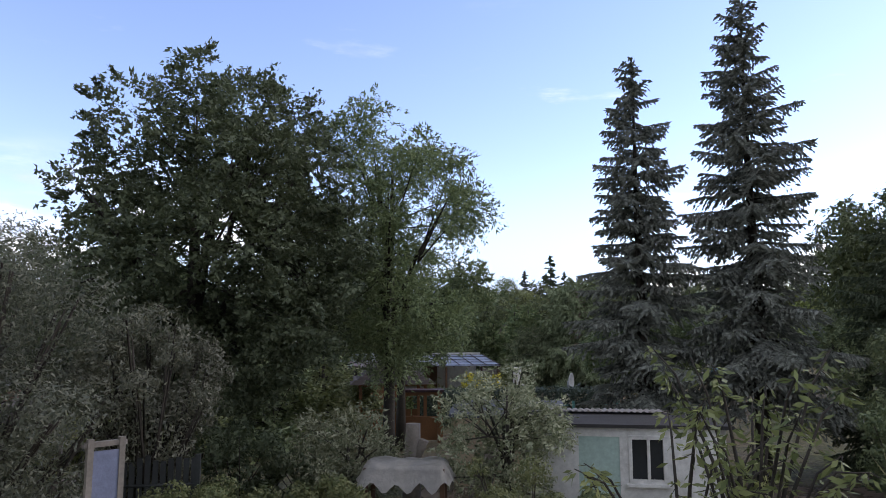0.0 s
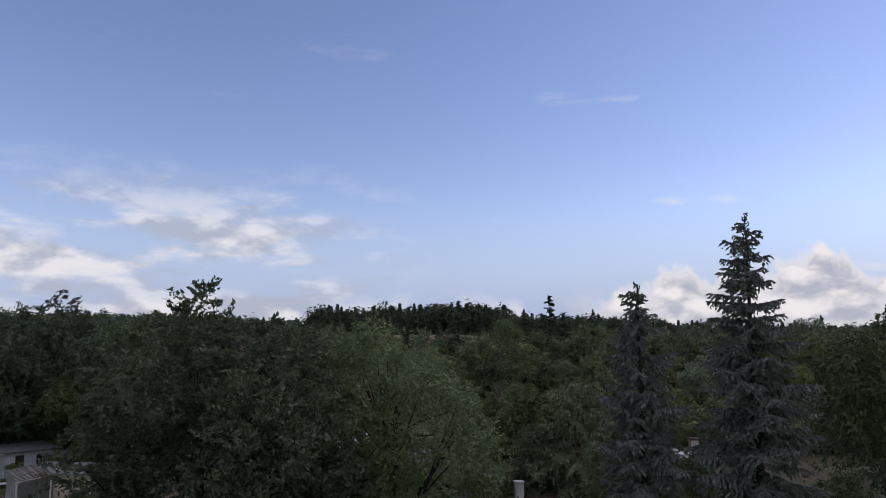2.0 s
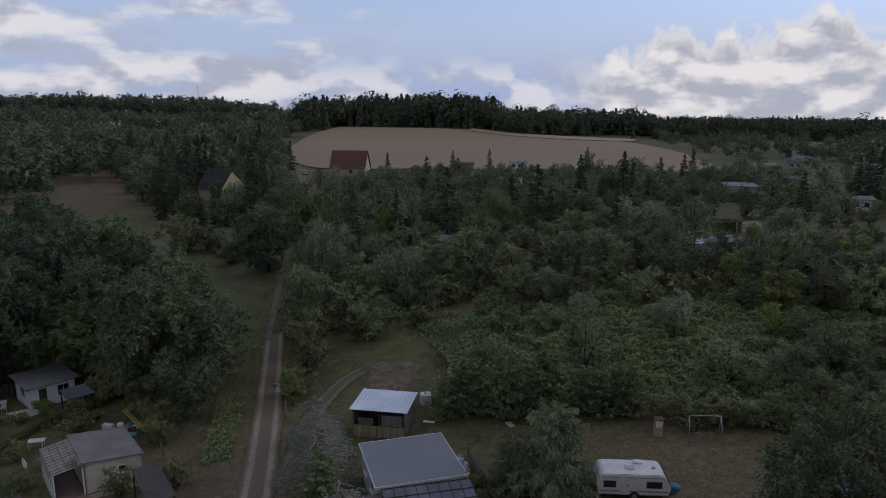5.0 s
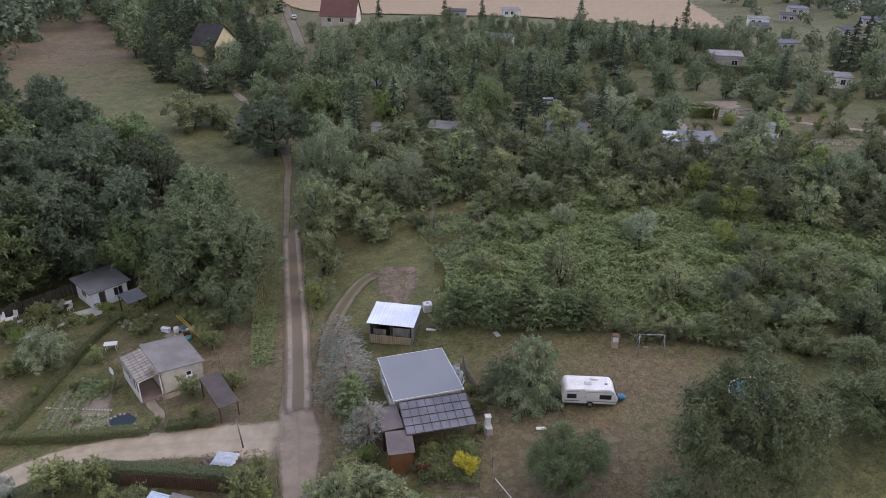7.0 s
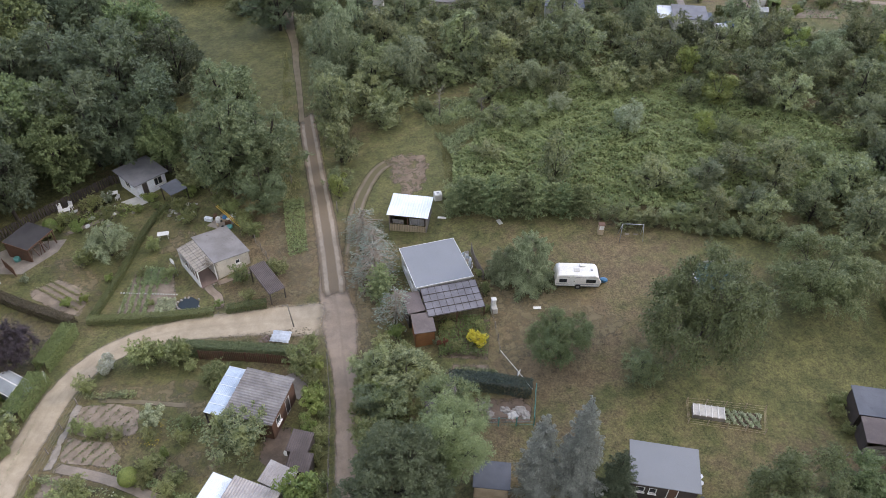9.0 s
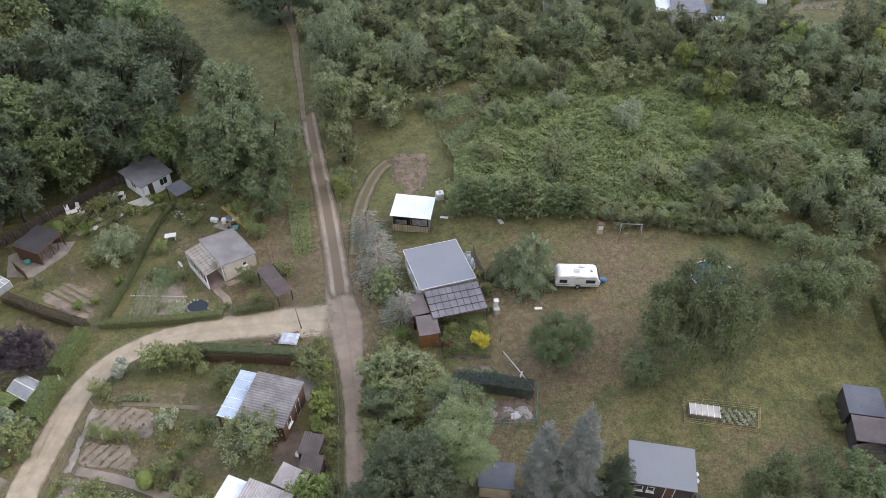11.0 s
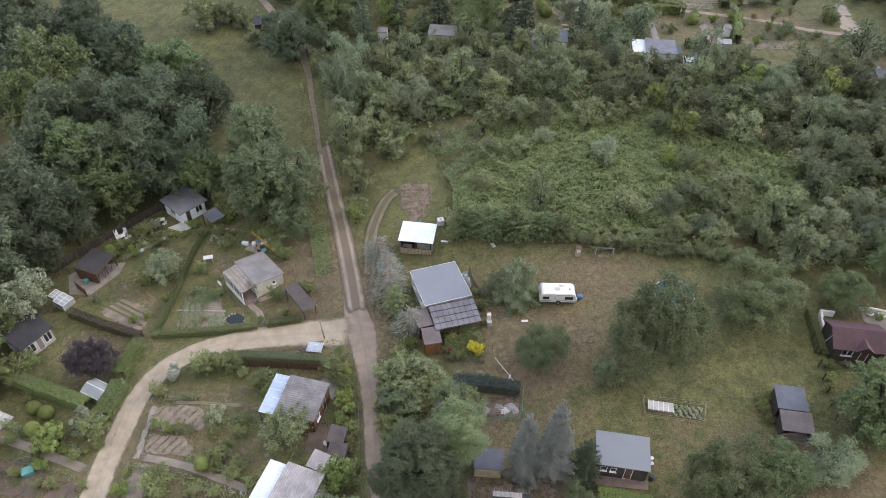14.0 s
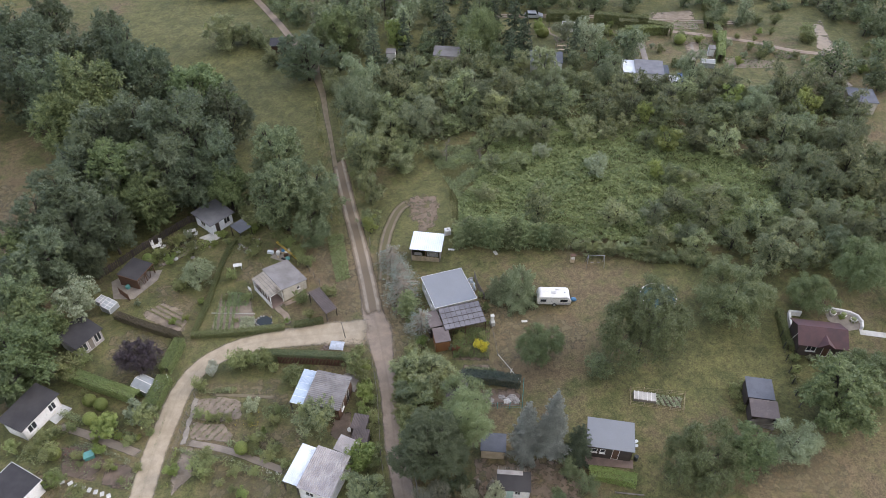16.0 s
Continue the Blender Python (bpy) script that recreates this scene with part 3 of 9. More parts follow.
# ------------------------------------------------------------------ small mesh helpers
def block(bm, x, y, z, sx, sy, sz, rz=0.0, rx=0.0, ry=0.0):
    """A box centred at x, y with its foot at z."""
    m = pose(x, y, z + sz / 2, rx, ry, rz) @ Matrix.Diagonal((sx, sy, sz, 1))
    bmesh.ops.create_cube(bm, size=1.0, matrix=m)


def tube(bm, pts, radii, sides=6):
    """A tapered round bar through the points."""
    rings, up = [], Vector((0.31, 0.17, 0.93))
    pts = [Vector(p) for p in pts]
    for i, p in enumerate(pts):
        d = (pts[min(i + 1, len(pts) - 1)] - pts[max(i - 1, 0)]).normalized()
        a = d.cross(up if abs(d.dot(up)) < 0.95 else Vector((1, 0, 0))).normalized()
        b = d.cross(a)
        rings.append([bm.verts.new(p + radii[i] * (a * math.cos(2 * math.pi * s / sides) + b * math.sin(2 * math.pi * s / sides))) for s in range(sides)])
    for r0, r1 in zip(rings, rings[1:]):
        for s in range(sides):
            f = bm.faces.new((r0[s], r0[(s + 1) % sides], r1[(s + 1) % sides], r1[s]))
            f.smooth = True
    bm.faces.new(rings[0][::-1]), bm.faces.new(rings[-1])


def prism(bm, base, z0, z1):
    """A solid over a flat outline; z0 and z1 are numbers or one height per corner."""
    n = len(base)
    lo = z0 if isinstance(z0, (list, tuple)) else [z0] * n
    hi = z1 if isinstance(z1, (list, tuple)) else [z1] * n
    a = [bm.verts.new((p[0], p[1], h)) for p, h in zip(base, lo)]
    b = [bm.verts.new((p[0], p[1], h)) for p, h in zip(base, hi)]
    for i in range(n):
        j = (i + 1) % n
        bm.faces.new((a[i], a[j], b[j], b[i]))
    bm.faces.new(a[::-1]), bm.faces.new(b)


def part(name, bm, mat, parent, label=""):
    """Links a bmesh as one mesh object under a thing or a part."""
    me = bpy.data.meshes.new(name)
    bmesh.ops.recalc_face_normals(bm, faces=bm.faces)
    bm.to_mesh(me)
    bm.free()
    me.materials.append(mat)
    ob = new(name, me)
    ob.parent = parent
    return tagged(ob, label)


def thing(name, label, category, x, y, rz=0.0, z=None, group="", kind=""):
    ob = new(name)
    ob.empty_display_size = 0.3
    ob.matrix_world = pose(x, y, ter(x, y) if z is None else z, 0, 0, rz)
    return tagged(ob, label, category, group, kind)


def blocks(name, mat, parent, items, label="", bevel=0.0):
    """One part out of one or more boxes (x, y, z, sx, sy, sz[, rz, rx, ry])."""
    bm = bmesh.new()
    for it in items:
        block(bm, *it)
    if bevel:
        bmesh.ops.bevel(bm, geom=bm.edges[:], offset=bevel, segments=1, affect="EDGES")
    return part(name, bm, mat, parent, label)


def np_mesh(name, verts, faces, mat):
    """A mesh from arrays of corners and of three- or four-cornered faces."""
    me = bpy.data.meshes.new(name)
    k = faces.shape[1]
    me.vertices.add(len(verts)), me.loops.add(faces.size), me.polygons.add(len(faces))
    me.vertices.foreach_set("co", np.ascontiguousarray(verts, np.float32).ravel())
    me.loops.foreach_set("vertex_index", np.ascontiguousarray(faces, np.int32).ravel())
    me.polygons.foreach_set("loop_start", np.arange(0, faces.size, k, dtype=np.int32))
    me.update(calc_edges=True)
    me.materials.append(mat)
    return me


# ------------------------------------------------------------------ plants
def unit(a):
    return a / np.maximum(np.linalg.norm(a, axis=1, keepdims=True), 1e-6)


def leaf_quads(rng, P, N, size, slim=0.55, along=None, tri=False):
    """Lozenge or pointed leaves at P that face N; along: the way that their length runs."""
    n = len(P)
    t = rng.normal(size=(n, 3)) if along is None else along
    t = unit(t - (t * N).sum(1, keepdims=True) * N)
    b = np.cross(N, t)
    s = (size * rng.uniform(0.65, 1.35, n))[:, None] if np.isscalar(size) else size[:, None]
    if tri:
        V = np.stack([P - t * s * 0.45 + b * s * slim * 0.5, P - t * s * 0.45 - b * s * slim * 0.5, P + t * s * 0.6], 1).reshape(-1, 3)
        return V, np.arange(3 * n).reshape(-1, 3)
    V = np.stack([P - t * s * 0.5, P + b * s * slim * 0.5, P + t * s * 0.5, P - b * s * slim * 0.5], 1).reshape(-1, 3)
    return V, np.arange(4 * n).reshape(-1, 4)


def crown_points(rng, blobs, n, hollow=0.72, clump=22):
    """Leaves in small sprays on the skins of overlapping lobes, and the outward way at each."""
    C, Rr = np.array([b[0] for b in blobs], float), np.array([b[1] for b in blobs], float)
    P, N, m = [], [], max(20, n // clump)
    got = 0
    for _ in range(40):
        i = rng.choice(len(blobs), size=m, p=Rr ** 2 / (Rr ** 2).sum())
        d = unit(rng.normal(size=(m, 3)))
        p = C[i] + d * (Rr[i] * rng.uniform(hollow, 1.08, m))[:, None] * np.array((1, 1, 0.85))
        dist = np.linalg.norm(p[:, None] - C[None], axis=2) / Rr[None]
        ok = (dist < 0.55).sum(1) == 0
        p, d, r = p[ok], d[ok], Rr[i][ok]
        k = rng.integers(clump // 2, clump * 3 // 2, len(p))
        idx = np.repeat(np.arange(len(p)), k)
        spread = rng.normal(size=(len(idx), 3)) * (r[idx] * 0.17)[:, None]
        spread -= (spread * d[idx]).sum(1, keepdims=True) * d[idx] * 0.45
        P.append(p[idx] + spread), N.append(d[idx])
        got += len(idx)
        if got >= n:
            break
    P, N = np.concatenate(P), np.concatenate(N)
    pick = rng.permutation(len(P))[:n]
    return P[pick], N[pick]


def spray_points(rng, blobs, n, hollow, clump, spray, hang):
    """Leaves in flat leafy sprays that run outwards from the skins of the lobes, with dark gaps between them."""
    C, Rr = np.array([b[0] for b in blobs], float), np.array([b[1] for b in blobs], float)
    P, N, A, got = [], [], [], 0
    up = np.array((0, 0, 1.0))
    for _ in range(40):
        m = max(20, n // clump)
        i = rng.choice(len(blobs), size=m, p=Rr ** 2 / (Rr ** 2).sum())
        d = unit(rng.normal(size=(m, 3)))
        p = C[i] + d * (Rr[i] * rng.uniform(hollow, 1.05, m))[:, None] * np.array((1, 1, 0.85))
        ok = (np.linalg.norm(p[:, None] - C[None], axis=2) / Rr[None] < 0.6).sum(1) == 0
        p, d = p[ok], d[ok]
        o = unit(d + rng.normal(size=d.shape) * .45 + up * (.2 - hang))
        e = unit(np.cross(o, up + rng.normal(size=d.shape) * .25))
        w = np.cross(e, o)
        w = w * np.where(w[:, 2:] < 0, -1.0, 1.0)
        L = spray * rng.uniform(.55, 1.35, len(p))
        k = np.repeat(np.arange(len(p)), rng.integers(clump // 2, clump * 3 // 2, len(p)))
        u, v = rng.uniform(-.5, .5, len(k)), rng.normal(0, .22, len(k))
        v = v * (1.15 - .8 * (u + .5))
        fall = ((u + .5) ** 2 * (.12 + .5 * hang))[:, None] * up
        P.append(p[k] + L[k][:, None] * (o[k] * u[:, None] + e[k] * v[:, None] + w[k] * rng.normal(0, .05, (len(k), 1)) - fall))
        N.append(unit(w[k] * .9 + d[k] * .4)), A.append(unit(o[k] + e[k] * (np.sign(v) * .6)[:, None] - up * hang * .5))
        got += len(k)
        if got >= n:
            break
    P, N, A = np.concatenate(P), np.concatenate(N), np.concatenate(A)
    pick = rng.permutation(len(P))[:n]
    return P[pick], N[pick], A[pick]


def lobes(rng, H, W, low, count, droop=0.0, size=(0.26, 0.42)):
    """Lobes of a broad crown between the height low and H."""
    mid, ry = (H + low) / 2, (H - low) / 2
    out = [((0, 0, mid), 0.50 * min(W / 2, ry))]
    p1, p2, p3 = rng.uniform(0, 6.28, 3)
    for i in range(count):
        d = unit(rng.normal(size=(1, 3)))[0]
        d[2] = d[2] * 0.9 + 0.12
        r = rng.uniform(*size) * min(W / 2, ry) * (1.0 if count > 8 else 1.15)
        d = d * (1.0 if i % 3 else rng.uniform(0.45, 0.8))
        g = math.atan2(d[1], d[0])
        e = 1.0 + 0.13 * math.sin(2 * g + p1) + 0.11 * math.sin(3 * g + p2) + 0.07 * math.sin(5 * g + p3)
        d = d * np.array((e, e, 1.0 + 0.10 * math.sin(2 * g + p3)))
        out.append(((d[0] * (W / 2 - r), d[1] * (W / 2 - r), mid + d[2] * (ry - r * 0.8) - droop * (d[0] ** 2 + d[1] ** 2)), r))
    return out


def broadleaf(name, label, category, H, W, low, leaves, size, mat, seed, count=14, stems=1, slim=0.55, bark="bark", droop=0.0, limb=1.0, sides=6, lobe=(0.26, 0.42), hollow=0.72, clump=22, tri=False, spray=0.0, mess=0.5, hang=0.0, cap=None, deep=1.0):
    """A tree or bush at the origin: tapered trunk with limbs into every lobe, and a crown of single leaves."""
    rng, rnd = np.random.default_rng(seed), random.Random(seed)
    root = new(name)
    root.empty_display_size = 0.3
    tagged(root, label, category)
    bl = lobes(rng, H, W, low, count, droop, lobe)
    if cap:
        bl = [((c[0], c[1] * deep, low + (c[2] + r * .8 - low) * np.interp(c[0], cap[0], cap[1]) / H - r * .8), r) for c, r in bl]
    bm = bmesh.new()
    r0 = max(0.03, 0.022 * H) * limb
    if stems == 1:
        fork = low + 0.25 * (H - low)
        lean = (rnd.uniform(-.03, .03) * H, rnd.uniform(-.03, .03) * H)
        tube(bm, [(0, 0, -0.3), (lean[0] * .3, lean[1] * .3, fork * 0.4), (lean[0] * .6, lean[1] * .6, fork), (lean[0], lean[1], H * 0.85)], [r0 * 1.35, r0, r0 * 0.8, r0 * 0.15], sides + 2)
    mains = []
    for i, (c, r) in enumerate(bl[1:]):
        if stems == 1 and i >= 9:
            a = min(mains, key=lambda q: (q[0] - c[0]) ** 2 + (q[1] - c[1]) ** 2 + (q[2] - c[2]) ** 2)
            bend = (a[0] * .5 + c[0] * .5, a[1] * .5 + c[1] * .5, a[2] * .45 + c[2] * .55)
            tube(bm, [a, bend, c], [r0 * 0.2, r0 * 0.13, r0 * 0.04], 4)
            continue
        if stems == 1:
            a = (0, 0, rnd.uniform(0.75, 1.25) * fork)
            mains.append((c[0] * .55, c[1] * .55, fork + (c[2] - fork) * .6))
        else:
            g = 2 * math.pi * i / len(bl)
            a = (0.12 * W * math.cos(g) * rnd.random(), 0.12 * W * math.sin(g) * rnd.random(), -0.2)
        m = (a[0] * .5 + c[0] * .5 + rnd.uniform(-.1, .1) * r, a[1] * .5 + c[1] * .5 + rnd.uniform(-.1, .1) * r, a[2] * .4 + c[2] * .6)
        tube(bm, [a, m, c], [r0 * 0.5, r0 * 0.32, r0 * 0.08], max(4, sides - 2))
        for _ in range(2 if leaves > 12000 else 0):
            q = unit(rng.normal(size=(1, 3)))[0]
            tube(bm, [m, (c[0] + q[0] * r * .3, c[1] + q[1] * r * .3, c[2] + q[2] * r * .3), (c[0] + q[0] * r * .6, c[1] + q[1] * r * .6, c[2] + q[2] * r * .6)], [r0 * .22, r0 * .14, r0 * .04], 4)
    part("trunk", bm, M[bark], root)
    if spray:
        P, D, along = spray_points(rng, bl, leaves, hollow, clump, spray, hang)
        along = along + rng.normal(size=P.shape) * .3
    else:
        P, D = crown_points(rng, bl, leaves, hollow, clump)
        along = None
    N = unit(D + rng.normal(size=P.shape) * mess + np.array((0, 0, 0.2)))
    V, F = leaf_quads(rng, P, N, size, slim, along, tri)
    ob = new("crown", np_mesh("crown", V, F, M[mat]))
    ob.parent = root
    return root


def conifer(name, label, category, H, W, whorls, per, twigs, size, mat, seed, low=0.05, droop=0.25, shape=0.9, gaps=0.0, slim=0.3, bark="bark", bare=0.0, rise=0.0):
    """A tree with whorls of drooping branches along one stem; every branch carries flat sprays of needles."""
    rng, rnd = np.random.default_rng(seed), random.Random(seed)
    root = new(name)
    root.empty_display_size = 0.3
    tagged(root, label, category)
    bm = bmesh.new()
    tube(bm, [(0, 0, -0.3), (0, 0, H * .5), (0, 0, H * (1 - bare * 0.1))], [0.016 * H, 0.009 * H, 0.02], 7)
    P, N, A, S = [], [], [], []
    for w in range(whorls):
        f = low + (1 - low) * (w + rnd.uniform(-.35, .35)) / whorls
        f = f0 = min(max(f, low), 0.985)
        for b in range(per if f < 0.85 else max(4, per - 2)):
            if rnd.random() < gaps:
                continue
            f = min(max(f0 + rnd.uniform(-1.3, 1.3) * (1 - low) / whorls, low), 0.99)
            g = 2 * math.pi * (b + rnd.random() * 0.8 + w * 0.37) / per
            L = (W / 2 * (1 - f) ** shape + 0.03 * W) * rnd.uniform(0.6, 1.22)
            e = np.array((math.cos(g), math.sin(g), 0.0))
            n = max(4, int(twigs * (L / (W / 2)) ** 0.8))
            s = rng.uniform(0.12 + 0.35 * bare, 1.0, n)
            tip = np.array((0, 0, -1.0)) * droop * L
            drop = (s ** 1.6)[:, None] * tip + (np.maximum(s - 0.72, 0) * 0.5 * L)[:, None] * np.array((0, 0, 1.0)) + (s * rise * L)[:, None] * np.array((0, 0, 1.0))
            side = np.cross(e, (0, 0, 1.0))
            wide = 0.24 * L * np.sin(np.clip(s, 0, 1) * math.pi * 0.85 + 0.3)
            off = rng.uniform(-1, 1, n)
            q = np.array((0, 0, f * H)) + s[:, None] * L * e + drop + (off * wide)[:, None] * side + np.stack([np.zeros(n), np.zeros(n), rng.uniform(-0.09, 0.03, n) * L], 1)
            P.append(q), A.append(unit(e + side * off[:, None] * 1.1 + np.array((0, 0, -0.25)) + rng.normal(size=(n, 3)) * .25))
            N.append(unit(np.array((0, 0, 1.0)) + rng.normal(size=(n, 3)) * 0.45)), S.append(np.full(n, size) * rng.uniform(0.6, 1.3, n))
            if H > 4 and (b % 2 == 0 or bare):
                tube(bm, [(0, 0, f * H), tuple(np.array((0, 0, f * H)) + 0.55 * L * e + 0.38 * tip + np.array((0, 0, .55 * rise * L))), tuple(np.array((0, 0, f * H)) + 0.95 * L * e + .92 * tip + np.array((0, 0, 0.11 * L + .95 * rise * L)))], [(0.0035 + 0.006 * bare) * H, (0.0024 + 0.004 * bare) * H, 0.004 + 0.008 * bare], 3)
    top = rng.uniform(0.93, 1.0, 14)
    P.append(np.stack([rng.normal(0, .03, 14), rng.normal(0, .03, 14), top * H], 1)), A.append(unit(rng.normal(0, .4, (14, 3)) + np.array((0, 0, 1.0)))), N.append(unit(rng.normal(size=(14, 3)))), S.append(np.full(14, size))
    P, N, A, S = np.concatenate(P), np.concatenate(N), np.concatenate(A), np.concatenate(S)
    part("trunk", bm, M[bark], root)
    V, F = leaf_quads(rng, P, N, S, slim, A)
    N2 = unit(np.cross(N, A) + rng.normal(size=N.shape) * .2)
    V2, F2 = leaf_quads(rng, P, N2, S * 0.8, slim, A)
    ob = new("crown", np_mesh("crown", np.concatenate([V, V2]), np.concatenate([F, F2 + len(V)]), M[mat]))
    ob.parent = root
    return root


def needle_tree(label, H, W, whorls, per, mat, seed, low=0.05, shape=0.75, sparse=0.0, needle=0.135, name="spruce_tree", bark="bark", bare=0.12):
    """A spruce seen close: boughs that sag and lift at the tip, with rows of hanging twigs covered in needles."""
    rng, rnd = np.random.default_rng(seed), random.Random(seed)
    root = new(name)
    root.empty_display_size = 0.3
    tagged(root, label, "conifer")
    bm = bmesh.new()
    tube(bm, [(0, 0, -0.3), (0.05, 0, H * .3), (0, .04, H * .65), (0, 0, H)], [0.016 * H, 0.012 * H, 0.006 * H, 0.01], 8)
    P, A = [], []
    for w in range(whorls):
        f = low + (0.985 - low) * (w / whorls) ** 0.92
        for b in range(per if f < 0.8 else per - 2):
            if rnd.random() < sparse:
                continue
            g = 2 * math.pi * (b + rnd.random() * .7 + w * .37) / per
            h = H * min(0.985, f + rnd.uniform(-.6, .6) / whorls)
            L = (W / 2 * (1 - f) ** shape + 0.10) * rnd.uniform(0.5, 1.22)
            e = np.array((math.cos(g), math.sin(g), 0.0))
            side = np.array((-e[1], e[0], 0.0))
            up0 = 0.30 * f + 0.02 + rnd.uniform(-.08, .08)
            sag = 0.50 * (1 - f) + 0.10

            def at_bough(t):
                return np.array((0, 0, h)) + e * (L * t) + np.array((0, 0, 1.0)) * L * (up0 * t - sag * t ** 1.5 + 0.34 * sag * max(0.0, t - .45) ** 1.2 * 2.2)
            tube(bm, [tuple(at_bough(0)), tuple(at_bough(.5)), tuple(at_bough(1))], [.006 + .012 * L, .005 + .006 * L, .004], 4)
            n = max(4, int(L / (0.42 * needle)))
            for t in np.linspace(bare, 1.0, n):
                q = at_bough(t)
                for sg in (-1, 1):
                    ln = (0.9 * needle + 0.36 * L * (1.02 - t) ** .7 * min(1.0, t * 3)) * rnd.uniform(.6, 1.2)
                    d = e * rnd.uniform(.35, .8) + side * sg * rnd.uniform(.5, 1.0) + np.array((0, 0, rnd.uniform(-.85, .05)))
                    d /= np.linalg.norm(d)
                    m = max(2, int(ln / (.5 * needle)))
                    u = (np.arange(m) + rng.uniform(.2, .8, m)) / m * ln
                    bend = np.stack([np.zeros(m), np.zeros(m), -.6 * u * u], 1)
                    P.append(q + u[:, None] * d + bend), A.append(np.tile(d + np.array((0, 0, -.25)), (m, 1)))
            P.append(np.stack([at_bough(t) for t in np.linspace(.3, 1.04, n)])), A.append(np.tile(e + np.array((0, 0, .15)), (n, 1)))
    t = rng.uniform(.9, 1.0, 60)
    P.append(np.stack([rng.normal(0, .05, 60), rng.normal(0, .05, 60), t * H + .05], 1)), A.append(rng.normal(0, .6, (60, 3)) + np.array((0, 0, .8)))
    P, A = np.concatenate(P), unit(np.concatenate(A))
    A = unit(A + rng.normal(size=A.shape) * .28)
    part("trunk", bm, M[bark], root)
    N = unit(np.cross(A, rng.normal(size=A.shape)))
    V, F = leaf_quads(rng, P, N, needle, 0.40, A)
    V2, F2 = leaf_quads(rng, P, unit(np.cross(N, A)), needle * .9, 0.40, A)
    ob = new("crown", np_mesh("crown", np.concatenate([V, V2]), np.concatenate([F, F2 + len(V)]), M[mat]))
    ob.parent = root
    return root


def stand(ob, x, y, scale=1.0, turn=0.0, tall=1.0, sink=0.0):
    """Puts the first of its kind in place."""
    ob.matrix_world = pose(x, y, ter(x, y) - sink, 0, 0, turn) @ Matrix.Diagonal((scale, scale, scale * tall, 1))
    return ob


class Kind:
    """A kind of plant: the first one is built at the first place, later ones are copies."""

    def __init__(self, protos, width, sink=0.0):
        self.sink, self.protos, self.width, self.used, self.rnd = sink, protos, width, 0, random.Random(len(protos) * 11 + int(width * 100))

    def put(self, x, y, w, tall=None, group="", label=""):
        r = self.rnd
        s, tall = w / self.width, r.uniform(0.88, 1.15) if tall is None else tall
        m = pose(x, y, ter(x, y) - self.sink * w, 0, 0, r.uniform(0, 360)) @ Matrix.Diagonal((s, s, s * tall, 1))
        i = self.used % len(self.protos)
        if self.used < len(self.protos):
            ob = self.protos[i]
            ob.matrix_world = m
        else:
            first = self.protos[i]
            keep = first.scale.copy()
            first.scale = (1, 1, 1)
            ob = copy_thing(first, m)
            first.scale = keep
        self.used += 1
        return tagged(ob, label, "", group)


def clipped_ball():
    rng = np.random.default_rng(3)
    root = new("clipped_shrub")
    tagged(root, "clipped round yellow-green shrub in the garden", "shrub")
    d = unit(rng.normal(size=(7000, 3)))
    P = d * rng.uniform(.68, .76, (7000, 1)) * np.array((1, 1, .95)) + np.array((0, 0, .68))
    V, F = leaf_quads(rng, P, unit(d + rng.normal(size=d.shape) * .45), .075, .7, None, True)
    bm = bmesh.new()
    for k in range(3):
        tube(bm, [(.05 * k, 0, -.2), (.15 * math.cos(k * 2), .15 * math.sin(k * 2), .7)], [.03, .012], 5)
    part("stem", bm, M["bark"], root)
    ob = new("foliage", np_mesh("foliage", V, F, M["lime"]))
    ob.parent = root
    return root


TAKEN = []            # circles in which no chance tree may stand


def free(x, y, r):
    return all((x - a) ** 2 + (y - b) ** 2 > (r + c) ** 2 for a, b, c in TAKEN)


def kinds(fn, n, *a, **kw):
    return [fn(*a, seed=i * 17 + 5 + len(a), **kw) for i in range(n)]


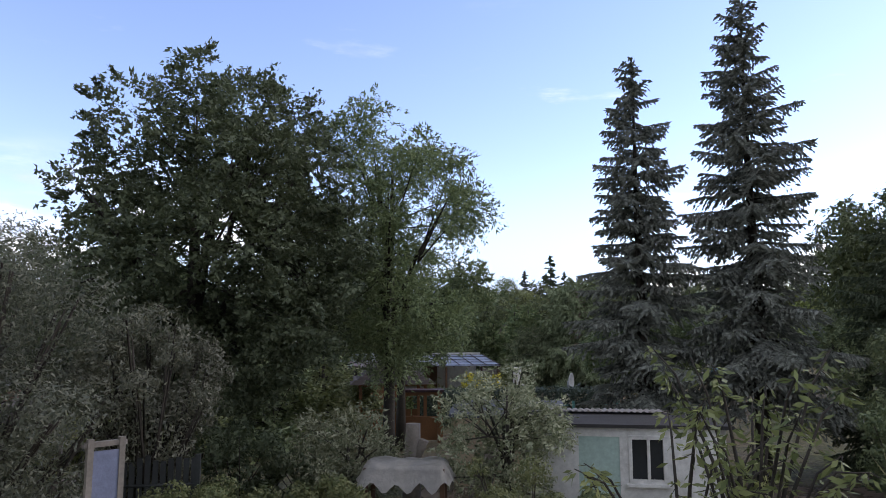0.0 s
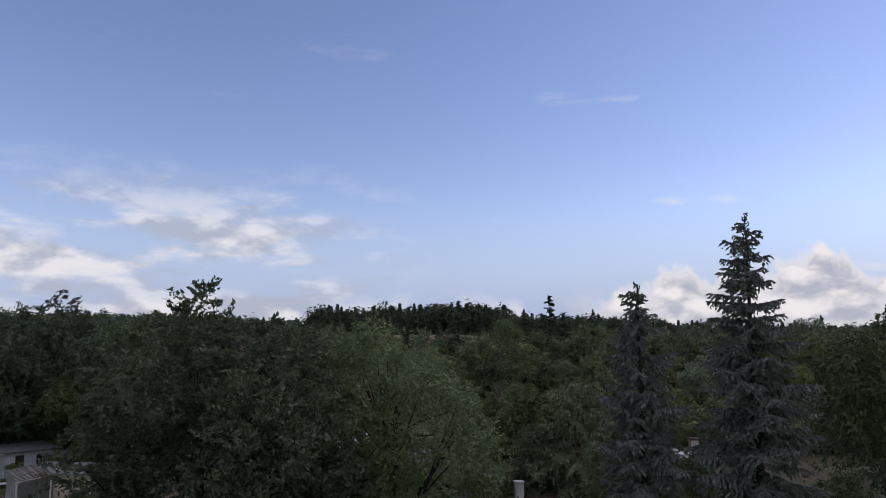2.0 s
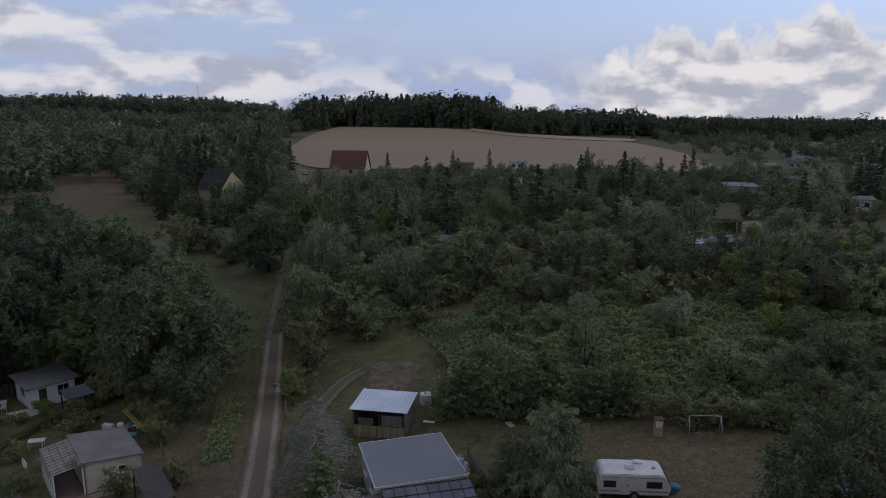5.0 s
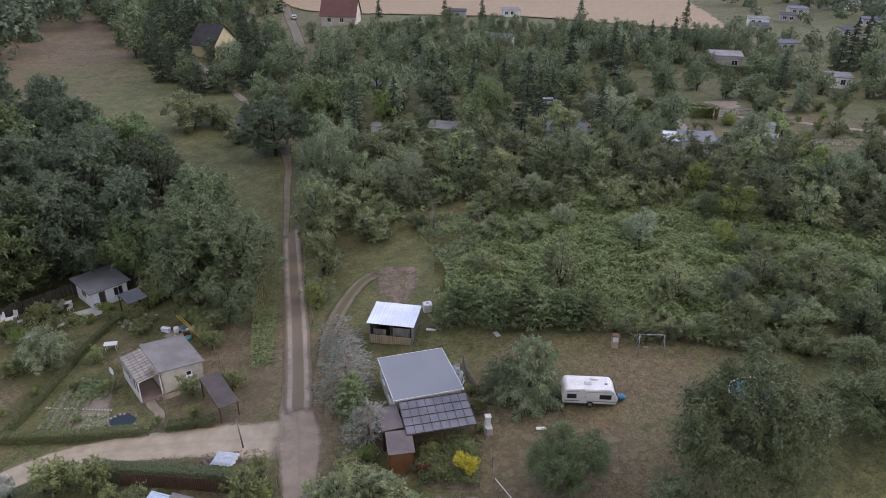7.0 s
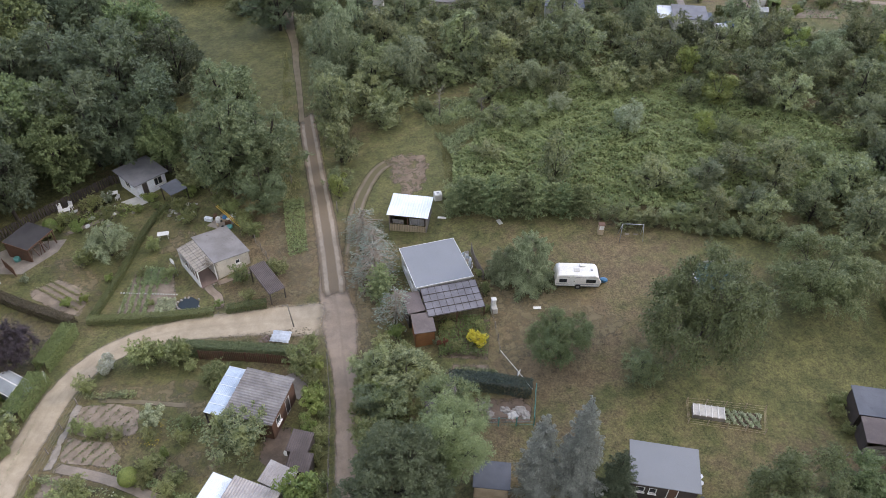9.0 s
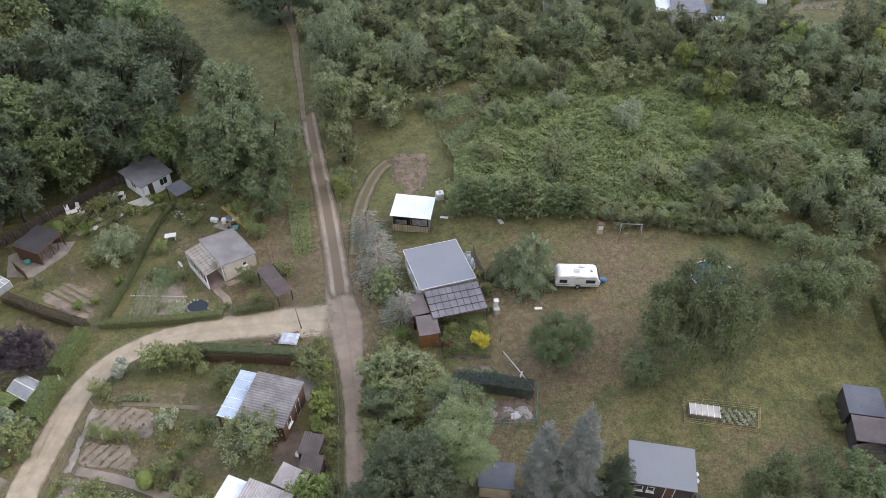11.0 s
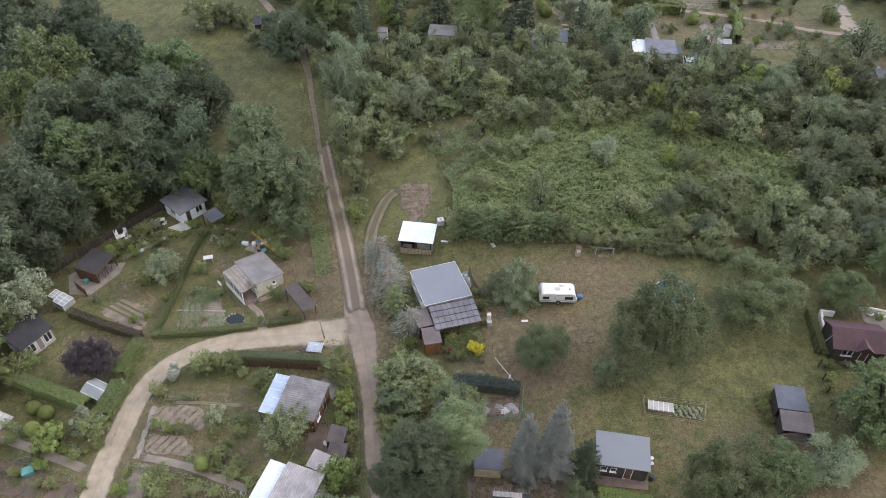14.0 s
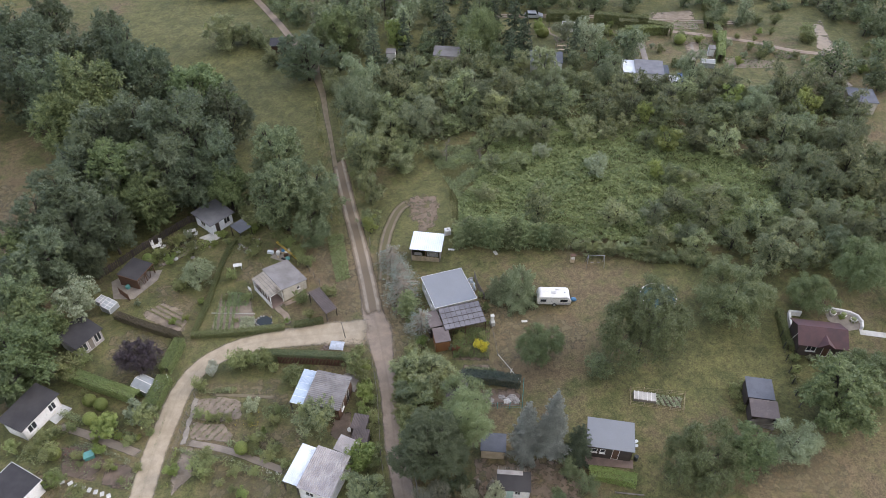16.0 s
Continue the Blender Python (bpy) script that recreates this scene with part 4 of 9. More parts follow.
K = dict(
    forest=Kind(kinds(broadleaf, 4, "woodland_tree", "tall dark green broadleaved tree in a dense wood", "tree", 13.0, 11.5, 0.8, 26000, 0.26, "wood", count=34, slim=0.65, clump=44, spray=1.35, tri=True, lobe=(0.19, 0.33), hollow=0.6), 11.5, 0.1),
    maple=Kind(kinds(broadleaf, 2, "maple_tree", "full round maple with grey-green leaves beside the track", "tree", 11.5, 9.5, 0.4, 25000, 0.22, "maple", count=48, slim=0.65, clump=40, spray=1.05, tri=True, lobe=(0.15, 0.28), hollow=0.6), 9.5, 0.06),
    linden=Kind(kinds(broadleaf, 1, "linden_tree", "broad light green linden beside the gardens", "tree", 9.5, 9.5, 0.3, 24000, 0.23, "linden", count=48, slim=0.65, clump=40, spray=1.05, tri=True, lobe=(0.15, 0.28), hollow=0.6), 9.5, 0.06),
    bush=Kind(kinds(broadleaf, 6, "wild_bush", "overgrown green bush in the thicket", "bush", 4.4, 5.0, 0.0, 8500, 0.165, "bush", count=34, stems=3, slim=0.65, clump=32, spray=.72, tri=True, lobe=(0.14, 0.28), hollow=0.55), 5.0, 0.08),
    small=Kind(kinds(broadleaf, 4, "small_tree", "small green self-sown tree in the thicket", "tree", 6.0, 5.0, 0.2, 9000, 0.175, "bush", count=40, slim=0.62, clump=32, spray=.8, tri=True, lobe=(0.14, 0.27), hollow=0.55), 5.0, 0.14),
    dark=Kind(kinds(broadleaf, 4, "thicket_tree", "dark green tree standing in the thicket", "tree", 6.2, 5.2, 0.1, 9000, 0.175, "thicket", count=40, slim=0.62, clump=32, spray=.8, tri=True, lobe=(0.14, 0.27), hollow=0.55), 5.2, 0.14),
    far_bush=Kind(kinds(broadleaf, 4, "garden_bush", "green bush in the outlying gardens", "bush", 4.4, 5.0, 0.0, 1700, 0.27, "garden", count=14, stems=2, slim=0.7, clump=12, spray=1.0, tri=True, hollow=0.5), 5.0, 0.1),
    far_tree=Kind(kinds(broadleaf, 4, "garden_tree", "dark green tree in the outlying gardens", "tree", 6.6, 5.2, 0.0, 2600, 0.265, "garden", count=16, slim=0.7, clump=12, spray=1.1, tri=True, hollow=0.5), 5.2, 0.16),
    far_willow=Kind(kinds(broadleaf, 2, "garden_willow", "pale green willow in the outlying gardens", "tree", 6.6, 5.2, 0.0, 2600, 0.33, "willow", count=16, slim=0.5, clump=12, spray=1.2, tri=True, hollow=0.5, hang=.9), 5.2, 0.12),
    lime=Kind(kinds(broadleaf, 2, "light_green_tree", "light yellow-green young tree in leaf", "tree", 5.0, 4.0, 0.1, 3000, 0.23, "lime", count=20, slim=0.65, clump=14, tri=True, lobe=(0.2, 0.36), hollow=0.55), 4.0),
    grey=Kind(kinds(broadleaf, 2, "silver_leaved_tree", "round tree with silvery grey-green leaves", "tree", 4.8, 5.0, 0.1, 7000, 0.16, "grey", count=26, slim=0.65, clump=14, tri=True, lobe=(0.2, 0.36), hollow=0.55), 5.0),
    willow=Kind(kinds(broadleaf, 3, "willow_tree", "loose willow with narrow pale green leaves", "tree", 6.6, 6.0, 0.1, 11000, 0.26, "willow", count=40, slim=0.26, hang=.7, spray=1.0, droop=0.03, clump=30, tri=True, lobe=(0.14, 0.27), hollow=0.5), 6.0, 0.1),
    apple=Kind(kinds(broadleaf, 2, "apple_tree", "spreading old fruit tree on the lawn", "tree", 5.6, 8.0, 0.2, 36000, 0.145, "apple", count=70, limb=0.6, droop=0.012, slim=0.5, hang=.45, spray=.95, clump=40, tri=True, lobe=(0.16, 0.30), hollow=0.62), 8.0),
    shrub=Kind(kinds(broadleaf, 3, "garden_shrub", "leafy green shrub in the garden", "shrub", 2.0, 2.4, 0.0, 3000, 0.115, "shrub", count=16, stems=3, slim=0.65, clump=22, spray=.45, tri=True, hollow=0.5), 2.4),
    shrub_lime=Kind(kinds(broadleaf, 2, "light_garden_shrub", "yellow-green shrub in the garden", "shrub", 1.9, 2.4, 0.0, 2400, 0.14, "lime", count=16, stems=3, slim=0.65, clump=8, tri=True, hollow=0.5), 2.4),
    shrub_grey=Kind(kinds(broadleaf, 2, "silver_shrub", "silvery green shrub in the garden", "shrub", 1.8, 2.4, 0.0, 2200, 0.13, "grey", count=16, stems=3, slim=0.65, clump=8, tri=True, hollow=0.5), 2.4),
    ball=Kind([clipped_ball()], 1.5),
    thuja=Kind(kinds(conifer, 3, "cypress_shrub", "bushy dark green conifer in the boundary hedge", "conifer", 3.4, 2.6, 14, 8, 22, 0.24, "thuja", shape=0.5, droop=-0.25, slim=0.5), 2.6),
    fir=Kind(kinds(conifer, 3, "spruce_tree", "dark green spruce tree standing among gardens", "conifer", 11.0, 5.6, 18, 7, 10, 0.78, "pine", shape=0.85, droop=0.22, slim=0.4), 5.6),
    wide=Kind([needle_tree("topped broad grey-green spruce beside the caravan", 4.9, 6.6, 11, 10, "blue_green", 8, .04, .42, .1, .24, "broad_spruce", "twigs", .3)], 6.4),
    ragged=Kind(kinds(conifer, 2, "topped_spruce", "topped blue-grey spruce with bare drooping branches", "conifer", 4.9, 6.0, 9, 15, 15, 0.24, "blue_spruce", shape=0.24, droop=0.5, slim=0.34, bare=1.0, bark="twigs", gaps=0.08, rise=0.05), 6.0),
)


def row(kind, pts, w, gap, label="", jitter=0.3, tall=None, group=""):
    rnd = random.Random(int(abs(pts[0][0]) * 31 + abs(pts[0][1]) * 7))
    for p in spline([(x, y, 0) for x, y in pts], gap):
        K[kind].put(p.x + rnd.uniform(-jitter, jitter), p.y + rnd.uniform(-jitter, jitter), w * rnd.uniform(0.8, 1.2), tall, group, label)


def hedge(pts, width, height, mat, label, name="hedge", seed=1, dens=620, size=0.095):
    """A clipped hedge along a line: a box of leaves with a woody core."""
    rng = np.random.default_rng(seed)
    line = spline([(x, y, 0) for x, y in pts], 0.5)
    bm = bmesh.new()
    P, N = [], []
    for a, b in zip(line, line[1:]):
        d = (b - a)
        L = d.length
        d = d / L
        s = Vector((-d.y, d.x, 0))
        n = max(4, int(dens * L * (width + 2 * height) * 0.5))
        u, f = rng.uniform(0, L, n), rng.uniform(0, width + 2 * height, n)
        for ui, fi in zip(u, f):
            if fi < height:
                o, h, nn = -width / 2, fi, -s
            elif fi < height + width:
                o, h, nn = fi - height - width / 2, height, Vector((0, 0, 1))
            else:
                o, h, nn = width / 2, fi - height - width, s
            q = a + d * ui + s * (o + rng.normal(0, .05))
            h = max(0.02, h + rng.normal(0, .06))
            P.append((q.x, q.y, ter(q.x, q.y) + h)), N.append(nn)
        m = (a + b) / 2
        for k in range(2):
            t = a + d * L * (k + .5) / 2
            tube(bm, [(t.x, t.y, ter(t.x, t.y) - 0.2), (t.x + rng.normal(0, .08), t.y + rng.normal(0, .08), ter(t.x, t.y) + height * .9)], [0.03, 0.01], 4)
    P, N = np.array(P), unit(np.array([tuple(v) for v in N]) + rng.normal(size=(len(P), 3)) * 0.5)
    V, F = leaf_quads(rng, P, N, size * 1.15, 0.7, None, True)
    root = thing(name, label, "hedge", line[0].x, line[0].y, 0)
    inv = Matrix.Translation(-root.matrix_world.translation)
    bmesh.ops.transform(bm, matrix=inv, verts=bm.verts)
    part("stem", bm, M["bark"], root)
    V = V - np.array(root.matrix_world.translation)
    ob = new("foliage", np_mesh("foliage", V, F, M[mat]))
    ob.parent = root
    return root


def scatter(name, label, category, poly, n, size, mat, seed, height=(0.0, 0.6), slim=0.6, upright=0.0, avoid=None, patchy=0.0, mound=0.0):
    """Uncountable low growth over a stretch of ground, in one mesh."""
    rng = np.random.default_rng(seed)
    xs, ys = [p[0] for p in poly], [p[1] for p in poly]
    P = []
    while len(P) < n:
        x, y = rng.uniform(min(xs), max(xs)), rng.uniform(min(ys), max(ys))
        if not inside(x, y, poly) or (avoid and avoid(x, y)):
            continue
        c = noise.noise((x * .35, y * .35, seed))
        if patchy and c < rng.uniform(-patchy, patchy):
            continue
        lift = mound * max(0.0, 0.5 + 0.9 * c + 0.6 * noise.noise((x * 1.1, y * 1.1, seed + 3)))
        P.append((x, y, ter(x, y) + lift + rng.uniform(*height) * (0.6 + 0.8 * max(0.0, c + .5))))
    P = np.array(P)
    if upright:
        A = unit(np.array((0, 0, 1.0)) + rng.normal(size=P.shape) * 0.3)
        N = unit(np.cross(A, rng.normal(size=P.shape)))
        V, F = leaf_quads(rng, P, N, size, slim, A, True)
    else:
        V, F = leaf_quads(rng, P, unit(np.array((0, 0, 1.0)) + rng.normal(size=P.shape) * 0.6), size, slim, None, True)
    return tagged(new(name, np_mesh(name, V, F, M[mat])), label, category, "", "stuff")


# ------------------------------------------------------------------ buildings
def wall_panel(bm, ax, ay, bx, by, z0, za, zb, holes, th=0.12):
    """A wall from a to b with sloping top and openings (u0, u1, v0, v1), u from a in metres, v from the ground."""
    d = Vector((bx - ax, by - ay))
    L = d.length
    d /= L
    n = Vector((-d.y, d.x)) * th
    cuts = sorted({0.0, L, *[h[0] for h in holes], *[h[1] for h in holes]})

    def piece(u0, u1, lo0, lo1, hi0, hi1):
        p0, p1 = Vector((ax, ay)) + d * u0, Vector((ax, ay)) + d * u1
        base = [p0, p1, p1 + n, p0 + n]
        prism(bm, base, [lo0, lo1, lo1, lo0], [hi0, hi1, hi1, hi0])

    for u0, u1 in zip(cuts, cuts[1:]):
        t0, t1 = za + (zb - za) * u0 / L, za + (zb - za) * u1 / L
        hole = next((h for h in holes if h[0] < (u0 + u1) / 2 < h[1]), None)
        if hole is None:
            piece(u0, u1, z0, z0, t0, t1)
        else:
            if hole[2] > z0 + 0.01:
                piece(u0, u1, z0, z0, hole[2], hole[2])
            piece(u0, u1, hole[3], hole[3], t0, t1)


def roof_sheet(bm, A, B, C, D, thick=0.06, wave=0.0, pitch=0.18):
    """A roof skin over the four corners (A-B back edge, D-C front edge), with waves that run from back to front."""
    A, B, C, D = (Vector(p) for p in (A, B, C, D))
    n = max(1, int((B - A).length / (pitch / 2))) if wave else 1
    tops, lows = [], []
    for i in range(n + 1):
        t = i / n
        o = Vector((0, 0, wave * (i % 2)))
        a, d = A.lerp(B, t) + o, D.lerp(C, t) + o
        tops.append((bm.verts.new(a), bm.verts.new(d)))
        lows.append((bm.verts.new(a - Vector((0, 0, thick))), bm.verts.new(d - Vector((0, 0, thick)))))
    for i in range(n):
        bm.faces.new((tops[i][0], tops[i][1], tops[i + 1][1], tops[i + 1][0]))
        bm.faces.new((lows[i][0], lows[i + 1][0], lows[i + 1][1], lows[i][1]))
        bm.faces.new((tops[i][0], tops[i + 1][0], lows[i + 1][0], lows[i][0]))
        bm.faces.new((tops[i][1], lows[i][1], lows[i + 1][1], tops[i + 1][1]))
    for i in (0, n):
        bm.faces.new((tops[i][0], lows[i][0], lows[i][1], tops[i][1]))


def window_in(root, ax, ay, dx, dy, u0, u1, v0, v1, frame_mat, kind="window", door_mat="white"):
    """Fills an opening with a framed pane, or with a door leaf."""
    ang = math.degrees(math.atan2(dy, dx))
    cx, cy = ax + dx * (u0 + u1) / 2 - dy * 0.05, ay + dy * (u0 + u1) / 2 + dx * 0.05
    w, h, b = u1 - u0, v1 - v0, 0.06
    holder = new("door" if kind == "door" else "window")
    holder.parent = root
    holder.matrix_local = pose(cx, cy, v0, 0, 0, ang)
    holder.empty_display_size = 0.1
    bars = [(-w / 2 + b / 2, 0, 0, b, 0.09, h), (w / 2 - b / 2, 0, 0, b, 0.09, h), (0, 0, 0, w - 2 * b, 0.09, b), (0, 0, h - b, w - 2 * b, 0.09, b)]
    if kind == "window" and w > 0.9:
        bars.append((0, 0, b, b * 0.8, 0.08, h - 2 * b))
    blocks("frame", frame_mat, holder, bars)
    if kind == "door":
        blocks("leaf", M[door_mat], holder, [(0, 0, b, w - 2 * b, 0.05, h - 2 * b)])
        blocks("handle", M["steel"], holder, [(w / 2 - 0.14, -0.05, h * .48, 0.12, 0.04, 0.03)])
    else:
        blocks("pane", M["dark_glass"], holder, [(0, 0.01, b, w - 2 * b, 0.012, h - 2 * b)])
        if v0 > 0.5:
            blocks("sill", frame_mat, holder, [(0, -0.09, -0.05, w + 0.1, 0.16, 0.04)])


def cabin(name, label, category, x, y, rz, w, d, hb, hf, wall, roof, over=0.25, shape="mono", ridge=0.0, holes=(), wave=0.0, thick=0.08, trim=None, sides="FBLR", base=0.5, group="", frame="white", pitch=0.18, turned=False):
    """A hut: centre, turn, width (local x), depth (local y), eave heights at the back (+y) and the front (-y).
    holes: (side, u0, u1, v0, v1, kind). shape: mono, gable (ridge along x), or gabley (ridge along y)."""
    root = thing(name, label, category, x, y, rz, group=group)
    X, Y = w / 2, d / 2
    run = dict(F=((-X, -Y), (X, -Y), hf, hf), B=((X, Y), (-X, Y), hb, hb), R=((X, -Y), (X, Y), hf, hb), L=((-X, Y), (-X, -Y), hb, hf))
    for s in sides:
        (ax, ay), (bx, by), za, zb = run[s]
        mine = [h for h in holes if h[0] == s]
        bm = bmesh.new()
        wall_panel(bm, ax, ay, bx, by, -base, za, zb, [h[1:5] for h in mine])
        if shape == "gable" and s in "LR":
            prism(bm, [(ax, ay), (bx, by), (bx - math.copysign(.12, ax), by), (ax - math.copysign(.12, ax), ay)], hf, hf + 0.01)
            v = [bm.verts.new(p) for p in ((ax, -Y, hf), (ax, Y, hb), (ax, 0, ridge - .02), (ax - math.copysign(.12, ax), -Y, hf), (ax - math.copysign(.12, ax), Y, hb), (ax - math.copysign(.12, ax), 0, ridge - .02))]
            bm.faces.new(v[:3]), bm.faces.new(v[3:]), bm.faces.new((v[0], v[2], v[5], v[3])), bm.faces.new((v[1], v[2], v[5], v[4]))
        if shape == "gabley" and s in "FB":
            k = 0.12 if s == "F" else -0.12
            v = [bm.verts.new(p) for p in ((-X, ay, hf), (X, ay, hf), (0, ay, ridge - .02), (-X, ay + k, hf), (X, ay + k, hf), (0, ay + k, ridge - .02))]
            bm.faces.new(v[:3]), bm.faces.new(v[3:]), bm.faces.new((v[0], v[2], v[5], v[3])), bm.faces.new((v[1], v[2], v[5], v[4]))
        bmesh.ops.remove_doubles(bm, verts=bm.verts, dist=0.0005)
        part("wall", bm, M[wall], root)
        dd = Vector((bx - ax, by - ay)).normalized()
        for h in mine:
            window_in(root, ax, ay, dd.x, dd.y, h[1], h[2], h[3], h[4], M[frame], h[5] if len(h) > 5 else "window", h[6] if len(h) > 6 else "white")
    o, k = over, thick + 0.005
    sl = (hb - hf) / d
    if shape == "mono":
        bm = bmesh.new()
        skin = [(-X - o, Y + o, hb + sl * o + k), (X + o, Y + o, hb + sl * o + k), (X + o, -Y - o, hf - sl * o + k), (-X - o, -Y - o, hf - sl * o + k)]
        roof_sheet(bm, *(skin[-1:] + skin[:-1] if turned else skin), thick, wave, pitch)
        r = part("roof", bm, M[roof], root)
        if trim:
            t = 0.16
            blocks("fascia", M[trim], root, [(0, -Y - o - .02, hf - sl * o + k - t + .02, w + 2 * o + .08, 0.04, t)])
            blocks("fascia", M[trim], root, [(0, Y + o + .02, hb + sl * o + k - t + .02, w + 2 * o + .08, 0.04, t)])
            for sg in (-1, 1):
                bm = bmesh.new()
                xx = sg * (X + o + .02)
                prism(bm, [(xx - .02, -Y - o), (xx + .02, -Y - o), (xx + .02, Y + o), (xx - .02, Y + o)], [hf - sl * o + k - t] * 2 + [hb + sl * o + k - t] * 2, [hf - sl * o + k + .025] * 2 + [hb + sl * o + k + .025] * 2)
                part("fascia", bm, M[trim], root)
    else:
        for sg in (-1, 1):
            bm = bmesh.new()
            if shape == "gable":
                e = hf if sg < 0 else hb
                drop = (ridge - e) / Y * o
                roof_sheet(bm, (-X - o, 0, ridge + k), (X + o, 0, ridge + k), (X + o, sg * (Y + o), e - drop + k), (-X - o, sg * (Y + o), e - drop + k), thick, wave, pitch)
            else:
                drop = (ridge - hf) / X * o
                roof_sheet(bm, (0, -Y - o, ridge + k), (0, Y + o, ridge + k), (sg * (X + o), Y + o, hf - drop + k), (sg * (X + o), -Y - o, hf - drop + k), thick, wave, pitch)
            part("roof", bm, M[roof], root)
    TAKEN.append((x, y, 0.55 * max(w, d)))
    return root


def posts(root, pts, h, mat, w=0.1):
    for px, py, *hh in pts:
        blocks("post", M[mat], root, [(px, py, -0.3, w, w, (hh[0] if hh else h) + 0.3)])


def canopy(name, label, category, x, y, rz, w, d, hb, hf, roof, wave=0.0, post_mat="brown_wood", bars=0, thick=0.04, back_posts=True, battens=0, trim=None):
    """An open lean-to: a sheet on posts with rafters, and cross battens on top where asked."""
    root = thing(name, label, category, x, y, rz)
    X, Y = w / 2, d / 2
    bm = bmesh.new()
    roof_sheet(bm, (-X, Y, hb), (X, Y, hb), (X, -Y, hf), (-X, -Y, hf), thick, wave, 0.16)
    part("roof", bm, M[roof], root)
    pp = [(-X + .1, -Y + .1, hf - .05), (X - .1, -Y + .1, hf - .05)]
    if w > 3.5:
        pp.append((0, -Y + .1, hf - .05))
    if back_posts:
        pp += [(-X + .1, Y - .1, hb - .05), (X - .1, Y - .1, hb - .05)]
    posts(root, pp, hf, post_mat)
    sl = math.degrees(math.atan2(hb - hf, d))
    for i in range(bars):
        xx = -X + 0.03 + (w - 0.06) * i / (bars - 1)
        blocks("rafter", M[post_mat], root, [(xx, 0, (hb + hf) / 2 - thick - 0.07, 0.05, d, 0.06, 0, sl)])
    for i in range(battens):
        f = i / max(1, battens - 1)
        blocks("batten", M[trim or post_mat], root, [(0, -Y + .03 + (d - .06) * f, hf + (hb - hf) * f + 0.02, w, 0.05, 0.03)])
    TAKEN.append((x, y, 0.5 * max(w, d)))
    return root


def fence(name, label, pts, h, gap, mat, style="picket", post_gap=2.0):
    """A fence along a line: posts, rails and pickets, or wire mesh strands."""
    root = thing(name, label, "fence", pts[0][0], pts[0][1])
    o = root.matrix_world.translation
    for (ax, ay), (bx, by) in zip(pts, pts[1:]):
        L = math.hypot(bx - ax, by - ay)
        ang = math.degrees(math.atan2(by - ay, bx - ax))
        n = max(1, round(L / post_gap))
        for i in range(n + 1):
            x, y = ax + (bx - ax) * i / n, ay + (by - ay) * i / n
            blocks("post", M[mat], root, [(x - o.x, y - o.y, ter(x, y) - o.z - 0.3, 0.08, 0.08, h + 0.38, ang)])
            if i < n:
                x1, y1 = ax + (bx - ax) * (i + 1) / n, ay + (by - ay) * (i + 1) / n
                z0, z1 = ter(x, y) - o.z, ter(x1, y1) - o.z
                for f in ((0.2, 0.8) if style == "picket" else (0.15, 0.5, 0.95)):
                    bm = bmesh.new()
                    tube(bm, [(x - o.x, y - o.y, z0 + h * f), (x1 - o.x, y1 - o.y, z1 + h * f)], [0.03 if style == "picket" else 0.012] * 2, 4)
                    part("rail", bm, M[mat], root)
                if style == "picket":
                    k = int(L / n / gap)
                    for j in range(k):
                        f = (j + .5) / k
                        blocks("picket", M[mat], root, [(x - o.x + (x1 - x) * f, y - o.y + (y1 - y) * f, z0 + (z1 - z0) * f + 0.06, gap * 0.7, 0.025, h * random.Random(j).uniform(0.94, 1.03), ang)])
    return root


# ------------------------------------------------------------------ roads, fields and bare earth
ribbon("road", [(-4, -70), (-6, -16), (-7.2, 0), (-8.6, 14.5), (-9.5, 21), (-10.0, 28.5), (-10.7, 33.9), (-11.4, 38.8), (-12.1, 42.2), (-12.7, 45.6), (-13.2, 49.0)], [2.9, 2.9, 2.9, 2.8, 2.8, 2.9, 3.1, 4.4, 3.6, 3.0, 2.6], M["track"], "grey-brown sand road with a worn middle", lift=0.035)
ribbon("road", [(-11.9, 41.5), (-12.5, 45.5), (-13.2, 50.1), (-14.6, 58.4), (-16.0, 65.8), (-17.6, 74.6), (-18.7, 81)], [3.0, 3.2, 3.2, 3.2, 3.1, 3.0, 2.6], M["ruts"], "farm track with two pale sandy wheel ruts", lift=0.055)
ribbon("road", [(-18.7, 76.5), (-19.3, 80.5), (-20.3, 87.5), (-21.6, 95.8), (-22.6, 103), (-24.8, 114), (-25.6, 133), (-27, 146), (-29.6, 172), (-38.6, 217), (-46.4, 251), (-56, 300)], [1.1, 1.0, 1.1, 1.3, 1.6, 2.4, 2.8, 3.0, 3.2, 3.6, 3.8, 4.0], M["brown_track"], "narrow sandy farm track between meadow and trees", lift=0.06)
ribbon("road", [(-36.5, -60), (-37.5, 0), (-38.1, 9), (-38.1, 16.9), (-37.9, 22.7), (-37.3, 27.4), (-36.6, 31.7), (-35.0, 35.3), (-32.4, 37.6), (-29.2, 38.8), (-24.6, 39.4), (-19.9, 39.5), (-15.3, 39.3), (-12.0, 39.2)], [3.1, 3.1, 3.1, 3.2, 3.2, 3.2, 3.2, 3.3, 3.4, 3.6, 4.0, 4.6, 5.2, 5.6], M["lane"], "pale sandy lane that bends round the gardens", lift=0.045)
ribbon("road", [(-10.7, 47.5), (-10.5, 51), (-10.6, 54.5), (-10.2, 58.3), (-9.2, 62.1), (-7.7, 65.2), (-5.3, 66.9)], 2.3, M["ruts_faint"], "grassy driveway with two wheel ruts", lift=0.07)
ribbon("road", [(-28, 120), (-41, 149), (-52, 168), (-60, 182)], 2.0, M["track"], "pale drive to the outlying house", lift=0.06)
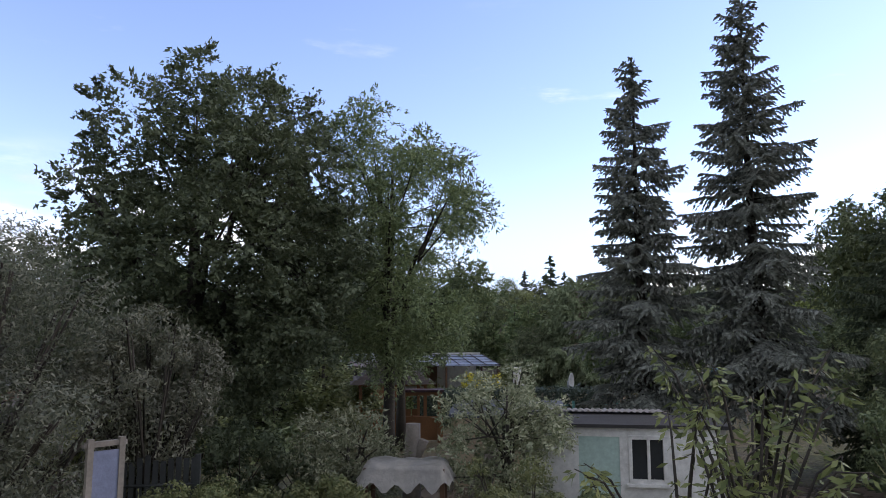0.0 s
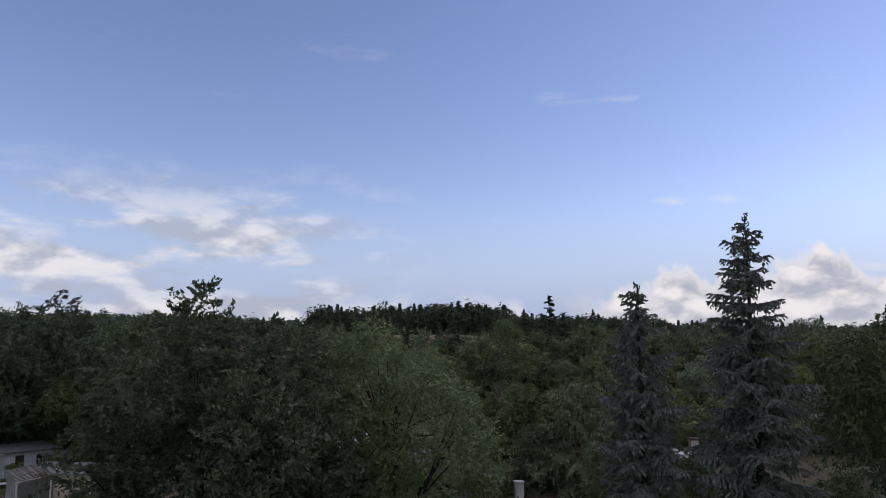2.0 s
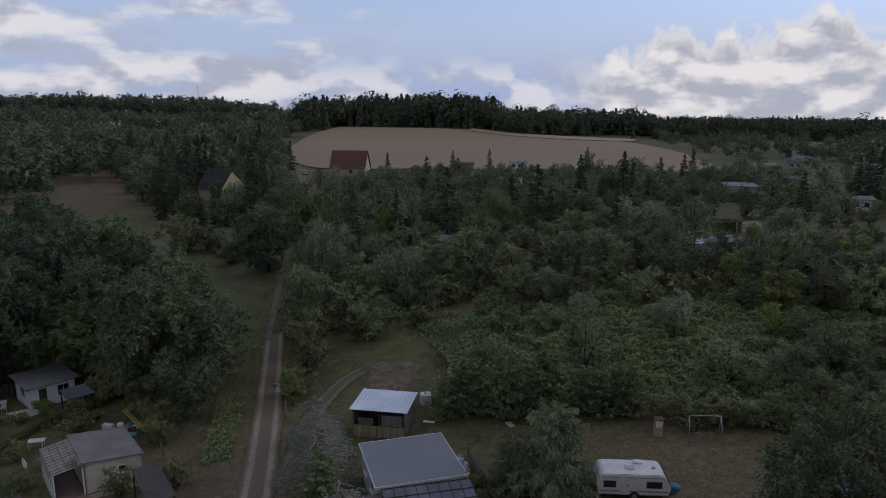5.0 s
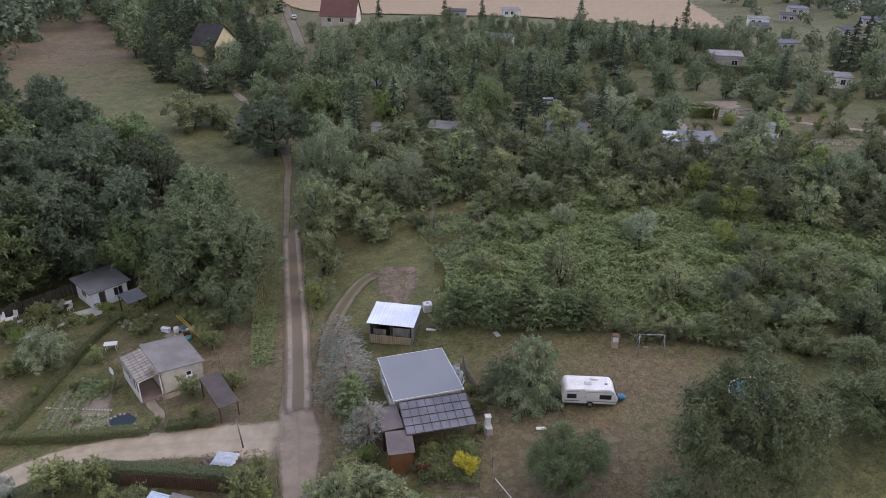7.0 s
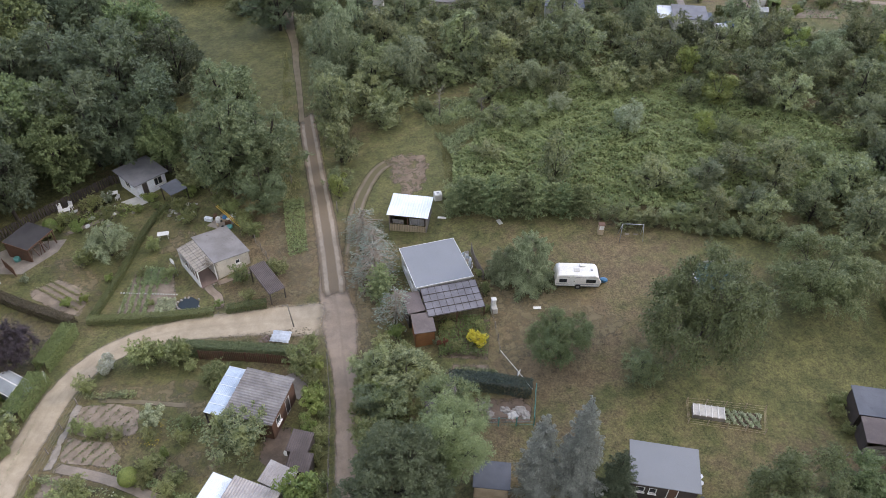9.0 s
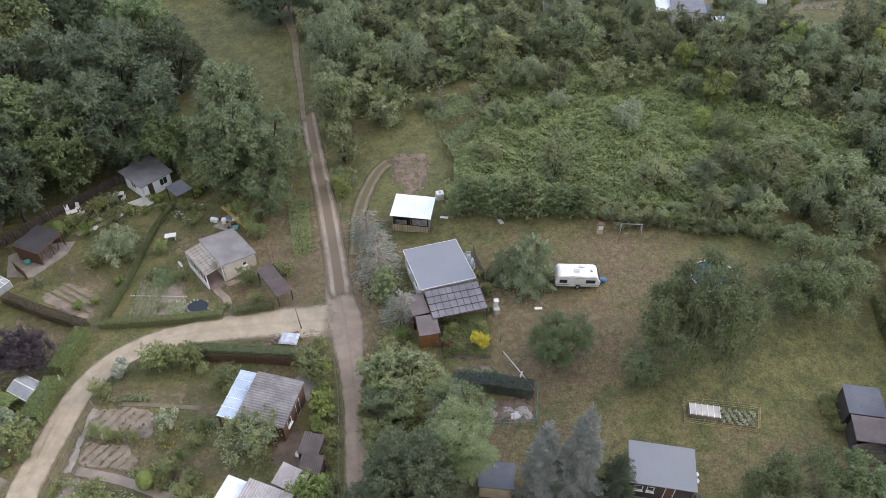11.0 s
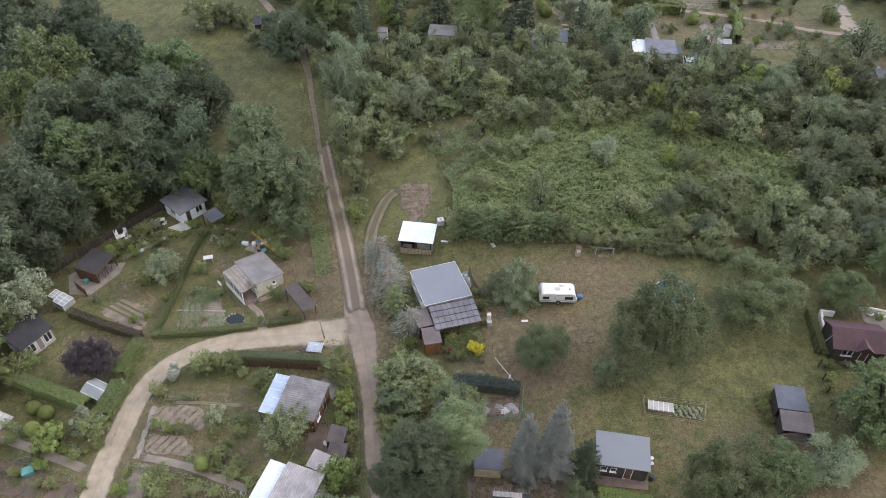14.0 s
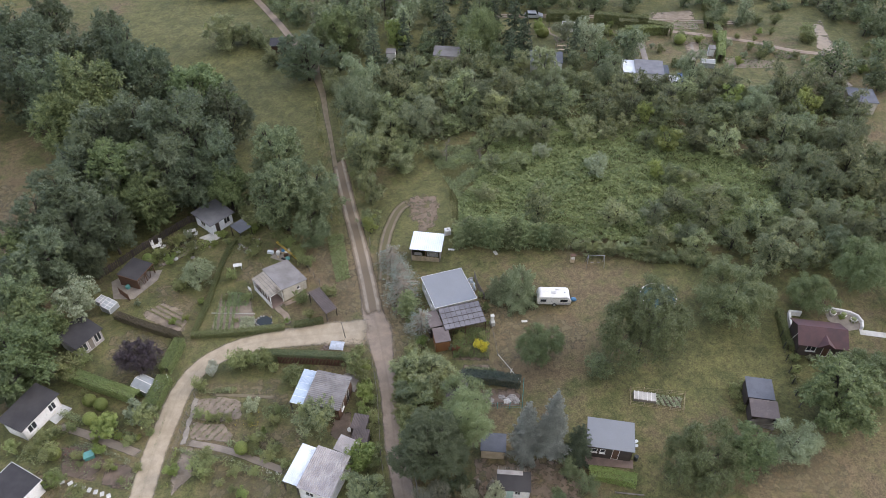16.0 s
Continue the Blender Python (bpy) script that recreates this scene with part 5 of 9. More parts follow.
patch("bare_ground", [(-7.6, 66.5), (-4.5, 68.2), (-1.5, 67.5), (-1.2, 64), (-2.2, 60), (-4.8, 58.5), (-5.8, 61.5)], M["bare"], "bare sandy patch with wheel marks in the clearing", "bare ground", 0.03, 1.0, 0.35)
patch("bare_ground", [(2.5, 44), (6, 46), (14, 38.5), (18, 36), (14, 33), (9, 35.5), (6, 31), (4, 29), (4.5, 36), (3, 40)], M["brown"], "trampled brown ground between house and caravan", "bare ground", 0.03, 1.2, 0.4)
patch("bare_ground", [(31, 12), (40, 11), (43, 14), (38, 19.5), (33, 19), (30, 15.5)], M["brown"], "dry brown ground in front of the shed", "bare ground", 0.03, 1.2, 0.4)
patch("bare_ground", [(-13.0, 36), (-8.6, 32), (-6.4, 40), (-8, 50), (-11.5, 52), (-10.6, 42)], M["brown"], "brown needle-strewn verge under the spruces", "bare ground", 0.025, 1.2, 0.3)
patch("bare_ground", [(-22, 57), (-16.5, 60), (-14.8, 52), (-14.2, 43), (-17, 42), (-18.5, 48), (-21, 52)], M["brown"], "brown verge beside the track", "bare ground", 0.02, 1.2, 0.4)
for pts, lb in (([(-46.4, 51.0), (-41.6, 52.4), (-37.6, 47.6), (-37.0, 43.4), (-41.0, 45.6)], "worn brown ground round the sandy bed"), ([(-31.4, 56.2), (-27.4, 53.4), (-29.0, 50.0), (-33.4, 51.4)], "worn lawn before the porch"), ([(-48.8, 41.6), (-44.4, 43.2), (-39.6, 39.6), (-40.4, 33.4), (-46.2, 33.4)], "dry brown lawn round the plum tree"),
                ([(-33.4, 33.2), (-24.0, 32.6), (-22.4, 27.4), (-28, 29.8), (-33.8, 30.4)], "dry garden ground inside the bend"), ([(-29.2, 24.4), (-20.6, 25.4), (-19.6, 21.0), (-27.8, 22.0)], "patchy brown garden ground"), ([(-30.6, 20.6), (-21.6, 17.4), (-22.0, 13.6), (-31.6, 15.6)], "dry brown garden ground by the path"),
                ([(-50.2, 63.4), (-40.6, 62.6), (-37.2, 60.4), (-44.4, 56.2)], "worn ground before the white hut"), ([(-53.2, 22.2), (-45.6, 19.0), (-44.6, 15.0), (-52.4, 14.6)], "worn garden ground beside the stepping stones")):
    patch("worn_ground", pts, M["brown"], lb, "bare ground", 0.018, 1.2, 0.4)
patch("grain_field", [(-62, 285), (-44, 258), (-28, 244), (10, 240), (56, 234), (80, 214), (93, 206), (98, 238), (101, 272), (98, 356), (60, 385), (22, 412), (-20, 424), (-56, 450), (-66, 380)], M["stubble"], "ripe ochre grain field on the hillside", "field", 0.35, 12.0, 0.8)
patch("grain_field", [(22, 404), (92, 352), (100, 346), (108, 366), (96, 374), (26, 420)], M["stubble_pale"], "pale strip of cut grain on the hill", "field", 0.6, 10.0, 0.8)
patch("grain_field", [(-260, 470), (-150, 446), (-112, 470), (-150, 520), (-250, 545)], M["stubble_pale"], "pale outlying field below the woods", "field", 0.6, 14.0, 0.8)
patch("bare_ground", [(-84, 84), (-72, 76), (-68, 62), (-70, 48), (-82, 50)], M["brown"], "bare brown ground beside the wood", "bare ground", 0.06, 3.0, 0.6)

# ------------------------------------------------------------------ the house, its veranda, carport and caravan
cabin("garden_house", "white garden house with grey felt roof and white fascia", "house", -1.46, 44.0, 14.5, 5.75, 6.25, 2.28, 2.52, "white", "felt", 0.15, thick=0.1, trim="white",
      holes=[("L", 1.2, 2.2, 1.0, 2.0), ("L", 3.6, 4.6, 1.0, 2.0), ("F", 0.6, 1.8, 0.9, 2.1), ("F", 2.6, 3.5, 0.0, 2.05, "door", "brown_wood"), ("R", 2.0, 3.2, 1.0, 2.0)])
veranda = canopy("veranda", "veranda roof of dusty clear sheeting on wooden posts", "veranda", 0.0, 38.85, 12, 5.8, 3.6, 2.45, 2.0, "polycarb", 0.0, "brown_wood", 8, 0.02, True, 5, "dark_wood")
for i in range(9):
    blocks("batten", M["dark_wood"], veranda, [(-2.87 + i * .7175, 0, 2.235, .032, 3.6, .03, 0, 7.1)])
cabin("tool_shed", "low brown shed with grey felt roof beside the house", "shed", -3.9, 38.6, 14, 1.6, 2.6, 2.2, 2.1, "dark_wood", "felt_brown", 0.08)
cabin("tool_shed", "small orange wooden shed with felt roof", "shed", -3.0, 35.9, 8, 1.9, 2.2, 2.1, 1.9, "orange_wood", "felt_brown", 0.1)
carport = cabin("carport", "open carport with white corrugated metal roof and board walls", "carport", -3.9, 54.2, -11.5, 4.4, 3.7, 2.36, 2.32, "grey_wood", "tin_white", 0.2, wave=0.03, thick=0.03, sides="BLR", pitch=0.3)
posts(carport, [(-2.1, -1.75), (0, -1.75), (2.1, -1.75)], 2.15, "brown_wood")
for i in range(22):
    blocks("plank", M["pale_wood"], carport, [(-2.05 + i * 0.195, -1.83, -0.1, 0.16, 0.03, 1.05)])
for cx, cw, z0, ch in ((1.05, 1.75, .92, .95), (-1.15, 1.3, .92, .62)):
    bm = bmesh.new()
    fold = [[bm.verts.new((cx + cw * (k / 24 - .5), -1.68 + .035 * math.sin(k * 1.7), z)) for k in range(25)] for z in (z0, z0 + ch)]
    for k in range(24):
        bm.faces.new((fold[0][k], fold[0][k + 1], fold[1][k + 1], fold[1][k]))
    bmesh.ops.solidify(bm, geom=bm.faces[:], thickness=.012)
    part("hung_sheet", bm, M["tarp_grey"], carport, "greyish white sheet hung behind the boards")


def caravan(x, y, rz):
    root = thing("caravan", "white touring caravan with grey stripe parked on the lawn", "caravan", x, y, rz)
    prof = [(-2.2, 0.36), (-2.32, 1.0), (-2.12, 1.70), (-1.9, 1.84), (1.75, 1.84), (2.0, 1.68), (2.45, 0.95), (2.3, 0.36)]
    bm = bmesh.new()
    a = [bm.verts.new((px, -1.0, pz)) for px, pz in prof]
    b = [bm.verts.new((px, 1.0, pz)) for px, pz in prof]
    for i in range(len(prof)):
        j = (i + 1) % len(prof)
        bm.faces.new((a[i], a[j], b[j], b[i]))
    bm.faces.new(a), bm.faces.new(b[::-1])
    bmesh.ops.bevel(bm, geom=[e for e in bm.edges], offset=0.06, segments=2, affect="EDGES")
    body = part("body", bm, M["caravan"], root)
    for sy in (-1, 1):
        blocks("stripe", M["stripe"], body, [(0.05, sy * 1.005, 0.62, 4.4, 0.02, 0.09)])
        blocks("stripe", M["stripe"], body, [(0.0, sy * 1.004, 1.60, 4.0, 0.015, 0.035)])
        blocks("stripe", M["stripe"], body, [(0.05, sy * 1.004, 0.40, 4.2, 0.015, 0.05)])
        for wx, ww in ((-1.5, 0.85), (1.35, 1.05)):
            w = blocks("window", M["stripe"], body, [(wx, sy * 1.01, 0.90, ww, 0.03, 0.50)], bevel=0.01)
            blocks("pane", M["dark_glass"], w, [(wx, sy * 1.025, 0.94, ww - .1, 0.02, 0.42)])
    d = blocks("door", M["white"], body, [(-0.55, -1.01, 0.42, 0.6, 0.03, 1.32)], bevel=0.01)
    blocks("handle", M["dark_metal"], d, [(-0.35, -1.04, 1.05, 0.1, 0.03, 0.05)])
    blocks("roof_vent", M["white"], body, [(0.55, 0.55, 1.84, 0.6, 0.35, 0.16, 0, 12)], bevel=0.03)
    blocks("window", M["dark_glass"], body, [(2.31, 0, 1.02, 0.05, 1.5, 0.42, 0, 0, -22)])
    blocks("roof_vent", M["pale_paving"], body, [(-0.1, -0.1, 1.84, 0.6, 0.5, 0.05)], bevel=0.03)
    blocks("roof_vent", M["stripe"], body, [(1.45, -0.1, 1.84, 0.22, 0.22, 0.08)], bevel=0.02)
    for sy in (-1, 1):
        bm = bmesh.new()
        bmesh.ops.create_cone(bm, cap_ends=True, segments=20, radius1=0.32, radius2=0.32, depth=0.2, matrix=pose(0.1, sy * 0.95, 0.32, 90, 0, 0))
        w = part("wheel", bm, M["rubber"], root)
        bm = bmesh.new()
        bmesh.ops.create_cone(bm, cap_ends=True, segments=16, radius1=0.18, radius2=0.16, depth=0.04, matrix=pose(0.1, sy * 1.06, 0.32, 90, 0, 0))
        part("rim", bm, M["steel"], w)
    bm = bmesh.new()
    tube(bm, [(2.2, -0.5, 0.45), (3.3, 0, 0.45)], [0.04, 0.04], 5), tube(bm, [(2.2, 0.5, 0.45), (3.3, 0, 0.45)], [0.04, 0.04], 5), tube(bm, [(3.0, 0, -0.05), (3.0, 0, 0.7)], [0.05, 0.03], 6)
    part("drawbar", bm, M["dark_metal"], root)
    cv = bmesh.new()
    bmesh.ops.create_icosphere(cv, subdivisions=2, radius=1, matrix=pose(2.85, 0, 0.45) @ Matrix.Diagonal((0.5, 0.28, 0.32, 1)))
    for v in cv.verts:
        v.co += Vector((noise.noise(v.co * 4) * .06, noise.noise(v.co * 5) * .05, 0))
    part("drawbar_cover", cv, M["blue_plastic"], root, "blue plastic cover over the drawbar")
    for px in (-1.9, 1.9):
        for sy in (-.8, .8):
            blocks("steady", M["dark_metal"], root, [(px, sy, -0.05, 0.06, 0.06, 0.52)])
    TAKEN.append((x, y, 3))


caravan(13.1, 41.9, -5)

# ------------------------------------------------------------------ huts on the left
H1 = cabin("garden_hut", "cream rendered hut with weathered grey felt roof", "hut", -25.04, 49.8, 127, 5.3, 3.9, 2.45, 1.95, "cream", "felt_old", 0.15, thick=0.08,
           holes=[("L", 2.2, 2.75, 0.95, 1.5), ("F", 2.0, 3.0, 0.8, 1.6)])
porch = canopy("glazed_porch", "lean-to porch with yellowed clear roof sheets", "porch", -27.35, 47.85, -53, 5.0, 2.1, 2.58, 2.32, "polycarb_tan", 0.0, "white", 7, 0.02, True, 5, "grey_wood")
for i in range(11):
    blocks("batten", M["grey_wood"], porch, [(-2.4 + i * .48, 0, 2.455, .035, 2.1, .03, 0, 7.0)])
blocks("wall", M["white"], porch, [(0, -0.98, -.3, 4.8, .06, 1.15)]), blocks("wall", M["white"], porch, [(-2.42, -0.1, -.3, .06, 1.7, 2.5)])
blocks("floor", M["brick_paving"], porch, [(0.2, 0, -.3, 4.9, 1.95, .42)])
for i in range(7):
    blocks("mullion", M["white"], porch, [(-2.4 + i * .8, -0.98, .85, .06, .06, 1.4)])
for k in range(3):
    blocks("step", M["grey_wood"], porch, [(2.75 + k * .28, 0.3, -.3, .3, 1.5, .36 - k * .1)])
leaf_heap = thing("leaf_heap", "dry brown leaves caught on the porch roof", "leaves", -25.6, 46.4, -53, ter(-27.35, 47.85))
leaf_rng = np.random.default_rng(8)
leaf_p = np.stack([leaf_rng.normal(0, .45, 260), leaf_rng.normal(.1, .3, 260), 2.52 + leaf_rng.uniform(0, .05, 260)], 1)
leaf_v, leaf_f = leaf_quads(leaf_rng, leaf_p, unit(leaf_rng.normal(size=(260, 3)) * .4 + np.array((0, 0, 1.0))), .13, .5, None, True)
leaf_ob = new("leaves", np_mesh("leaves", leaf_v, leaf_f, M["hedge_brown"]))
leaf_ob.parent = leaf_heap
cabin("garden_hut", "white hut with flat grey felt roof and dark door", "hut", -38.3, 65.9, 46, 4.0, 4.4, 2.35, 2.25, "bright_white", "slate", 0.42,
      holes=[("F", 0.7, 1.5, 0.0, 2.0, "door", "dark_wood"), ("F", 2.4, 3.5, 0.8, 1.9), ("L", 1.4, 2.6, 0.7, 1.9), ("R", 1.5, 2.5, 0.9, 1.9)])
canopy("lean_to", "low lean-to with dark felt roof beside the hut", "lean-to", -33.3, 62.3, 45, 2.3, 2.6, 2.0, 1.85, "felt_blue", 0, "dark_wood", 3)
shelter = canopy("shelter", "open brown shelter with dark felt roof", "shelter", -47.6, 53.4, 68, 3.9, 3.4, 2.25, 2.0, "felt_dark", 0, "brown_wood", 5, 0.08)
blocks("wall", M["brown_wood"], shelter, [(-1.89, 0, -.2, .08, 3.2, 2.1)]), blocks("fascia", M["brown_wood"], shelter, [(0, -1.73, 1.85, 3.9, .05, .15)]), blocks("fascia", M["brown_wood"], shelter, [(-1.98, 0, 2.0, .05, 3.4, .15, 0, 4.2)]), blocks("wall", M["brown_wood"], shelter, [(0, 1.6, -.2, 3.7, .08, 2.35)])
for i in range(6):
    blocks("brace", M["brown_wood"], shelter, [(-1.6 + i * .64, -1.6, .0, .05, .05, 1.9, 0, 0, (14, -14)[i % 2])])
cabin("garden_hut", "black-roofed hut with grey glazed front", "hut", -51.6, 40.6, 56, 3.8, 3.6, 2.6, 2.2, "corr_pale", "felt_dark", 0.3, holes=[("F", 0.3, 1.4, 0.5, 1.9), ("F", 1.6, 2.4, 0.0, 2.0, "door", "grey_wood"), ("F", 2.6, 3.6, 0.5, 1.9)])
cabin("garden_hut", "long white hut with black felt roof", "hut", -53.6, 28.4, 64, 5.4, 3.0, 2.7, 2.35, "white", "felt_dark", 0.3, holes=[("F", 0.6, 1.8, 0.7, 1.9), ("F", 2.6, 3.4, 0.0, 2.0, "door", "white"), ("F", 3.8, 4.8, 0.7, 1.9)])
cabin("garden_hut", "dark-roofed hut with white eaves", "hut", -52.0, 17.2, 60, 5.0, 4.0, 2.6, 2.3, "white", "felt_dark", 0.25, trim="white")
def greenhouse(x, y, rz, w, d, h):
    """A low gabled greenhouse: white bars, clear sheets and a ridge strip."""
    root = thing("greenhouse", "small gabled greenhouse of dusty clear sheeting", "greenhouse", x, y, rz)
    eave = h * 0.72
    prof = [(w / 2, -.1), (w / 2, eave), (0, h), (-w / 2, eave), (-w / 2, -.1)]
    bm = bmesh.new()
    a = [bm.verts.new((px, -d / 2, pz)) for px, pz in prof]
    b = [bm.verts.new((px, d / 2, pz)) for px, pz in prof]
    for i in range(len(prof) - 1):
        bm.faces.new((a[i], a[i + 1], b[i + 1], b[i]))
    bm.faces.new(a[::-1]), bm.faces.new(b)
    part("sheeting", bm, M["polycarb_grey"], root)
    for k in range(5):
        bm = bmesh.new()
        tube(bm, [(px * 1.01, (k / 4 - .5) * d, pz + .01) for px, pz in prof], [.022] * len(prof), 4)
        part("bar", bm, M["white" if k in (0, 4) else "steel"], root)
    blocks("ridge_strip", M["white"], root, [(0, 0, h - .005, .10, d, .03)])
    for sx in (-1, 1):
        blocks("eave_strip", M["white"], root, [(sx * w / 2, 0, eave - .02, .06, d, .05)])
    blocks("door", M["polycarb"], root, [(0, -d / 2 - .02, 0, .6, .03, eave * .95)])
    TAKEN.append((x, y, 1.2))


greenhouse(-41.2, 32.2, 60, 2.1, 2.7, 1.6)
def glazed_frame(x, y, rz, w, d, hb, hf):
    """A small lean-to glasshouse: white bars round clouded sheets."""
    root = thing("cold_frame", "small glazed lean-to frame with white bars", "cold frame", x, y, rz)
    bm = bmesh.new()
    prism(bm, [(-w / 2, -d / 2), (w / 2, -d / 2), (w / 2, d / 2), (-w / 2, d / 2)], -.1, [hf, hf, hb, hb])
    part("sheeting", bm, M["polycarb_grey"], root)
    sl = math.degrees(math.atan2(hb - hf, d))
    for i in range(4):
        blocks("bar", M["white"], root, [(-w / 2 + w * i / 3, 0, (hb + hf) / 2 + .005, .05, d * 1.04, .04, 0, sl)])
    for sy, h in ((-1, hf), (0, (hb + hf) / 2), (1, hb)):
        blocks("rail", M["white"], root, [(0, sy * d / 2, h + .01, w + .06, .05, .05)])
    for sx in (-1, 1):
        for sy, h in ((-1, hf), (1, hb)):
            blocks("post", M["white"], root, [(sx * w / 2, sy * d / 2, -.1, .05, .05, h + .1)])
    TAKEN.append((x, y, 1.2))


glazed_frame(-49.9, 47.1, 62, 1.7, 1.6, 1.25, 0.95), glazed_frame(-51.3, 48.3, 62, 1.3, 1.2, 1.0, 0.8)
cabin("garden_hut", "dark red wooden hut with corrugated grey roof", "hut", -17.5, 28.0, -18, 4.3, 4.5, 2.75, 2.3, "brown_wood", "corrugated", 0.15, wave=0.07, thick=0.03, pitch=0.26, turned=True, holes=[("R", 0.8, 1.6, 0.9, 1.8), ("R", 2.6, 3.4, 0.0, 2.0, "door", "dark_wood")])
canopy("lean_to", "lean-to roof of pale blue metal sheets", "lean-to", -20.55, 28.9, -18, 1.8, 4.9, 2.6, 2.2, "tin_blue", 0.02, "dark_wood", 2, 0.02, True, 6, "tin_white")
cabin("tool_shed", "dark shed with brown corrugated roof", "shed", -13.6, 23.5, -16, 1.7, 1.8, 2.1, 1.8, "dark_wood", "corr_brown", 0.08, wave=0.03, thick=0.03)
cabin("tool_shed", "low dark shed with brown corrugated roof", "shed", -13.5, 21.8, -14, 1.8, 1.5, 1.8, 1.5, "dark_wood", "corr_brown", 0.08, wave=0.03, thick=0.03)
cabin("garden_hut", "white hut with pale corrugated roof", "hut", -17.4, 16.9, -24, 3.8, 5.0, 2.7, 2.3, "white", "corr_pale", 0.15, wave=0.07, thick=0.03, pitch=0.24, holes=[("F", 0.8, 1.8, 0.9, 1.8)])
canopy("lean_to", "lean-to roof of white metal sheets", "lean-to", -20.2, 18.2, -24, 1.8, 4.8, 2.5, 2.1, "tin_white", 0.02, "dark_wood", 2, 0.02)
cabin("tool_shed", "small shed with pale corrugated roof", "shed", -15.0, 20.3, -28, 2.4, 1.7, 2.2, 1.9, "grey_wood", "corr_pale", 0.1, wave=0.03, thick=0.03)

# ------------------------------------------------------------------ huts on the right
cabin("garden_hut", "brown hut with grey felt roof and open front", "hut", 15.4, 19.0, -13, 5.0, 3.3, 2.6, 2.25, "dark_wood", "felt", 0.2, thick=0.08, holes=[("F", 0.4, 1.1, 1.0, 1.7), ("F", 1.4, 2.0, 1.0, 1.7), ("F", 2.8, 3.6, 0.0, 2.0, "door", "brown_wood")])
cabin("tool_shed", "shed with blue-grey felt roof", "shed", 35.3, 24.3, -13, 2.9, 2.7, 2.2, 2.0, "dark_wood", "felt_blue", 0.15)
cabin("tool_shed", "open-fronted shed with dark felt roof and stacked boards", "shed", 34.8, 21.5, -13, 3.0, 2.1, 2.0, 1.7, "dark_wood", "felt_brown", 0.15, sides="BLR")
summer_house = cabin("summer_house", "summer house with dark red tiled gable roof", "house", 46.3, 31.9, -12, 5.6, 4.0, 2.2, 2.2, "dark_wood", "red_tile", 0.35, "gable", 3.3, holes=[("F", 1.0, 2.2, 0.8, 1.9), ("F", 3.0, 3.9, 0.0, 2.0, "door", "brown_wood")])
bm = bmesh.new()
gable = [[bm.verts.new((x, y, z)) for x, z in ((-.75, 2.12), (1.45, 2.12), (.35, 2.95))] for y in (-2.5, -.6)]
bm.faces.new(gable[0]), bm.faces.new(gable[1][::-1])
for a in range(3):
    bm.faces.new((gable[0][a], gable[1][a], gable[1][(a + 1) % 3], gable[0][(a + 1) % 3]))
part("front_gable", bm, M["red_tile"], summer_house)
cabin("tool_shed", "small shed with dark grey felt roof", "shed", 1.9, 19.5, -9, 2.7, 2.1, 1.8, 1.65, "pale_wood", "felt_blue", 0.12)
H0 = cabin("garden_hut", "white hut with dark felt roof and a corrugated edge", "hut", 3.5, 14.3, -8, 3.5, 2.2, 2.08, 2.12, "white", "felt_dark", 0.12, thick=0.06, holes=[("F", 1.85, 2.5, 1.18, 1.98), ("F", 0.93, 1.76, 0.0, 2.02, "door", "mint")])
for fx, fz, fw, fh in ((0.1, 1.18, .06, .8), (0.69, 1.18, .06, .8), (0.41, 1.18, .05, .8), (0.1 + .295, 1.16, .65, .06), (0.1 + .295, 1.93, .65, .06)):
    blocks("window_frame", M["white"], H0, [(fx + .03, -1.1, fz, fw, .07, fh)])

bm = bmesh.new()
roof_sheet(bm, (-1.86, 1.26, 2.19), (1.0, 1.26, 2.19), (1.0, 0.72, 2.20), (-1.86, 0.72, 2.20), 0.015, 0.03, 0.12)
part("corrugated_sheet", bm, M["corr_pale"], H0, "pale corrugated sheet along the roof edge")
for i in range(14):
    blocks("slat", M["grey_wood"], H0, [(-1.7 + i * .26, 1.45, 2.08, .07, .5, .05)])

# ------------------------------------------------------------------ far huts and houses
cabin("garden_hut", "grey-roofed hut among the outlying gardens", "hut", 41.9, 97.2, -12, 5.2, 5.0, 2.5, 2.3, "white", "slate", 0.15)
canopy("lean_to", "white roofed lean-to at the outlying hut", "lean-to", 38.2, 98.2, -12, 2.4, 5.0, 2.3, 2.2, "tin_white", 0, "white", 2)
cabin("garden_hut", "outlying hut with blue-grey felt roof", "hut", 78.4, 84.5, -14, 4.6, 4.6, 2.5, 2.3, "cream", "felt_blue", 0.15)
cabin("garden_hut", "outlying hut with grey roof between the trees", "hut", 3.2, 109.9, -10, 5.2, 3.8, 2.5, 2.3, "cream", "felt_old", 0.15)
cabin("garden_hut", "outlying hut with slate blue roof", "hut", 22.8, 103.4, -9, 6.2, 4.2, 2.5, 2.3, "white", "felt_blue", 0.15)
cabin("tool_shed", "narrow white outlying shed", "shed", -8.4, 111.6, -8, 1.8, 1.6, 2.6, 2.4, "white", "felt_old", 0.1)
cabin("tool_shed", "outlying shed with dark roof at the meadow's edge", "shed", -33.1, 121.6, 4, 3.2, 3.0, 2.3, 2.0, "brown_wood", "felt_dark", 0.2)
cabin("garden_hut", "white flat-roofed outlying hut with two windows", "hut", 1.8, 160.5, -4, 6.0, 4.0, 2.7, 2.6, "white", "felt_dark", 0.15, holes=[("F", 0.8, 2.2, 0.8, 2.0), ("F", 3.4, 4.8, 0.8, 2.0)])
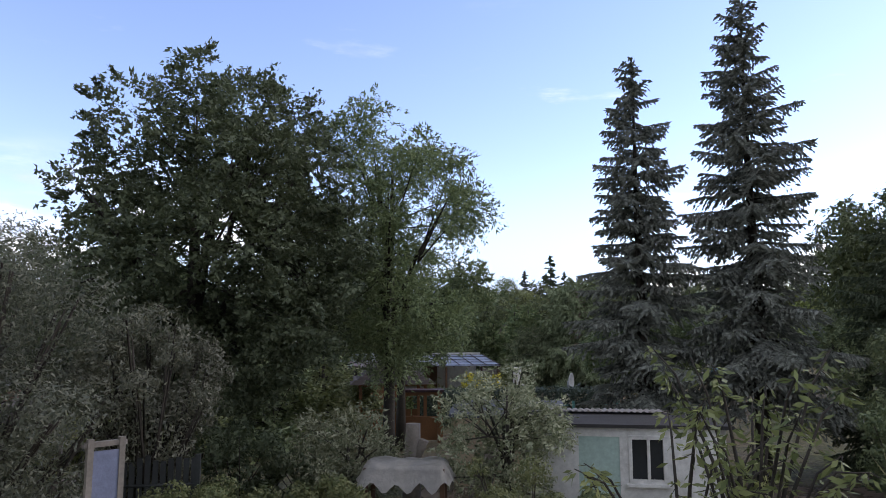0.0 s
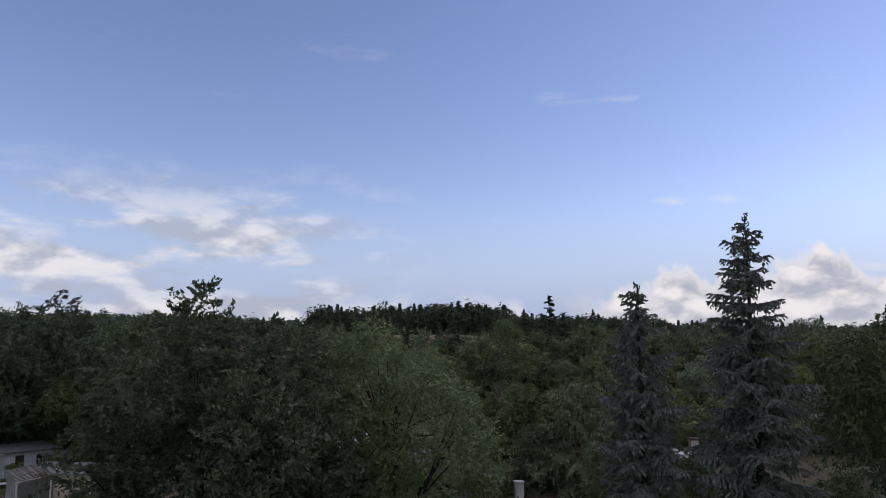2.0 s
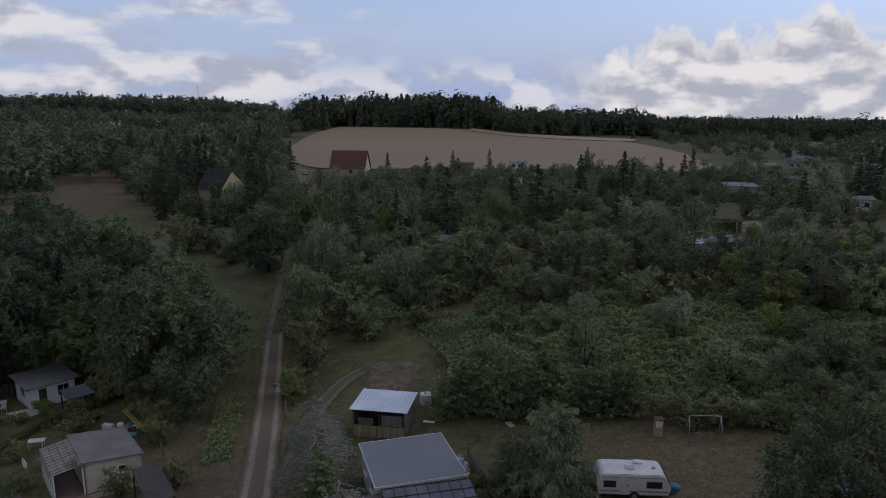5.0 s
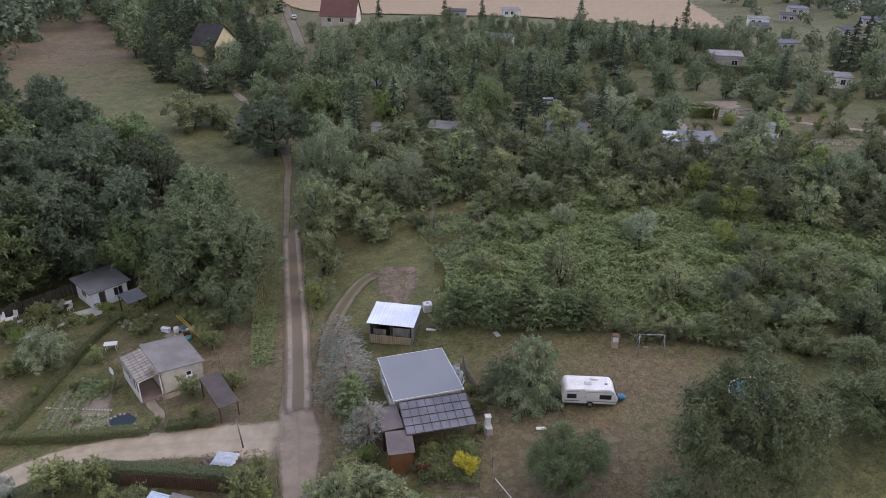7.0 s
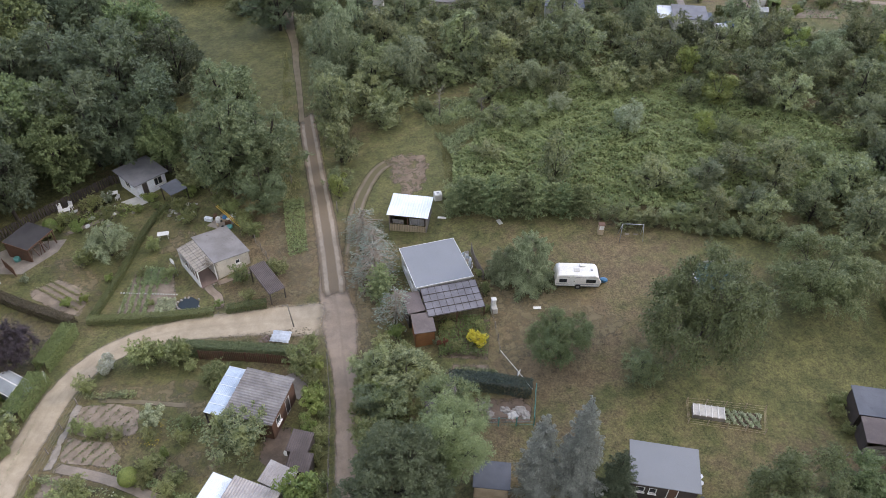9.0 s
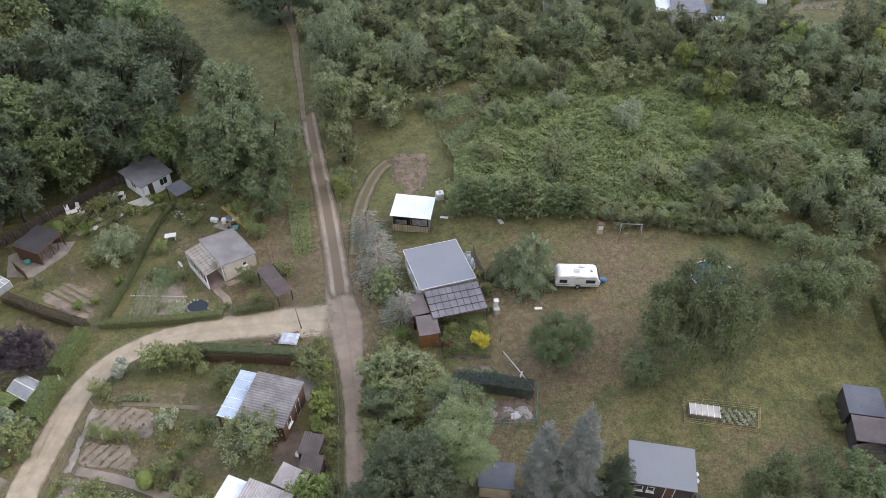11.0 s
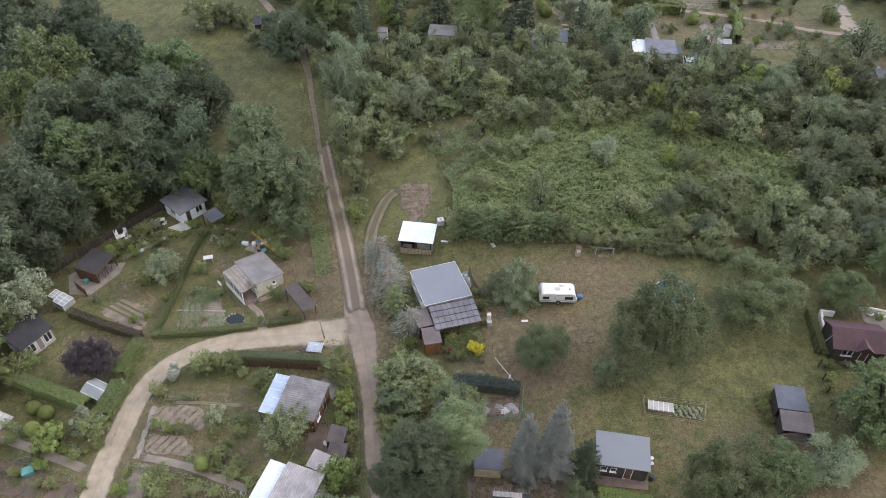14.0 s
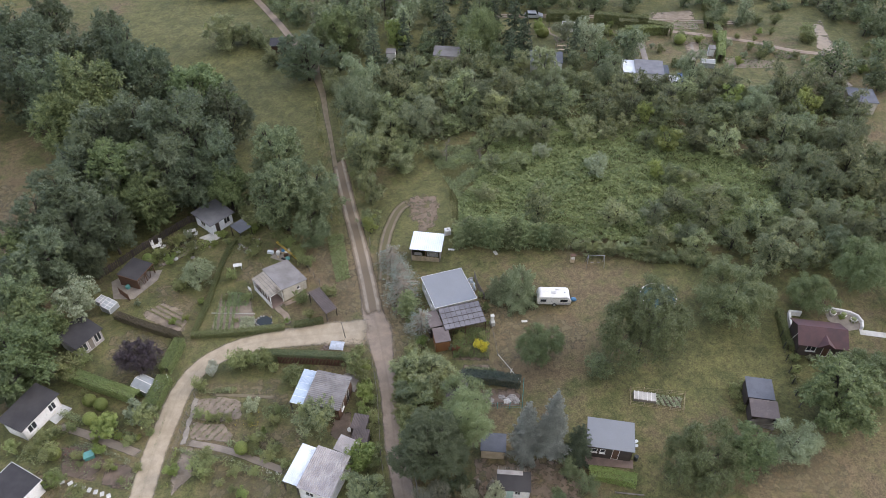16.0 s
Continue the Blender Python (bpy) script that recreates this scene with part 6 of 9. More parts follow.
cabin("garden_hut", "outlying grey hut with a white framed window", "hut", 71.3, 159, -14, 7.0, 5.0, 3.2, 2.9, "corr_pale", "corrugated", 0.2, holes=[("F", 4.6, 6.0, 0.9, 2.0)])
cabin("farm_house", "outlying house with steep dark red gable roof and cream walls", "house", -25.5, 227, -8, 11.0, 8.0, 3.0, 3.0, "cream", "brick_red_tile", 0.4, "gable", 8.0, holes=[("F", 2.0, 3.2, 0.9, 2.2), ("F", 6.0, 7.2, 0.9, 2.2)])
cabin("farm_house", "outlying yellow house with steep dark roof", "house", -55.5, 187, 62, 9.0, 8.0, 3.0, 3.0, "yellow", "felt_dark", 0.4, "gabley", 7.5, holes=[("F", 2.0, 3.2, 0.9, 2.2), ("F", 4.8, 6.0, 0.9, 2.2)])
cabin("farm_house", "white house on the edge of the hill wood", "house", -58, 474, 0, 12, 9, 3.5, 3.5, "white", "red_tile", 0.4, "gable", 7.0)
FAR_HUTS = [(105, 217, 6, 4), (118, 224, 5, 4), (128, 238, 6, 5), (153, 251, 7, 5), (100, 205, 5, 4), (140, 215, 6, 4), (160, 228, 6, 4), (122, 196, 5, 4), (95, 178, 5, 4), (148, 190, 6, 4),
            (12, 236, 6, 4), (22, 190, 6, 4), (88, 140, 5, 4), (110, 158, 5, 4), (175, 260, 6, 4), (190, 240, 6, 4), (60, 184, 6, 4), (-8, 138, 5, 4), (30, 238, 6, 4)]
hut_rnd = random.Random(4)
for i, (hx, hy, hw, hd) in enumerate(FAR_HUTS):
    cabin("garden_hut", ("small white outlying hut with grey roof", "small outlying hut with dark roof", "small cream outlying hut with felt roof")[i % 3], "hut", hx, hy, hut_rnd.uniform(-25, 10), hw, hd, 2.6, 2.3,
          ("white", "corr_pale", "cream")[i % 3], ("felt_old", "felt_dark", "felt_blue")[i % 3], 0.2, holes=[("F", 0.8, 1.9, 0.8, 1.9), ("F", 2.8, 3.8, 0.8, 1.9)], group="outlying garden huts")


# ------------------------------------------------------------------ trees that stand close to the start
OAK_CAP = ((-4.2, -3.0, -1.8, -0.4, 0.7, 2.0, 3.0, 3.9), (7.0, 8.0, 9.8, 11.1, 10.7, 11.2, 10.1, 8.6))
stand(broadleaf("oak_tree", "large dark oak with a dense lobed crown", "tree", 10.9, 9.2, 0.8, 140000, 0.10, "oak", 21, count=130, slim=0.72, limb=0.7, sides=8, lobe=(0.14, 0.26), hollow=0.35, clump=46, tri=True, spray=.62, mess=.9, cap=OAK_CAP, deep=.6), -5.6, 17.0)
stand(broadleaf("ash_tree", "light green ash with feathery airy crown", "tree", 10.5, 5.8, 1.6, 60000, 0.11, "ash", 33, count=60, slim=0.42, limb=0.7, sides=7, lobe=(0.15, 0.28), hollow=0.2, clump=34, tri=True, spray=.7, mess=.8, hang=.25), -1.3, 20.0)
stand(broadleaf("ash_tree", "bright green young ash beside the oak", "tree", 7.0, 6.2, 2.3, 26000, 0.13, "ash", 35, count=40, slim=0.45, lobe=(0.2, 0.34), hollow=0.4, tri=True, spray=.7, clump=34, mess=.8), -1.2, 24.0)
stand(needle_tree("tall blue-grey spruce with layered branches", 12.7, 4.9, 31, 9, "spruce", 41, 0.17, 0.70, .12, .14), 8.1, 18.3)
stand(needle_tree("dark green spruce close beside the tall one", 6.4, 3.8, 18, 8, "pine", 45, 0.04, 0.6, .1), 11.3, 17.8)
stand(needle_tree("slender blue-grey spruce behind the white hut", 10.9, 4.1, 28, 9, "spruce", 43, 0.12, 0.64, .12, .14), 5.2, 18.4)
for tx, ty, tr in ((-5.3, 17, 4.5), (-1.0, 20, 3), (-1.2, 24, 3), (8.1, 18.3, 2.6), (5.2, 18.4, 2.4)):
    TAKEN.append((tx, ty, tr))

# ------------------------------------------------------------------ planted and wild trees, place by place: x, y, crown width
WOOD_EDGE = [(-53.9, 100.0, 13.2), (-44.3, 94.6, 13.7), (-38.5, 88.5, 10.9), (-44.0, 79.2, 15.5), (-52.6, 82.9, 14.0), (-58.5, 79.3, 12.9), (-39.0, 74.3, 12.0), (-45.5, 71.0, 12.9), (-52.6, 71.1, 13.1), (-59.7, 72.9, 11.5),
             (-41.9, 69.3, 9.7), (-35.7, 69.3, 8.6), (-47.9, 65.3, 10.6), (-54.4, 63.7, 11.7), (-61.1, 65.9, 11.1), (-62.3, 59.4, 10.8), (-51.9, 59.5, 9.4), (-56.3, 57.4, 9.5), (-64.6, 56.8, 7.8), (-58.3, 52.0, 10.2), (-54.6, 54.1, 7.3), (-61.5, 48.9, 8.3)]
WOOD_DEEP = [(-78.0, 98.1, 13.9), (-70.5, 94.7, 14.5), (-63.3, 92.1, 16.3), (-61.5, 108.0, 14.0), (-68.1, 120.4, 11.0), (-72.5, 109.6, 13.2), (-79.0, 110.6, 14.8), (-87.4, 121.5, 13.0), (-66.5, 87.0, 12.7), (-92, 108, 13), (-88, 96, 13), (-98, 128, 13), (-84, 132, 12), (-104, 116, 13)]
for x, y, w in WOOD_EDGE + WOOD_DEEP:
    K["linden" if (int(x * 7) + int(y)) % 9 == 0 else "forest"].put(x, y, w * 0.94, 1.12, "trees of the wood")
    TAKEN.append((x, y, w * .4))
for x, y, w in [(-27.9, 74.0, 9.8), (-21.7, 63.6, 10.3), (-25.8, 62.3, 9.9), (-21.6, 57.8, 6.6), (-29.6, 70.2, 7.7), (-25.5, 68.5, 8)]:
    K["maple"].put(x, y, w, None, "maples by the track")
    TAKEN.append((x, y, w * .45))
K["grey"].put(-52.9, 45.6, 7.6, 1.0), K["linden"].put(-57.0, 40.9, 9.5, 0.9), K["linden"].put(-56.4, 35.0, 11.0, 0.9), K["shrub"].put(-51.8, 35.0, 4.2), K["maple"].put(-58, 30.9, 6.0), K["maple"].put(-60.5, 45.5, 8.2)
stand(broadleaf("plum_tree", "round purple-leaved plum tree", "tree", 5.4, 5.6, 0.3, 26000, 0.14, "purple", 58, count=60, lobe=(0.20, 0.34), clump=20, spray=.5, tri=True, hollow=0.5), -42.4, 35.4)
K["willow"].put(-38.0, 51.6, 5.6, 0.8, "", "pale green fruit tree in the hut garden"), K["shrub"].put(-40.5, 50.2, 3.0)
K["apple"].put(22.8, 32.2, 12.2, 1.25, "", "tall spreading old fruit tree on the lawn"), TAKEN.append((23, 32, 5.3))
ORCHARD = [(9.4, 32.7, 6.3), (48.0, 38.2, 6.5), (56.3, 41.9, 9.2), (24.4, 14.6, 9.4), (48.7, 24.2, 8.1)]
K["linden"].put(43.4, 21.4, 10.4, 0.85), K["apple"].put(36.8, 37.7, 11.4, 0.85, "", "broad dark green cherry tree on the lawn")
TAKEN.append((36.8, 37.7, 5))
TAKEN.append((43.4, 21.4, 4.5))
for x, y, w in ORCHARD:
    K["apple"].put(x, y, w, 1.1, "fruit trees on the lawn")
    TAKEN.append((x, y, w * .45))
K["linden"].put(30.3, 15.6, 7.0, 0.8, "", "yellow-green young tree on the lawn"), K["willow"].put(36.4, 16.6, 6.4, 0.75, "", "pale green fruit tree behind the shed"), K["small"].put(16.4, 29.0, 3.6, 1.0, "", "young grey-green fruit tree on the lawn"), TAKEN.append((37, 15.6, 3.5))
K["wide"].put(5.7, 43.8, 4.6, 1.05), K["wide"].put(8.3, 42.4, 6.2, 1.3), TAKEN.append((7.2, 42, 3.6))
K["shrub"].put(-7.0, 40.2, 1.8)
K["ragged"].put(-9.4, 51.6, 5.2, 1.0), K["ragged"].put(-8.0, 48.0, 5.4, 1.0), K["ragged"].put(-7.9, 44.2, 6.4, 1.0), K["ragged"].put(-5.6, 38.6, 5.0, 1.0)
K["thuja"].put(-7.2, 42.0, 3.8, 0.85)
for x, y, w in [(-4.9, 29.9, 5.7), (-6.1, 27.2, 4.2), (-7.7, 31.7, 4.4)]:
    K["small"].put(x, y, w, 0.8)
K["small"].put(-18.8, 24.6, 5.8, .8, "", "round light green fruit tree before the hut"), K["willow"].put(-7.9, 27.7, 3.6, .8), K["lime"].put(-13.6, 18.8, 4.0, 0.8), K["small"].put(-12.9, 14.4, 5.2, .8)
for x, y, w in [(-14.8, 32.8, 3.3), (-31.9, 19.4, 3.5), (-39.9, 26.9, 4.2), (-29.6, 34.7, 3.6), (-26.5, 35.1, 3.1), (-22.1, 32.1, 3.2), (-6.9, 34.2, 2.8), (-5.0, 33.2, 2.6), (-3.4, 31.6, 3.0), (-8.0, 24.5, 3.0), (-8.3, 21.5, 2.6)]:
    K["shrub"].put(x, y, w)
for x, y, w in [(-13.1, 28.4, 2.9), (-13.5, 26.2, 2.1), (-43.9, 25.4, 3.8), (-35.3, 19.6, 2.2), (-7.0, 29.6, 2.2)]:
    K["shrub_lime"].put(x, y, w)
for x, y in [(-47.6, 30.3), (-46.0, 29.6), (-46.7, 27.5), (-49.4, 22.8), (-27.6, 22.0), (-47, 57.2)]:
    K["ball"].put(x, y, 1.65, 1.0)

# boundary hedge north of the lawn
row("thuja", [(1.2, 55.4), (4, 55.0), (9, 54.4), (14, 53.4), (16.2, 52.4)], 3.7, 1.5, jitter=0.6, group="conifers of the boundary hedge")
row("bush", [(19, 52), (24, 50.5), (29, 49.3), (34, 48), (39, 46.5)], 3.3, 1.7, "bushy green shrub of the boundary hedge", 0.6, 0.9, "bushes of the boundary hedge")
row("bush", [(1.6, 57.8), (6, 57.2), (13, 56)], 3.2, 2.4, "bushy green shrub of the boundary hedge", 0.6, 0.8, "bushes of the boundary hedge")

# the thicket: larger trees first
def at(kind, items, tall=None):
    for x, y, w in items:
        K[kind].put(x, y, w, tall)
        TAKEN.append((x, y, w * .42))


at("bush", [(-12.6, 67.9, 5.2)], 1.35)
at("bush", [(-12.9, 62.3, 3.8), (-7.2, 75.1, 5.9), (-1.3, 77.2, 3.5), (7.1, 79.1, 4.5), (12.2, 72.4, 4.4), (7.8, 72.0, 4.8), (24.9, 79.1, 6.4), (29.4, 78.8, 5.0), (6.2, 65.1, 4.1), (4.0, 58.9, 3.4), (7.2, 56.6, 3.3), (40.0, 65.4, 3.6), (46.3, 60.2, 3.8), (33.0, 80.5, 4.6)], 0.9)
at("small", [(-13.9, 74.2, 7.0)], 1.3)
at("small", [(-8.9, 89.6, 6.4), (10.1, 85.5, 6.2), (4.8, 90.5, 7.5), (16.8, 87.0, 6.4), (25.5, 56.4, 5.1), (40.7, 57.6, 6.0), (47.6, 71.8, 6.3), (46.7, 53.4, 6.2), (41.5, 49.9, 5.3), (30.5, 50.9, 4.2), (46.9, 48.6, 5.2), (35.8, 49.2, 4.5), (36.8, 66.0, 3.8)], 0.95)
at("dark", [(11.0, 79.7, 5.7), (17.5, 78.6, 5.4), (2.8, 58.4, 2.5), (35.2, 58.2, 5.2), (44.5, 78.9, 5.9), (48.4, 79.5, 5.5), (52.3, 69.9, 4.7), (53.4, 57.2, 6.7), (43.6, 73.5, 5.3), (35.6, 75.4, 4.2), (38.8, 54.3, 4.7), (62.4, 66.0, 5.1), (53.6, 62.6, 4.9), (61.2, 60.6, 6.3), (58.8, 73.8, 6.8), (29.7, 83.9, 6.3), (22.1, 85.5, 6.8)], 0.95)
at("willow", [(14.1, 80.8, 5.0), (35.3, 52.3, 4.2), (50.9, 51.0, 5.7), (61.2, 69.2, 4.2), (31.3, 56.4, 4.7), (57.3, 69.1, 4.7), (63.8, 76.0, 5.9), (60.0, 84.7, 5.7), (67.9, 74.5, 5.5)], 0.9)
at("forest", [(-25.6, 108.4, 12.0)], 0.9)
at("linden", [(-19.4, 117.0, 9.5)], 1.15)
at("bush", [(-20.4, 103.6, 5.6), (-23.4, 121.0, 6.0)], 1.1)
at("bush", [(-45.2, 125.6, 9.5), (-40.6, 126.5, 6.5), (-37.6, 124.3, 6), (-33.6, 116.5, 5.5)], 0.95)
at("willow", [(-14.0, 88.9, 8.6), (-14.2, 98.9, 7.9), (-17.4, 95.4, 6.2), (-15.2, 81.6, 6.0)], 1.25)
at("willow", [(7.0, 92.4, 7.0), (-3.3, 85.2, 8.8)], 0.9)
at("lime", [(38.6, 73.4, 5.3), (34.4, 66.6, 3.2), (54.0, 85.4, 4.7), (36.8, 81.6, 3.7), (67.0, 82.5, 5.4), (-7.3, 115.1, 6.2), (-12.6, 59.8, 3.0)])
stand(broadleaf("weeping_willow", "light green weeping willow with hanging twigs", "tree", 9.5, 9.4, 0.6, 30000, 0.34, "linden", 88, count=40, slim=0.2, lobe=(0.18, 0.32), hollow=0.5, clump=34, tri=True, spray=1.9, hang=1.1), 10.4, 113.2)
TAKEN.append((10.4, 113.2, 4.5))
at("grey", [(29.1, 115.3, 6.0), (24.8, 67.6, 5.0), (32.2, 109.7, 7.5), (16.8, 73.6, 3.4)])
at("fir", [(17.7, 114.1, 6.6), (14.0, 118.4, 5.6), (99.0, 155.3, 6), (95.0, 152.4, 5), (103.6, 158.2, 6), (71.6, 132.0, 4.5), (63.7, 174.0, 4.6), (57.8, 173.9, 4.2), (32.2, 148.6, 5.8), (41.8, 149.6, 6), (43.0, 146.9, 4.8), (15.5, 104.1, 4.4), (2.9, 117.1, 6.5), (-5.5, 114.1, 5.0), (-11.8, 107.1, 6.1), (19.2, 109.8, 4.9), (-62, 190, 7), (-46, 182, 7), (-42, 176, 6), (-68, 200, 7), (-70, 185, 7), (8, 238, 3.4), (-14, 236, 3.2), (20, 232, 3.8), (52, 230, 4), (84, 222, 4)], 1.0)
for x, y, w in [(13.5, 58.4, 4.7)]:
    K["dark"].put(x, y, w, 1.5), TAKEN.append((x, y, 1.6))


def dead_tree(x, y, h, seed):
    rnd = random.Random(seed)
    root = thing("dead_tree", "bare grey dead tree in the thicket", "tree", x, y)
    bm = bmesh.new()
    top = (rnd.uniform(-.3, .3), rnd.uniform(-.3, .3), h)
    tube(bm, [(0, 0, -.2), (top[0] * .4, top[1] * .4, h * .45), top], [0.12, 0.08, 0.02], 6)
    for i in range(16):
        f = rnd.uniform(.3, .95)
        a, L = rnd.uniform(0, 6.28), h * rnd.uniform(.12, .3)
        p = Vector((top[0] * f, top[1] * f, h * f))
        q = p + Vector((math.cos(a) * L, math.sin(a) * L, L * rnd.uniform(.2, .9)))
        tube(bm, [p, (p + q) / 2 + Vector((0, 0, .1)), q], [.035, .025, .008], 4)
        for _ in range(3):
            s = q + Vector((rnd.uniform(-.4, .4), rnd.uniform(-.4, .4), rnd.uniform(0, .5)))
            tube(bm, [(p + q) / 2, s], [.012, .005], 3)
    part("trunk", bm, M["dead"], root)


dead_tree(0.6, 75.4, 4.6, 3), dead_tree(7.7, 72.0, 3.2, 5), dead_tree(6.4, 74.5, 3.0, 8)

# chance trees of the thicket and the far gardens
THICKET = [(-15, 79), (-17, 100), (-6, 106), (30, 99), (60, 92), (78, 88), (70, 54), (58, 43), (44, 45), (42, 47.5), (51, 56), (55, 66), (44, 74), (37, 82.5), (21, 84), (10, 82), (4, 84), (-6, 78)]
fill = random.Random(77)


def sow(poly, tries, choose, keep=0.72, limit=400):
    xs, ys = [p[0] for p in poly], [p[1] for p in poly]
    n = 0
    for _ in range(tries):
        x, y = fill.uniform(min(xs), max(xs)), fill.uniform(min(ys), max(ys))
        if not inside(x, y, poly):
            continue
        kind, w = choose(x, y)
        w = (w * 0.72 if kind == "fir" else w) * (0.6 if y > 186 and x > -30 else 1.0)
        if n < limit and kind and free(x, y, w * keep * .5):
            K[kind].put(x, y, w)
            TAKEN.append((x, y, w * .40))
            n += 1
    return n


for ax, ay in [(-31.3, 181), (-33.2, 190), (-35.4, 202), (-38.9, 217), (-42, 232), (-45, 246)]:
    TAKEN.append((ax, ay, 4.4))
for ax, ay in [(-21, 92), (-24.5, 112), (-27, 126), (-27, 140), (-29, 160), (-30, 174), (-34, 195), (-38, 213), (-43, 235), (-18.5, 80), (-47, 159), (-41, 149), (-34, 133)]:
    TAKEN.append((ax, ay, 2.2))
sow(THICKET, 2600, lambda x, y: (fill.choice(("dark", "dark", "dark", "dark", "small", "bush", "willow", "dark") if x > 32 else ("bush", "bush", "small", "dark", "small", "dark", "willow", "lime" if fill.random() < .12 else "dark")), fill.uniform(4.2, 7.2)), 0.54)
# trees between the drive and the track
sow([(-29.5, 128), (-39, 150), (-50, 170), (-57, 184), (-46, 214), (-35, 192), (-31.5, 172), (-29.8, 150)], 500, lambda x, y: (fill.choice(("far_tree", "far_tree", "fir", "far_willow", "far_tree", "far_bush")), fill.uniform(4.6, 8.0)), 0.5, 60)
sow([(-58, 172), (-49, 160), (-44, 152), (-49, 148), (-56, 158), (-62, 168)], 200, lambda x, y: (fill.choice(("far_tree", "fir", "far_tree")), fill.uniform(5.0, 8.0)), 0.5, 20)
# open gardens stay free
for gx, gy, gr in [(50, 105, 7), (62, 102, 6), (70, 100, 5), (82, 104, 6), (30, 122, 4), (46, 112, 5), (56, 118, 6), (68, 114, 5), (84, 118, 5), (44, 140, 5), (64, 140, 6), (60, 152, 4), (90, 150, 5), (76, 125, 4), (24, 126, 3), (92, 165, 6), (112, 150, 6), (54, 107, 5), (76, 115, 5), (75, 109, 3), (87, 111, 5), (63, 103, 4), (28, 114, 4), (56, 121, 6), (39, 111, 2.5), (39, 124.6, 3.2), (44, 123, 3.4), (48.6, 121.4, 3.4), (42.5, 117.8, 3), (46, 116, 3.4), (51, 115, 3.4), (24, 118, 4.5), (30, 118, 4), (17, 121, 3.5), (37, 114, 3)]:
    TAKEN.append((gx, gy, gr))
sow([(-24, 104), (-30, 160), (-38, 205), (-20, 212), (10, 222), (58, 208), (90, 194), (118, 165), (100, 100), (84, 88), (60, 94), (28, 100), (-6, 107)], 1700,
    lambda x, y: (fill.choice(("far_bush", "far_tree", "far_tree", "far_tree", "far_bush", "far_willow", "fir" if fill.random() < .08 else "far_tree")), fill.uniform(4.2, 8.0)), 0.66)
sow([(-64, 166), (-100, 300), (-62, 290), (-50, 262), (-42, 215), (-34, 160), (-40, 135), (-50, 140), (-58, 158)], 260, lambda x, y: (fill.choice(("far_tree", "fir", "fir", "far_tree")), fill.uniform(6, 9.5)), 0.8)
sow([(-101, 224), (-78, 182), (-63, 160), (-54, 165), (-60, 215), (-90, 262), (-113, 256)], 400, lambda x, y: (fill.choice(("far_tree", "fir", "far_tree", "far_tree")), fill.uniform(7, 10.5)), 0.6, 70)
sow([(58, 43), (68, 42), (62, 30), (58, 32)], 60, lambda x, y: (fill.choice(("apple", "bush", "small")), fill.uniform(4, 7)), 0.9)

sow([(-20, 106), (-26, 160), (-34, 212), (10, 224), (58, 210), (92, 196), (118, 170), (100, 100), (60, 96), (28, 102)], 900, lambda x, y: ("far_bush", fill.uniform(2.4, 4.8)), 0.35, 120)
sow([(34, 100), (38, 124), (64, 122), (92, 112), (92, 92), (60, 98)], 400, lambda x, y: (fill.choice(("shrub", "shrub_lime", "shrub", "shrub_grey")), fill.uniform(1.4, 2.8)), 0.2, 80)

# brambles, tall grass
BRAMBLE = [(1.8, 65), (1.2, 57), (29.7, 51.8), (40, 51.8), (54, 55), (57, 63), (48, 74), (38, 82), (21, 84), (10, 81), (7.0, 76), (5.4, 70)]
scatter("bramble_thicket", "low green brambles that cover the waste ground", "brambles", BRAMBLE, 150000, 0.27, "bramble", 3, (0.0, 0.45), 0.72, mound=0.75)
scatter("undergrowth", "rank green undergrowth beneath the thicket trees", "undergrowth", THICKET, 36000, 0.5, "bush", 4, (0.0, 0.8), 0.6, patchy=0.5)
scatter("tall_grass", "tall dry yellow grass beside the clearing", "grass", [(-1.5, 79), (7.4, 80), (6.2, 69.5), (3, 61), (0.6, 58), (0.4, 69.7)], 7000, 0.42, "grass", 5, (0.0, 0.25), 0.12, 0.35, patchy=0.5)
scatter("rank_weeds", "rank green weeds between clearing and brambles", "weeds", [(-2.5, 79), (8.5, 81), (6.6, 69), (2.6, 63), (0.4, 69.7)], 9000, 0.26, "bush", 9, (0.0, 0.5), 0.5, patchy=0.35)
scatter("tall_grass", "rough grass along the farm track", "grass", [(-20, 60), (-14, 58), (-18.5, 100), (-24, 100)], 5000, 0.40, "grass", 6, (0.0, 0.25), 0.12, 1.0, avoid=lambda x, y: abs(x - (-15.3 - (y - 57.9) * .155)) < 1.6, patchy=0.4)
scatter("verge_weeds", "bright green weeds along the track", "weeds", [(-19.6, 60), (-17.0, 60), (-15.6, 50), (-17.6, 49)], 2600, 0.24, "bramble", 7, (0.0, 0.6), 0.5)

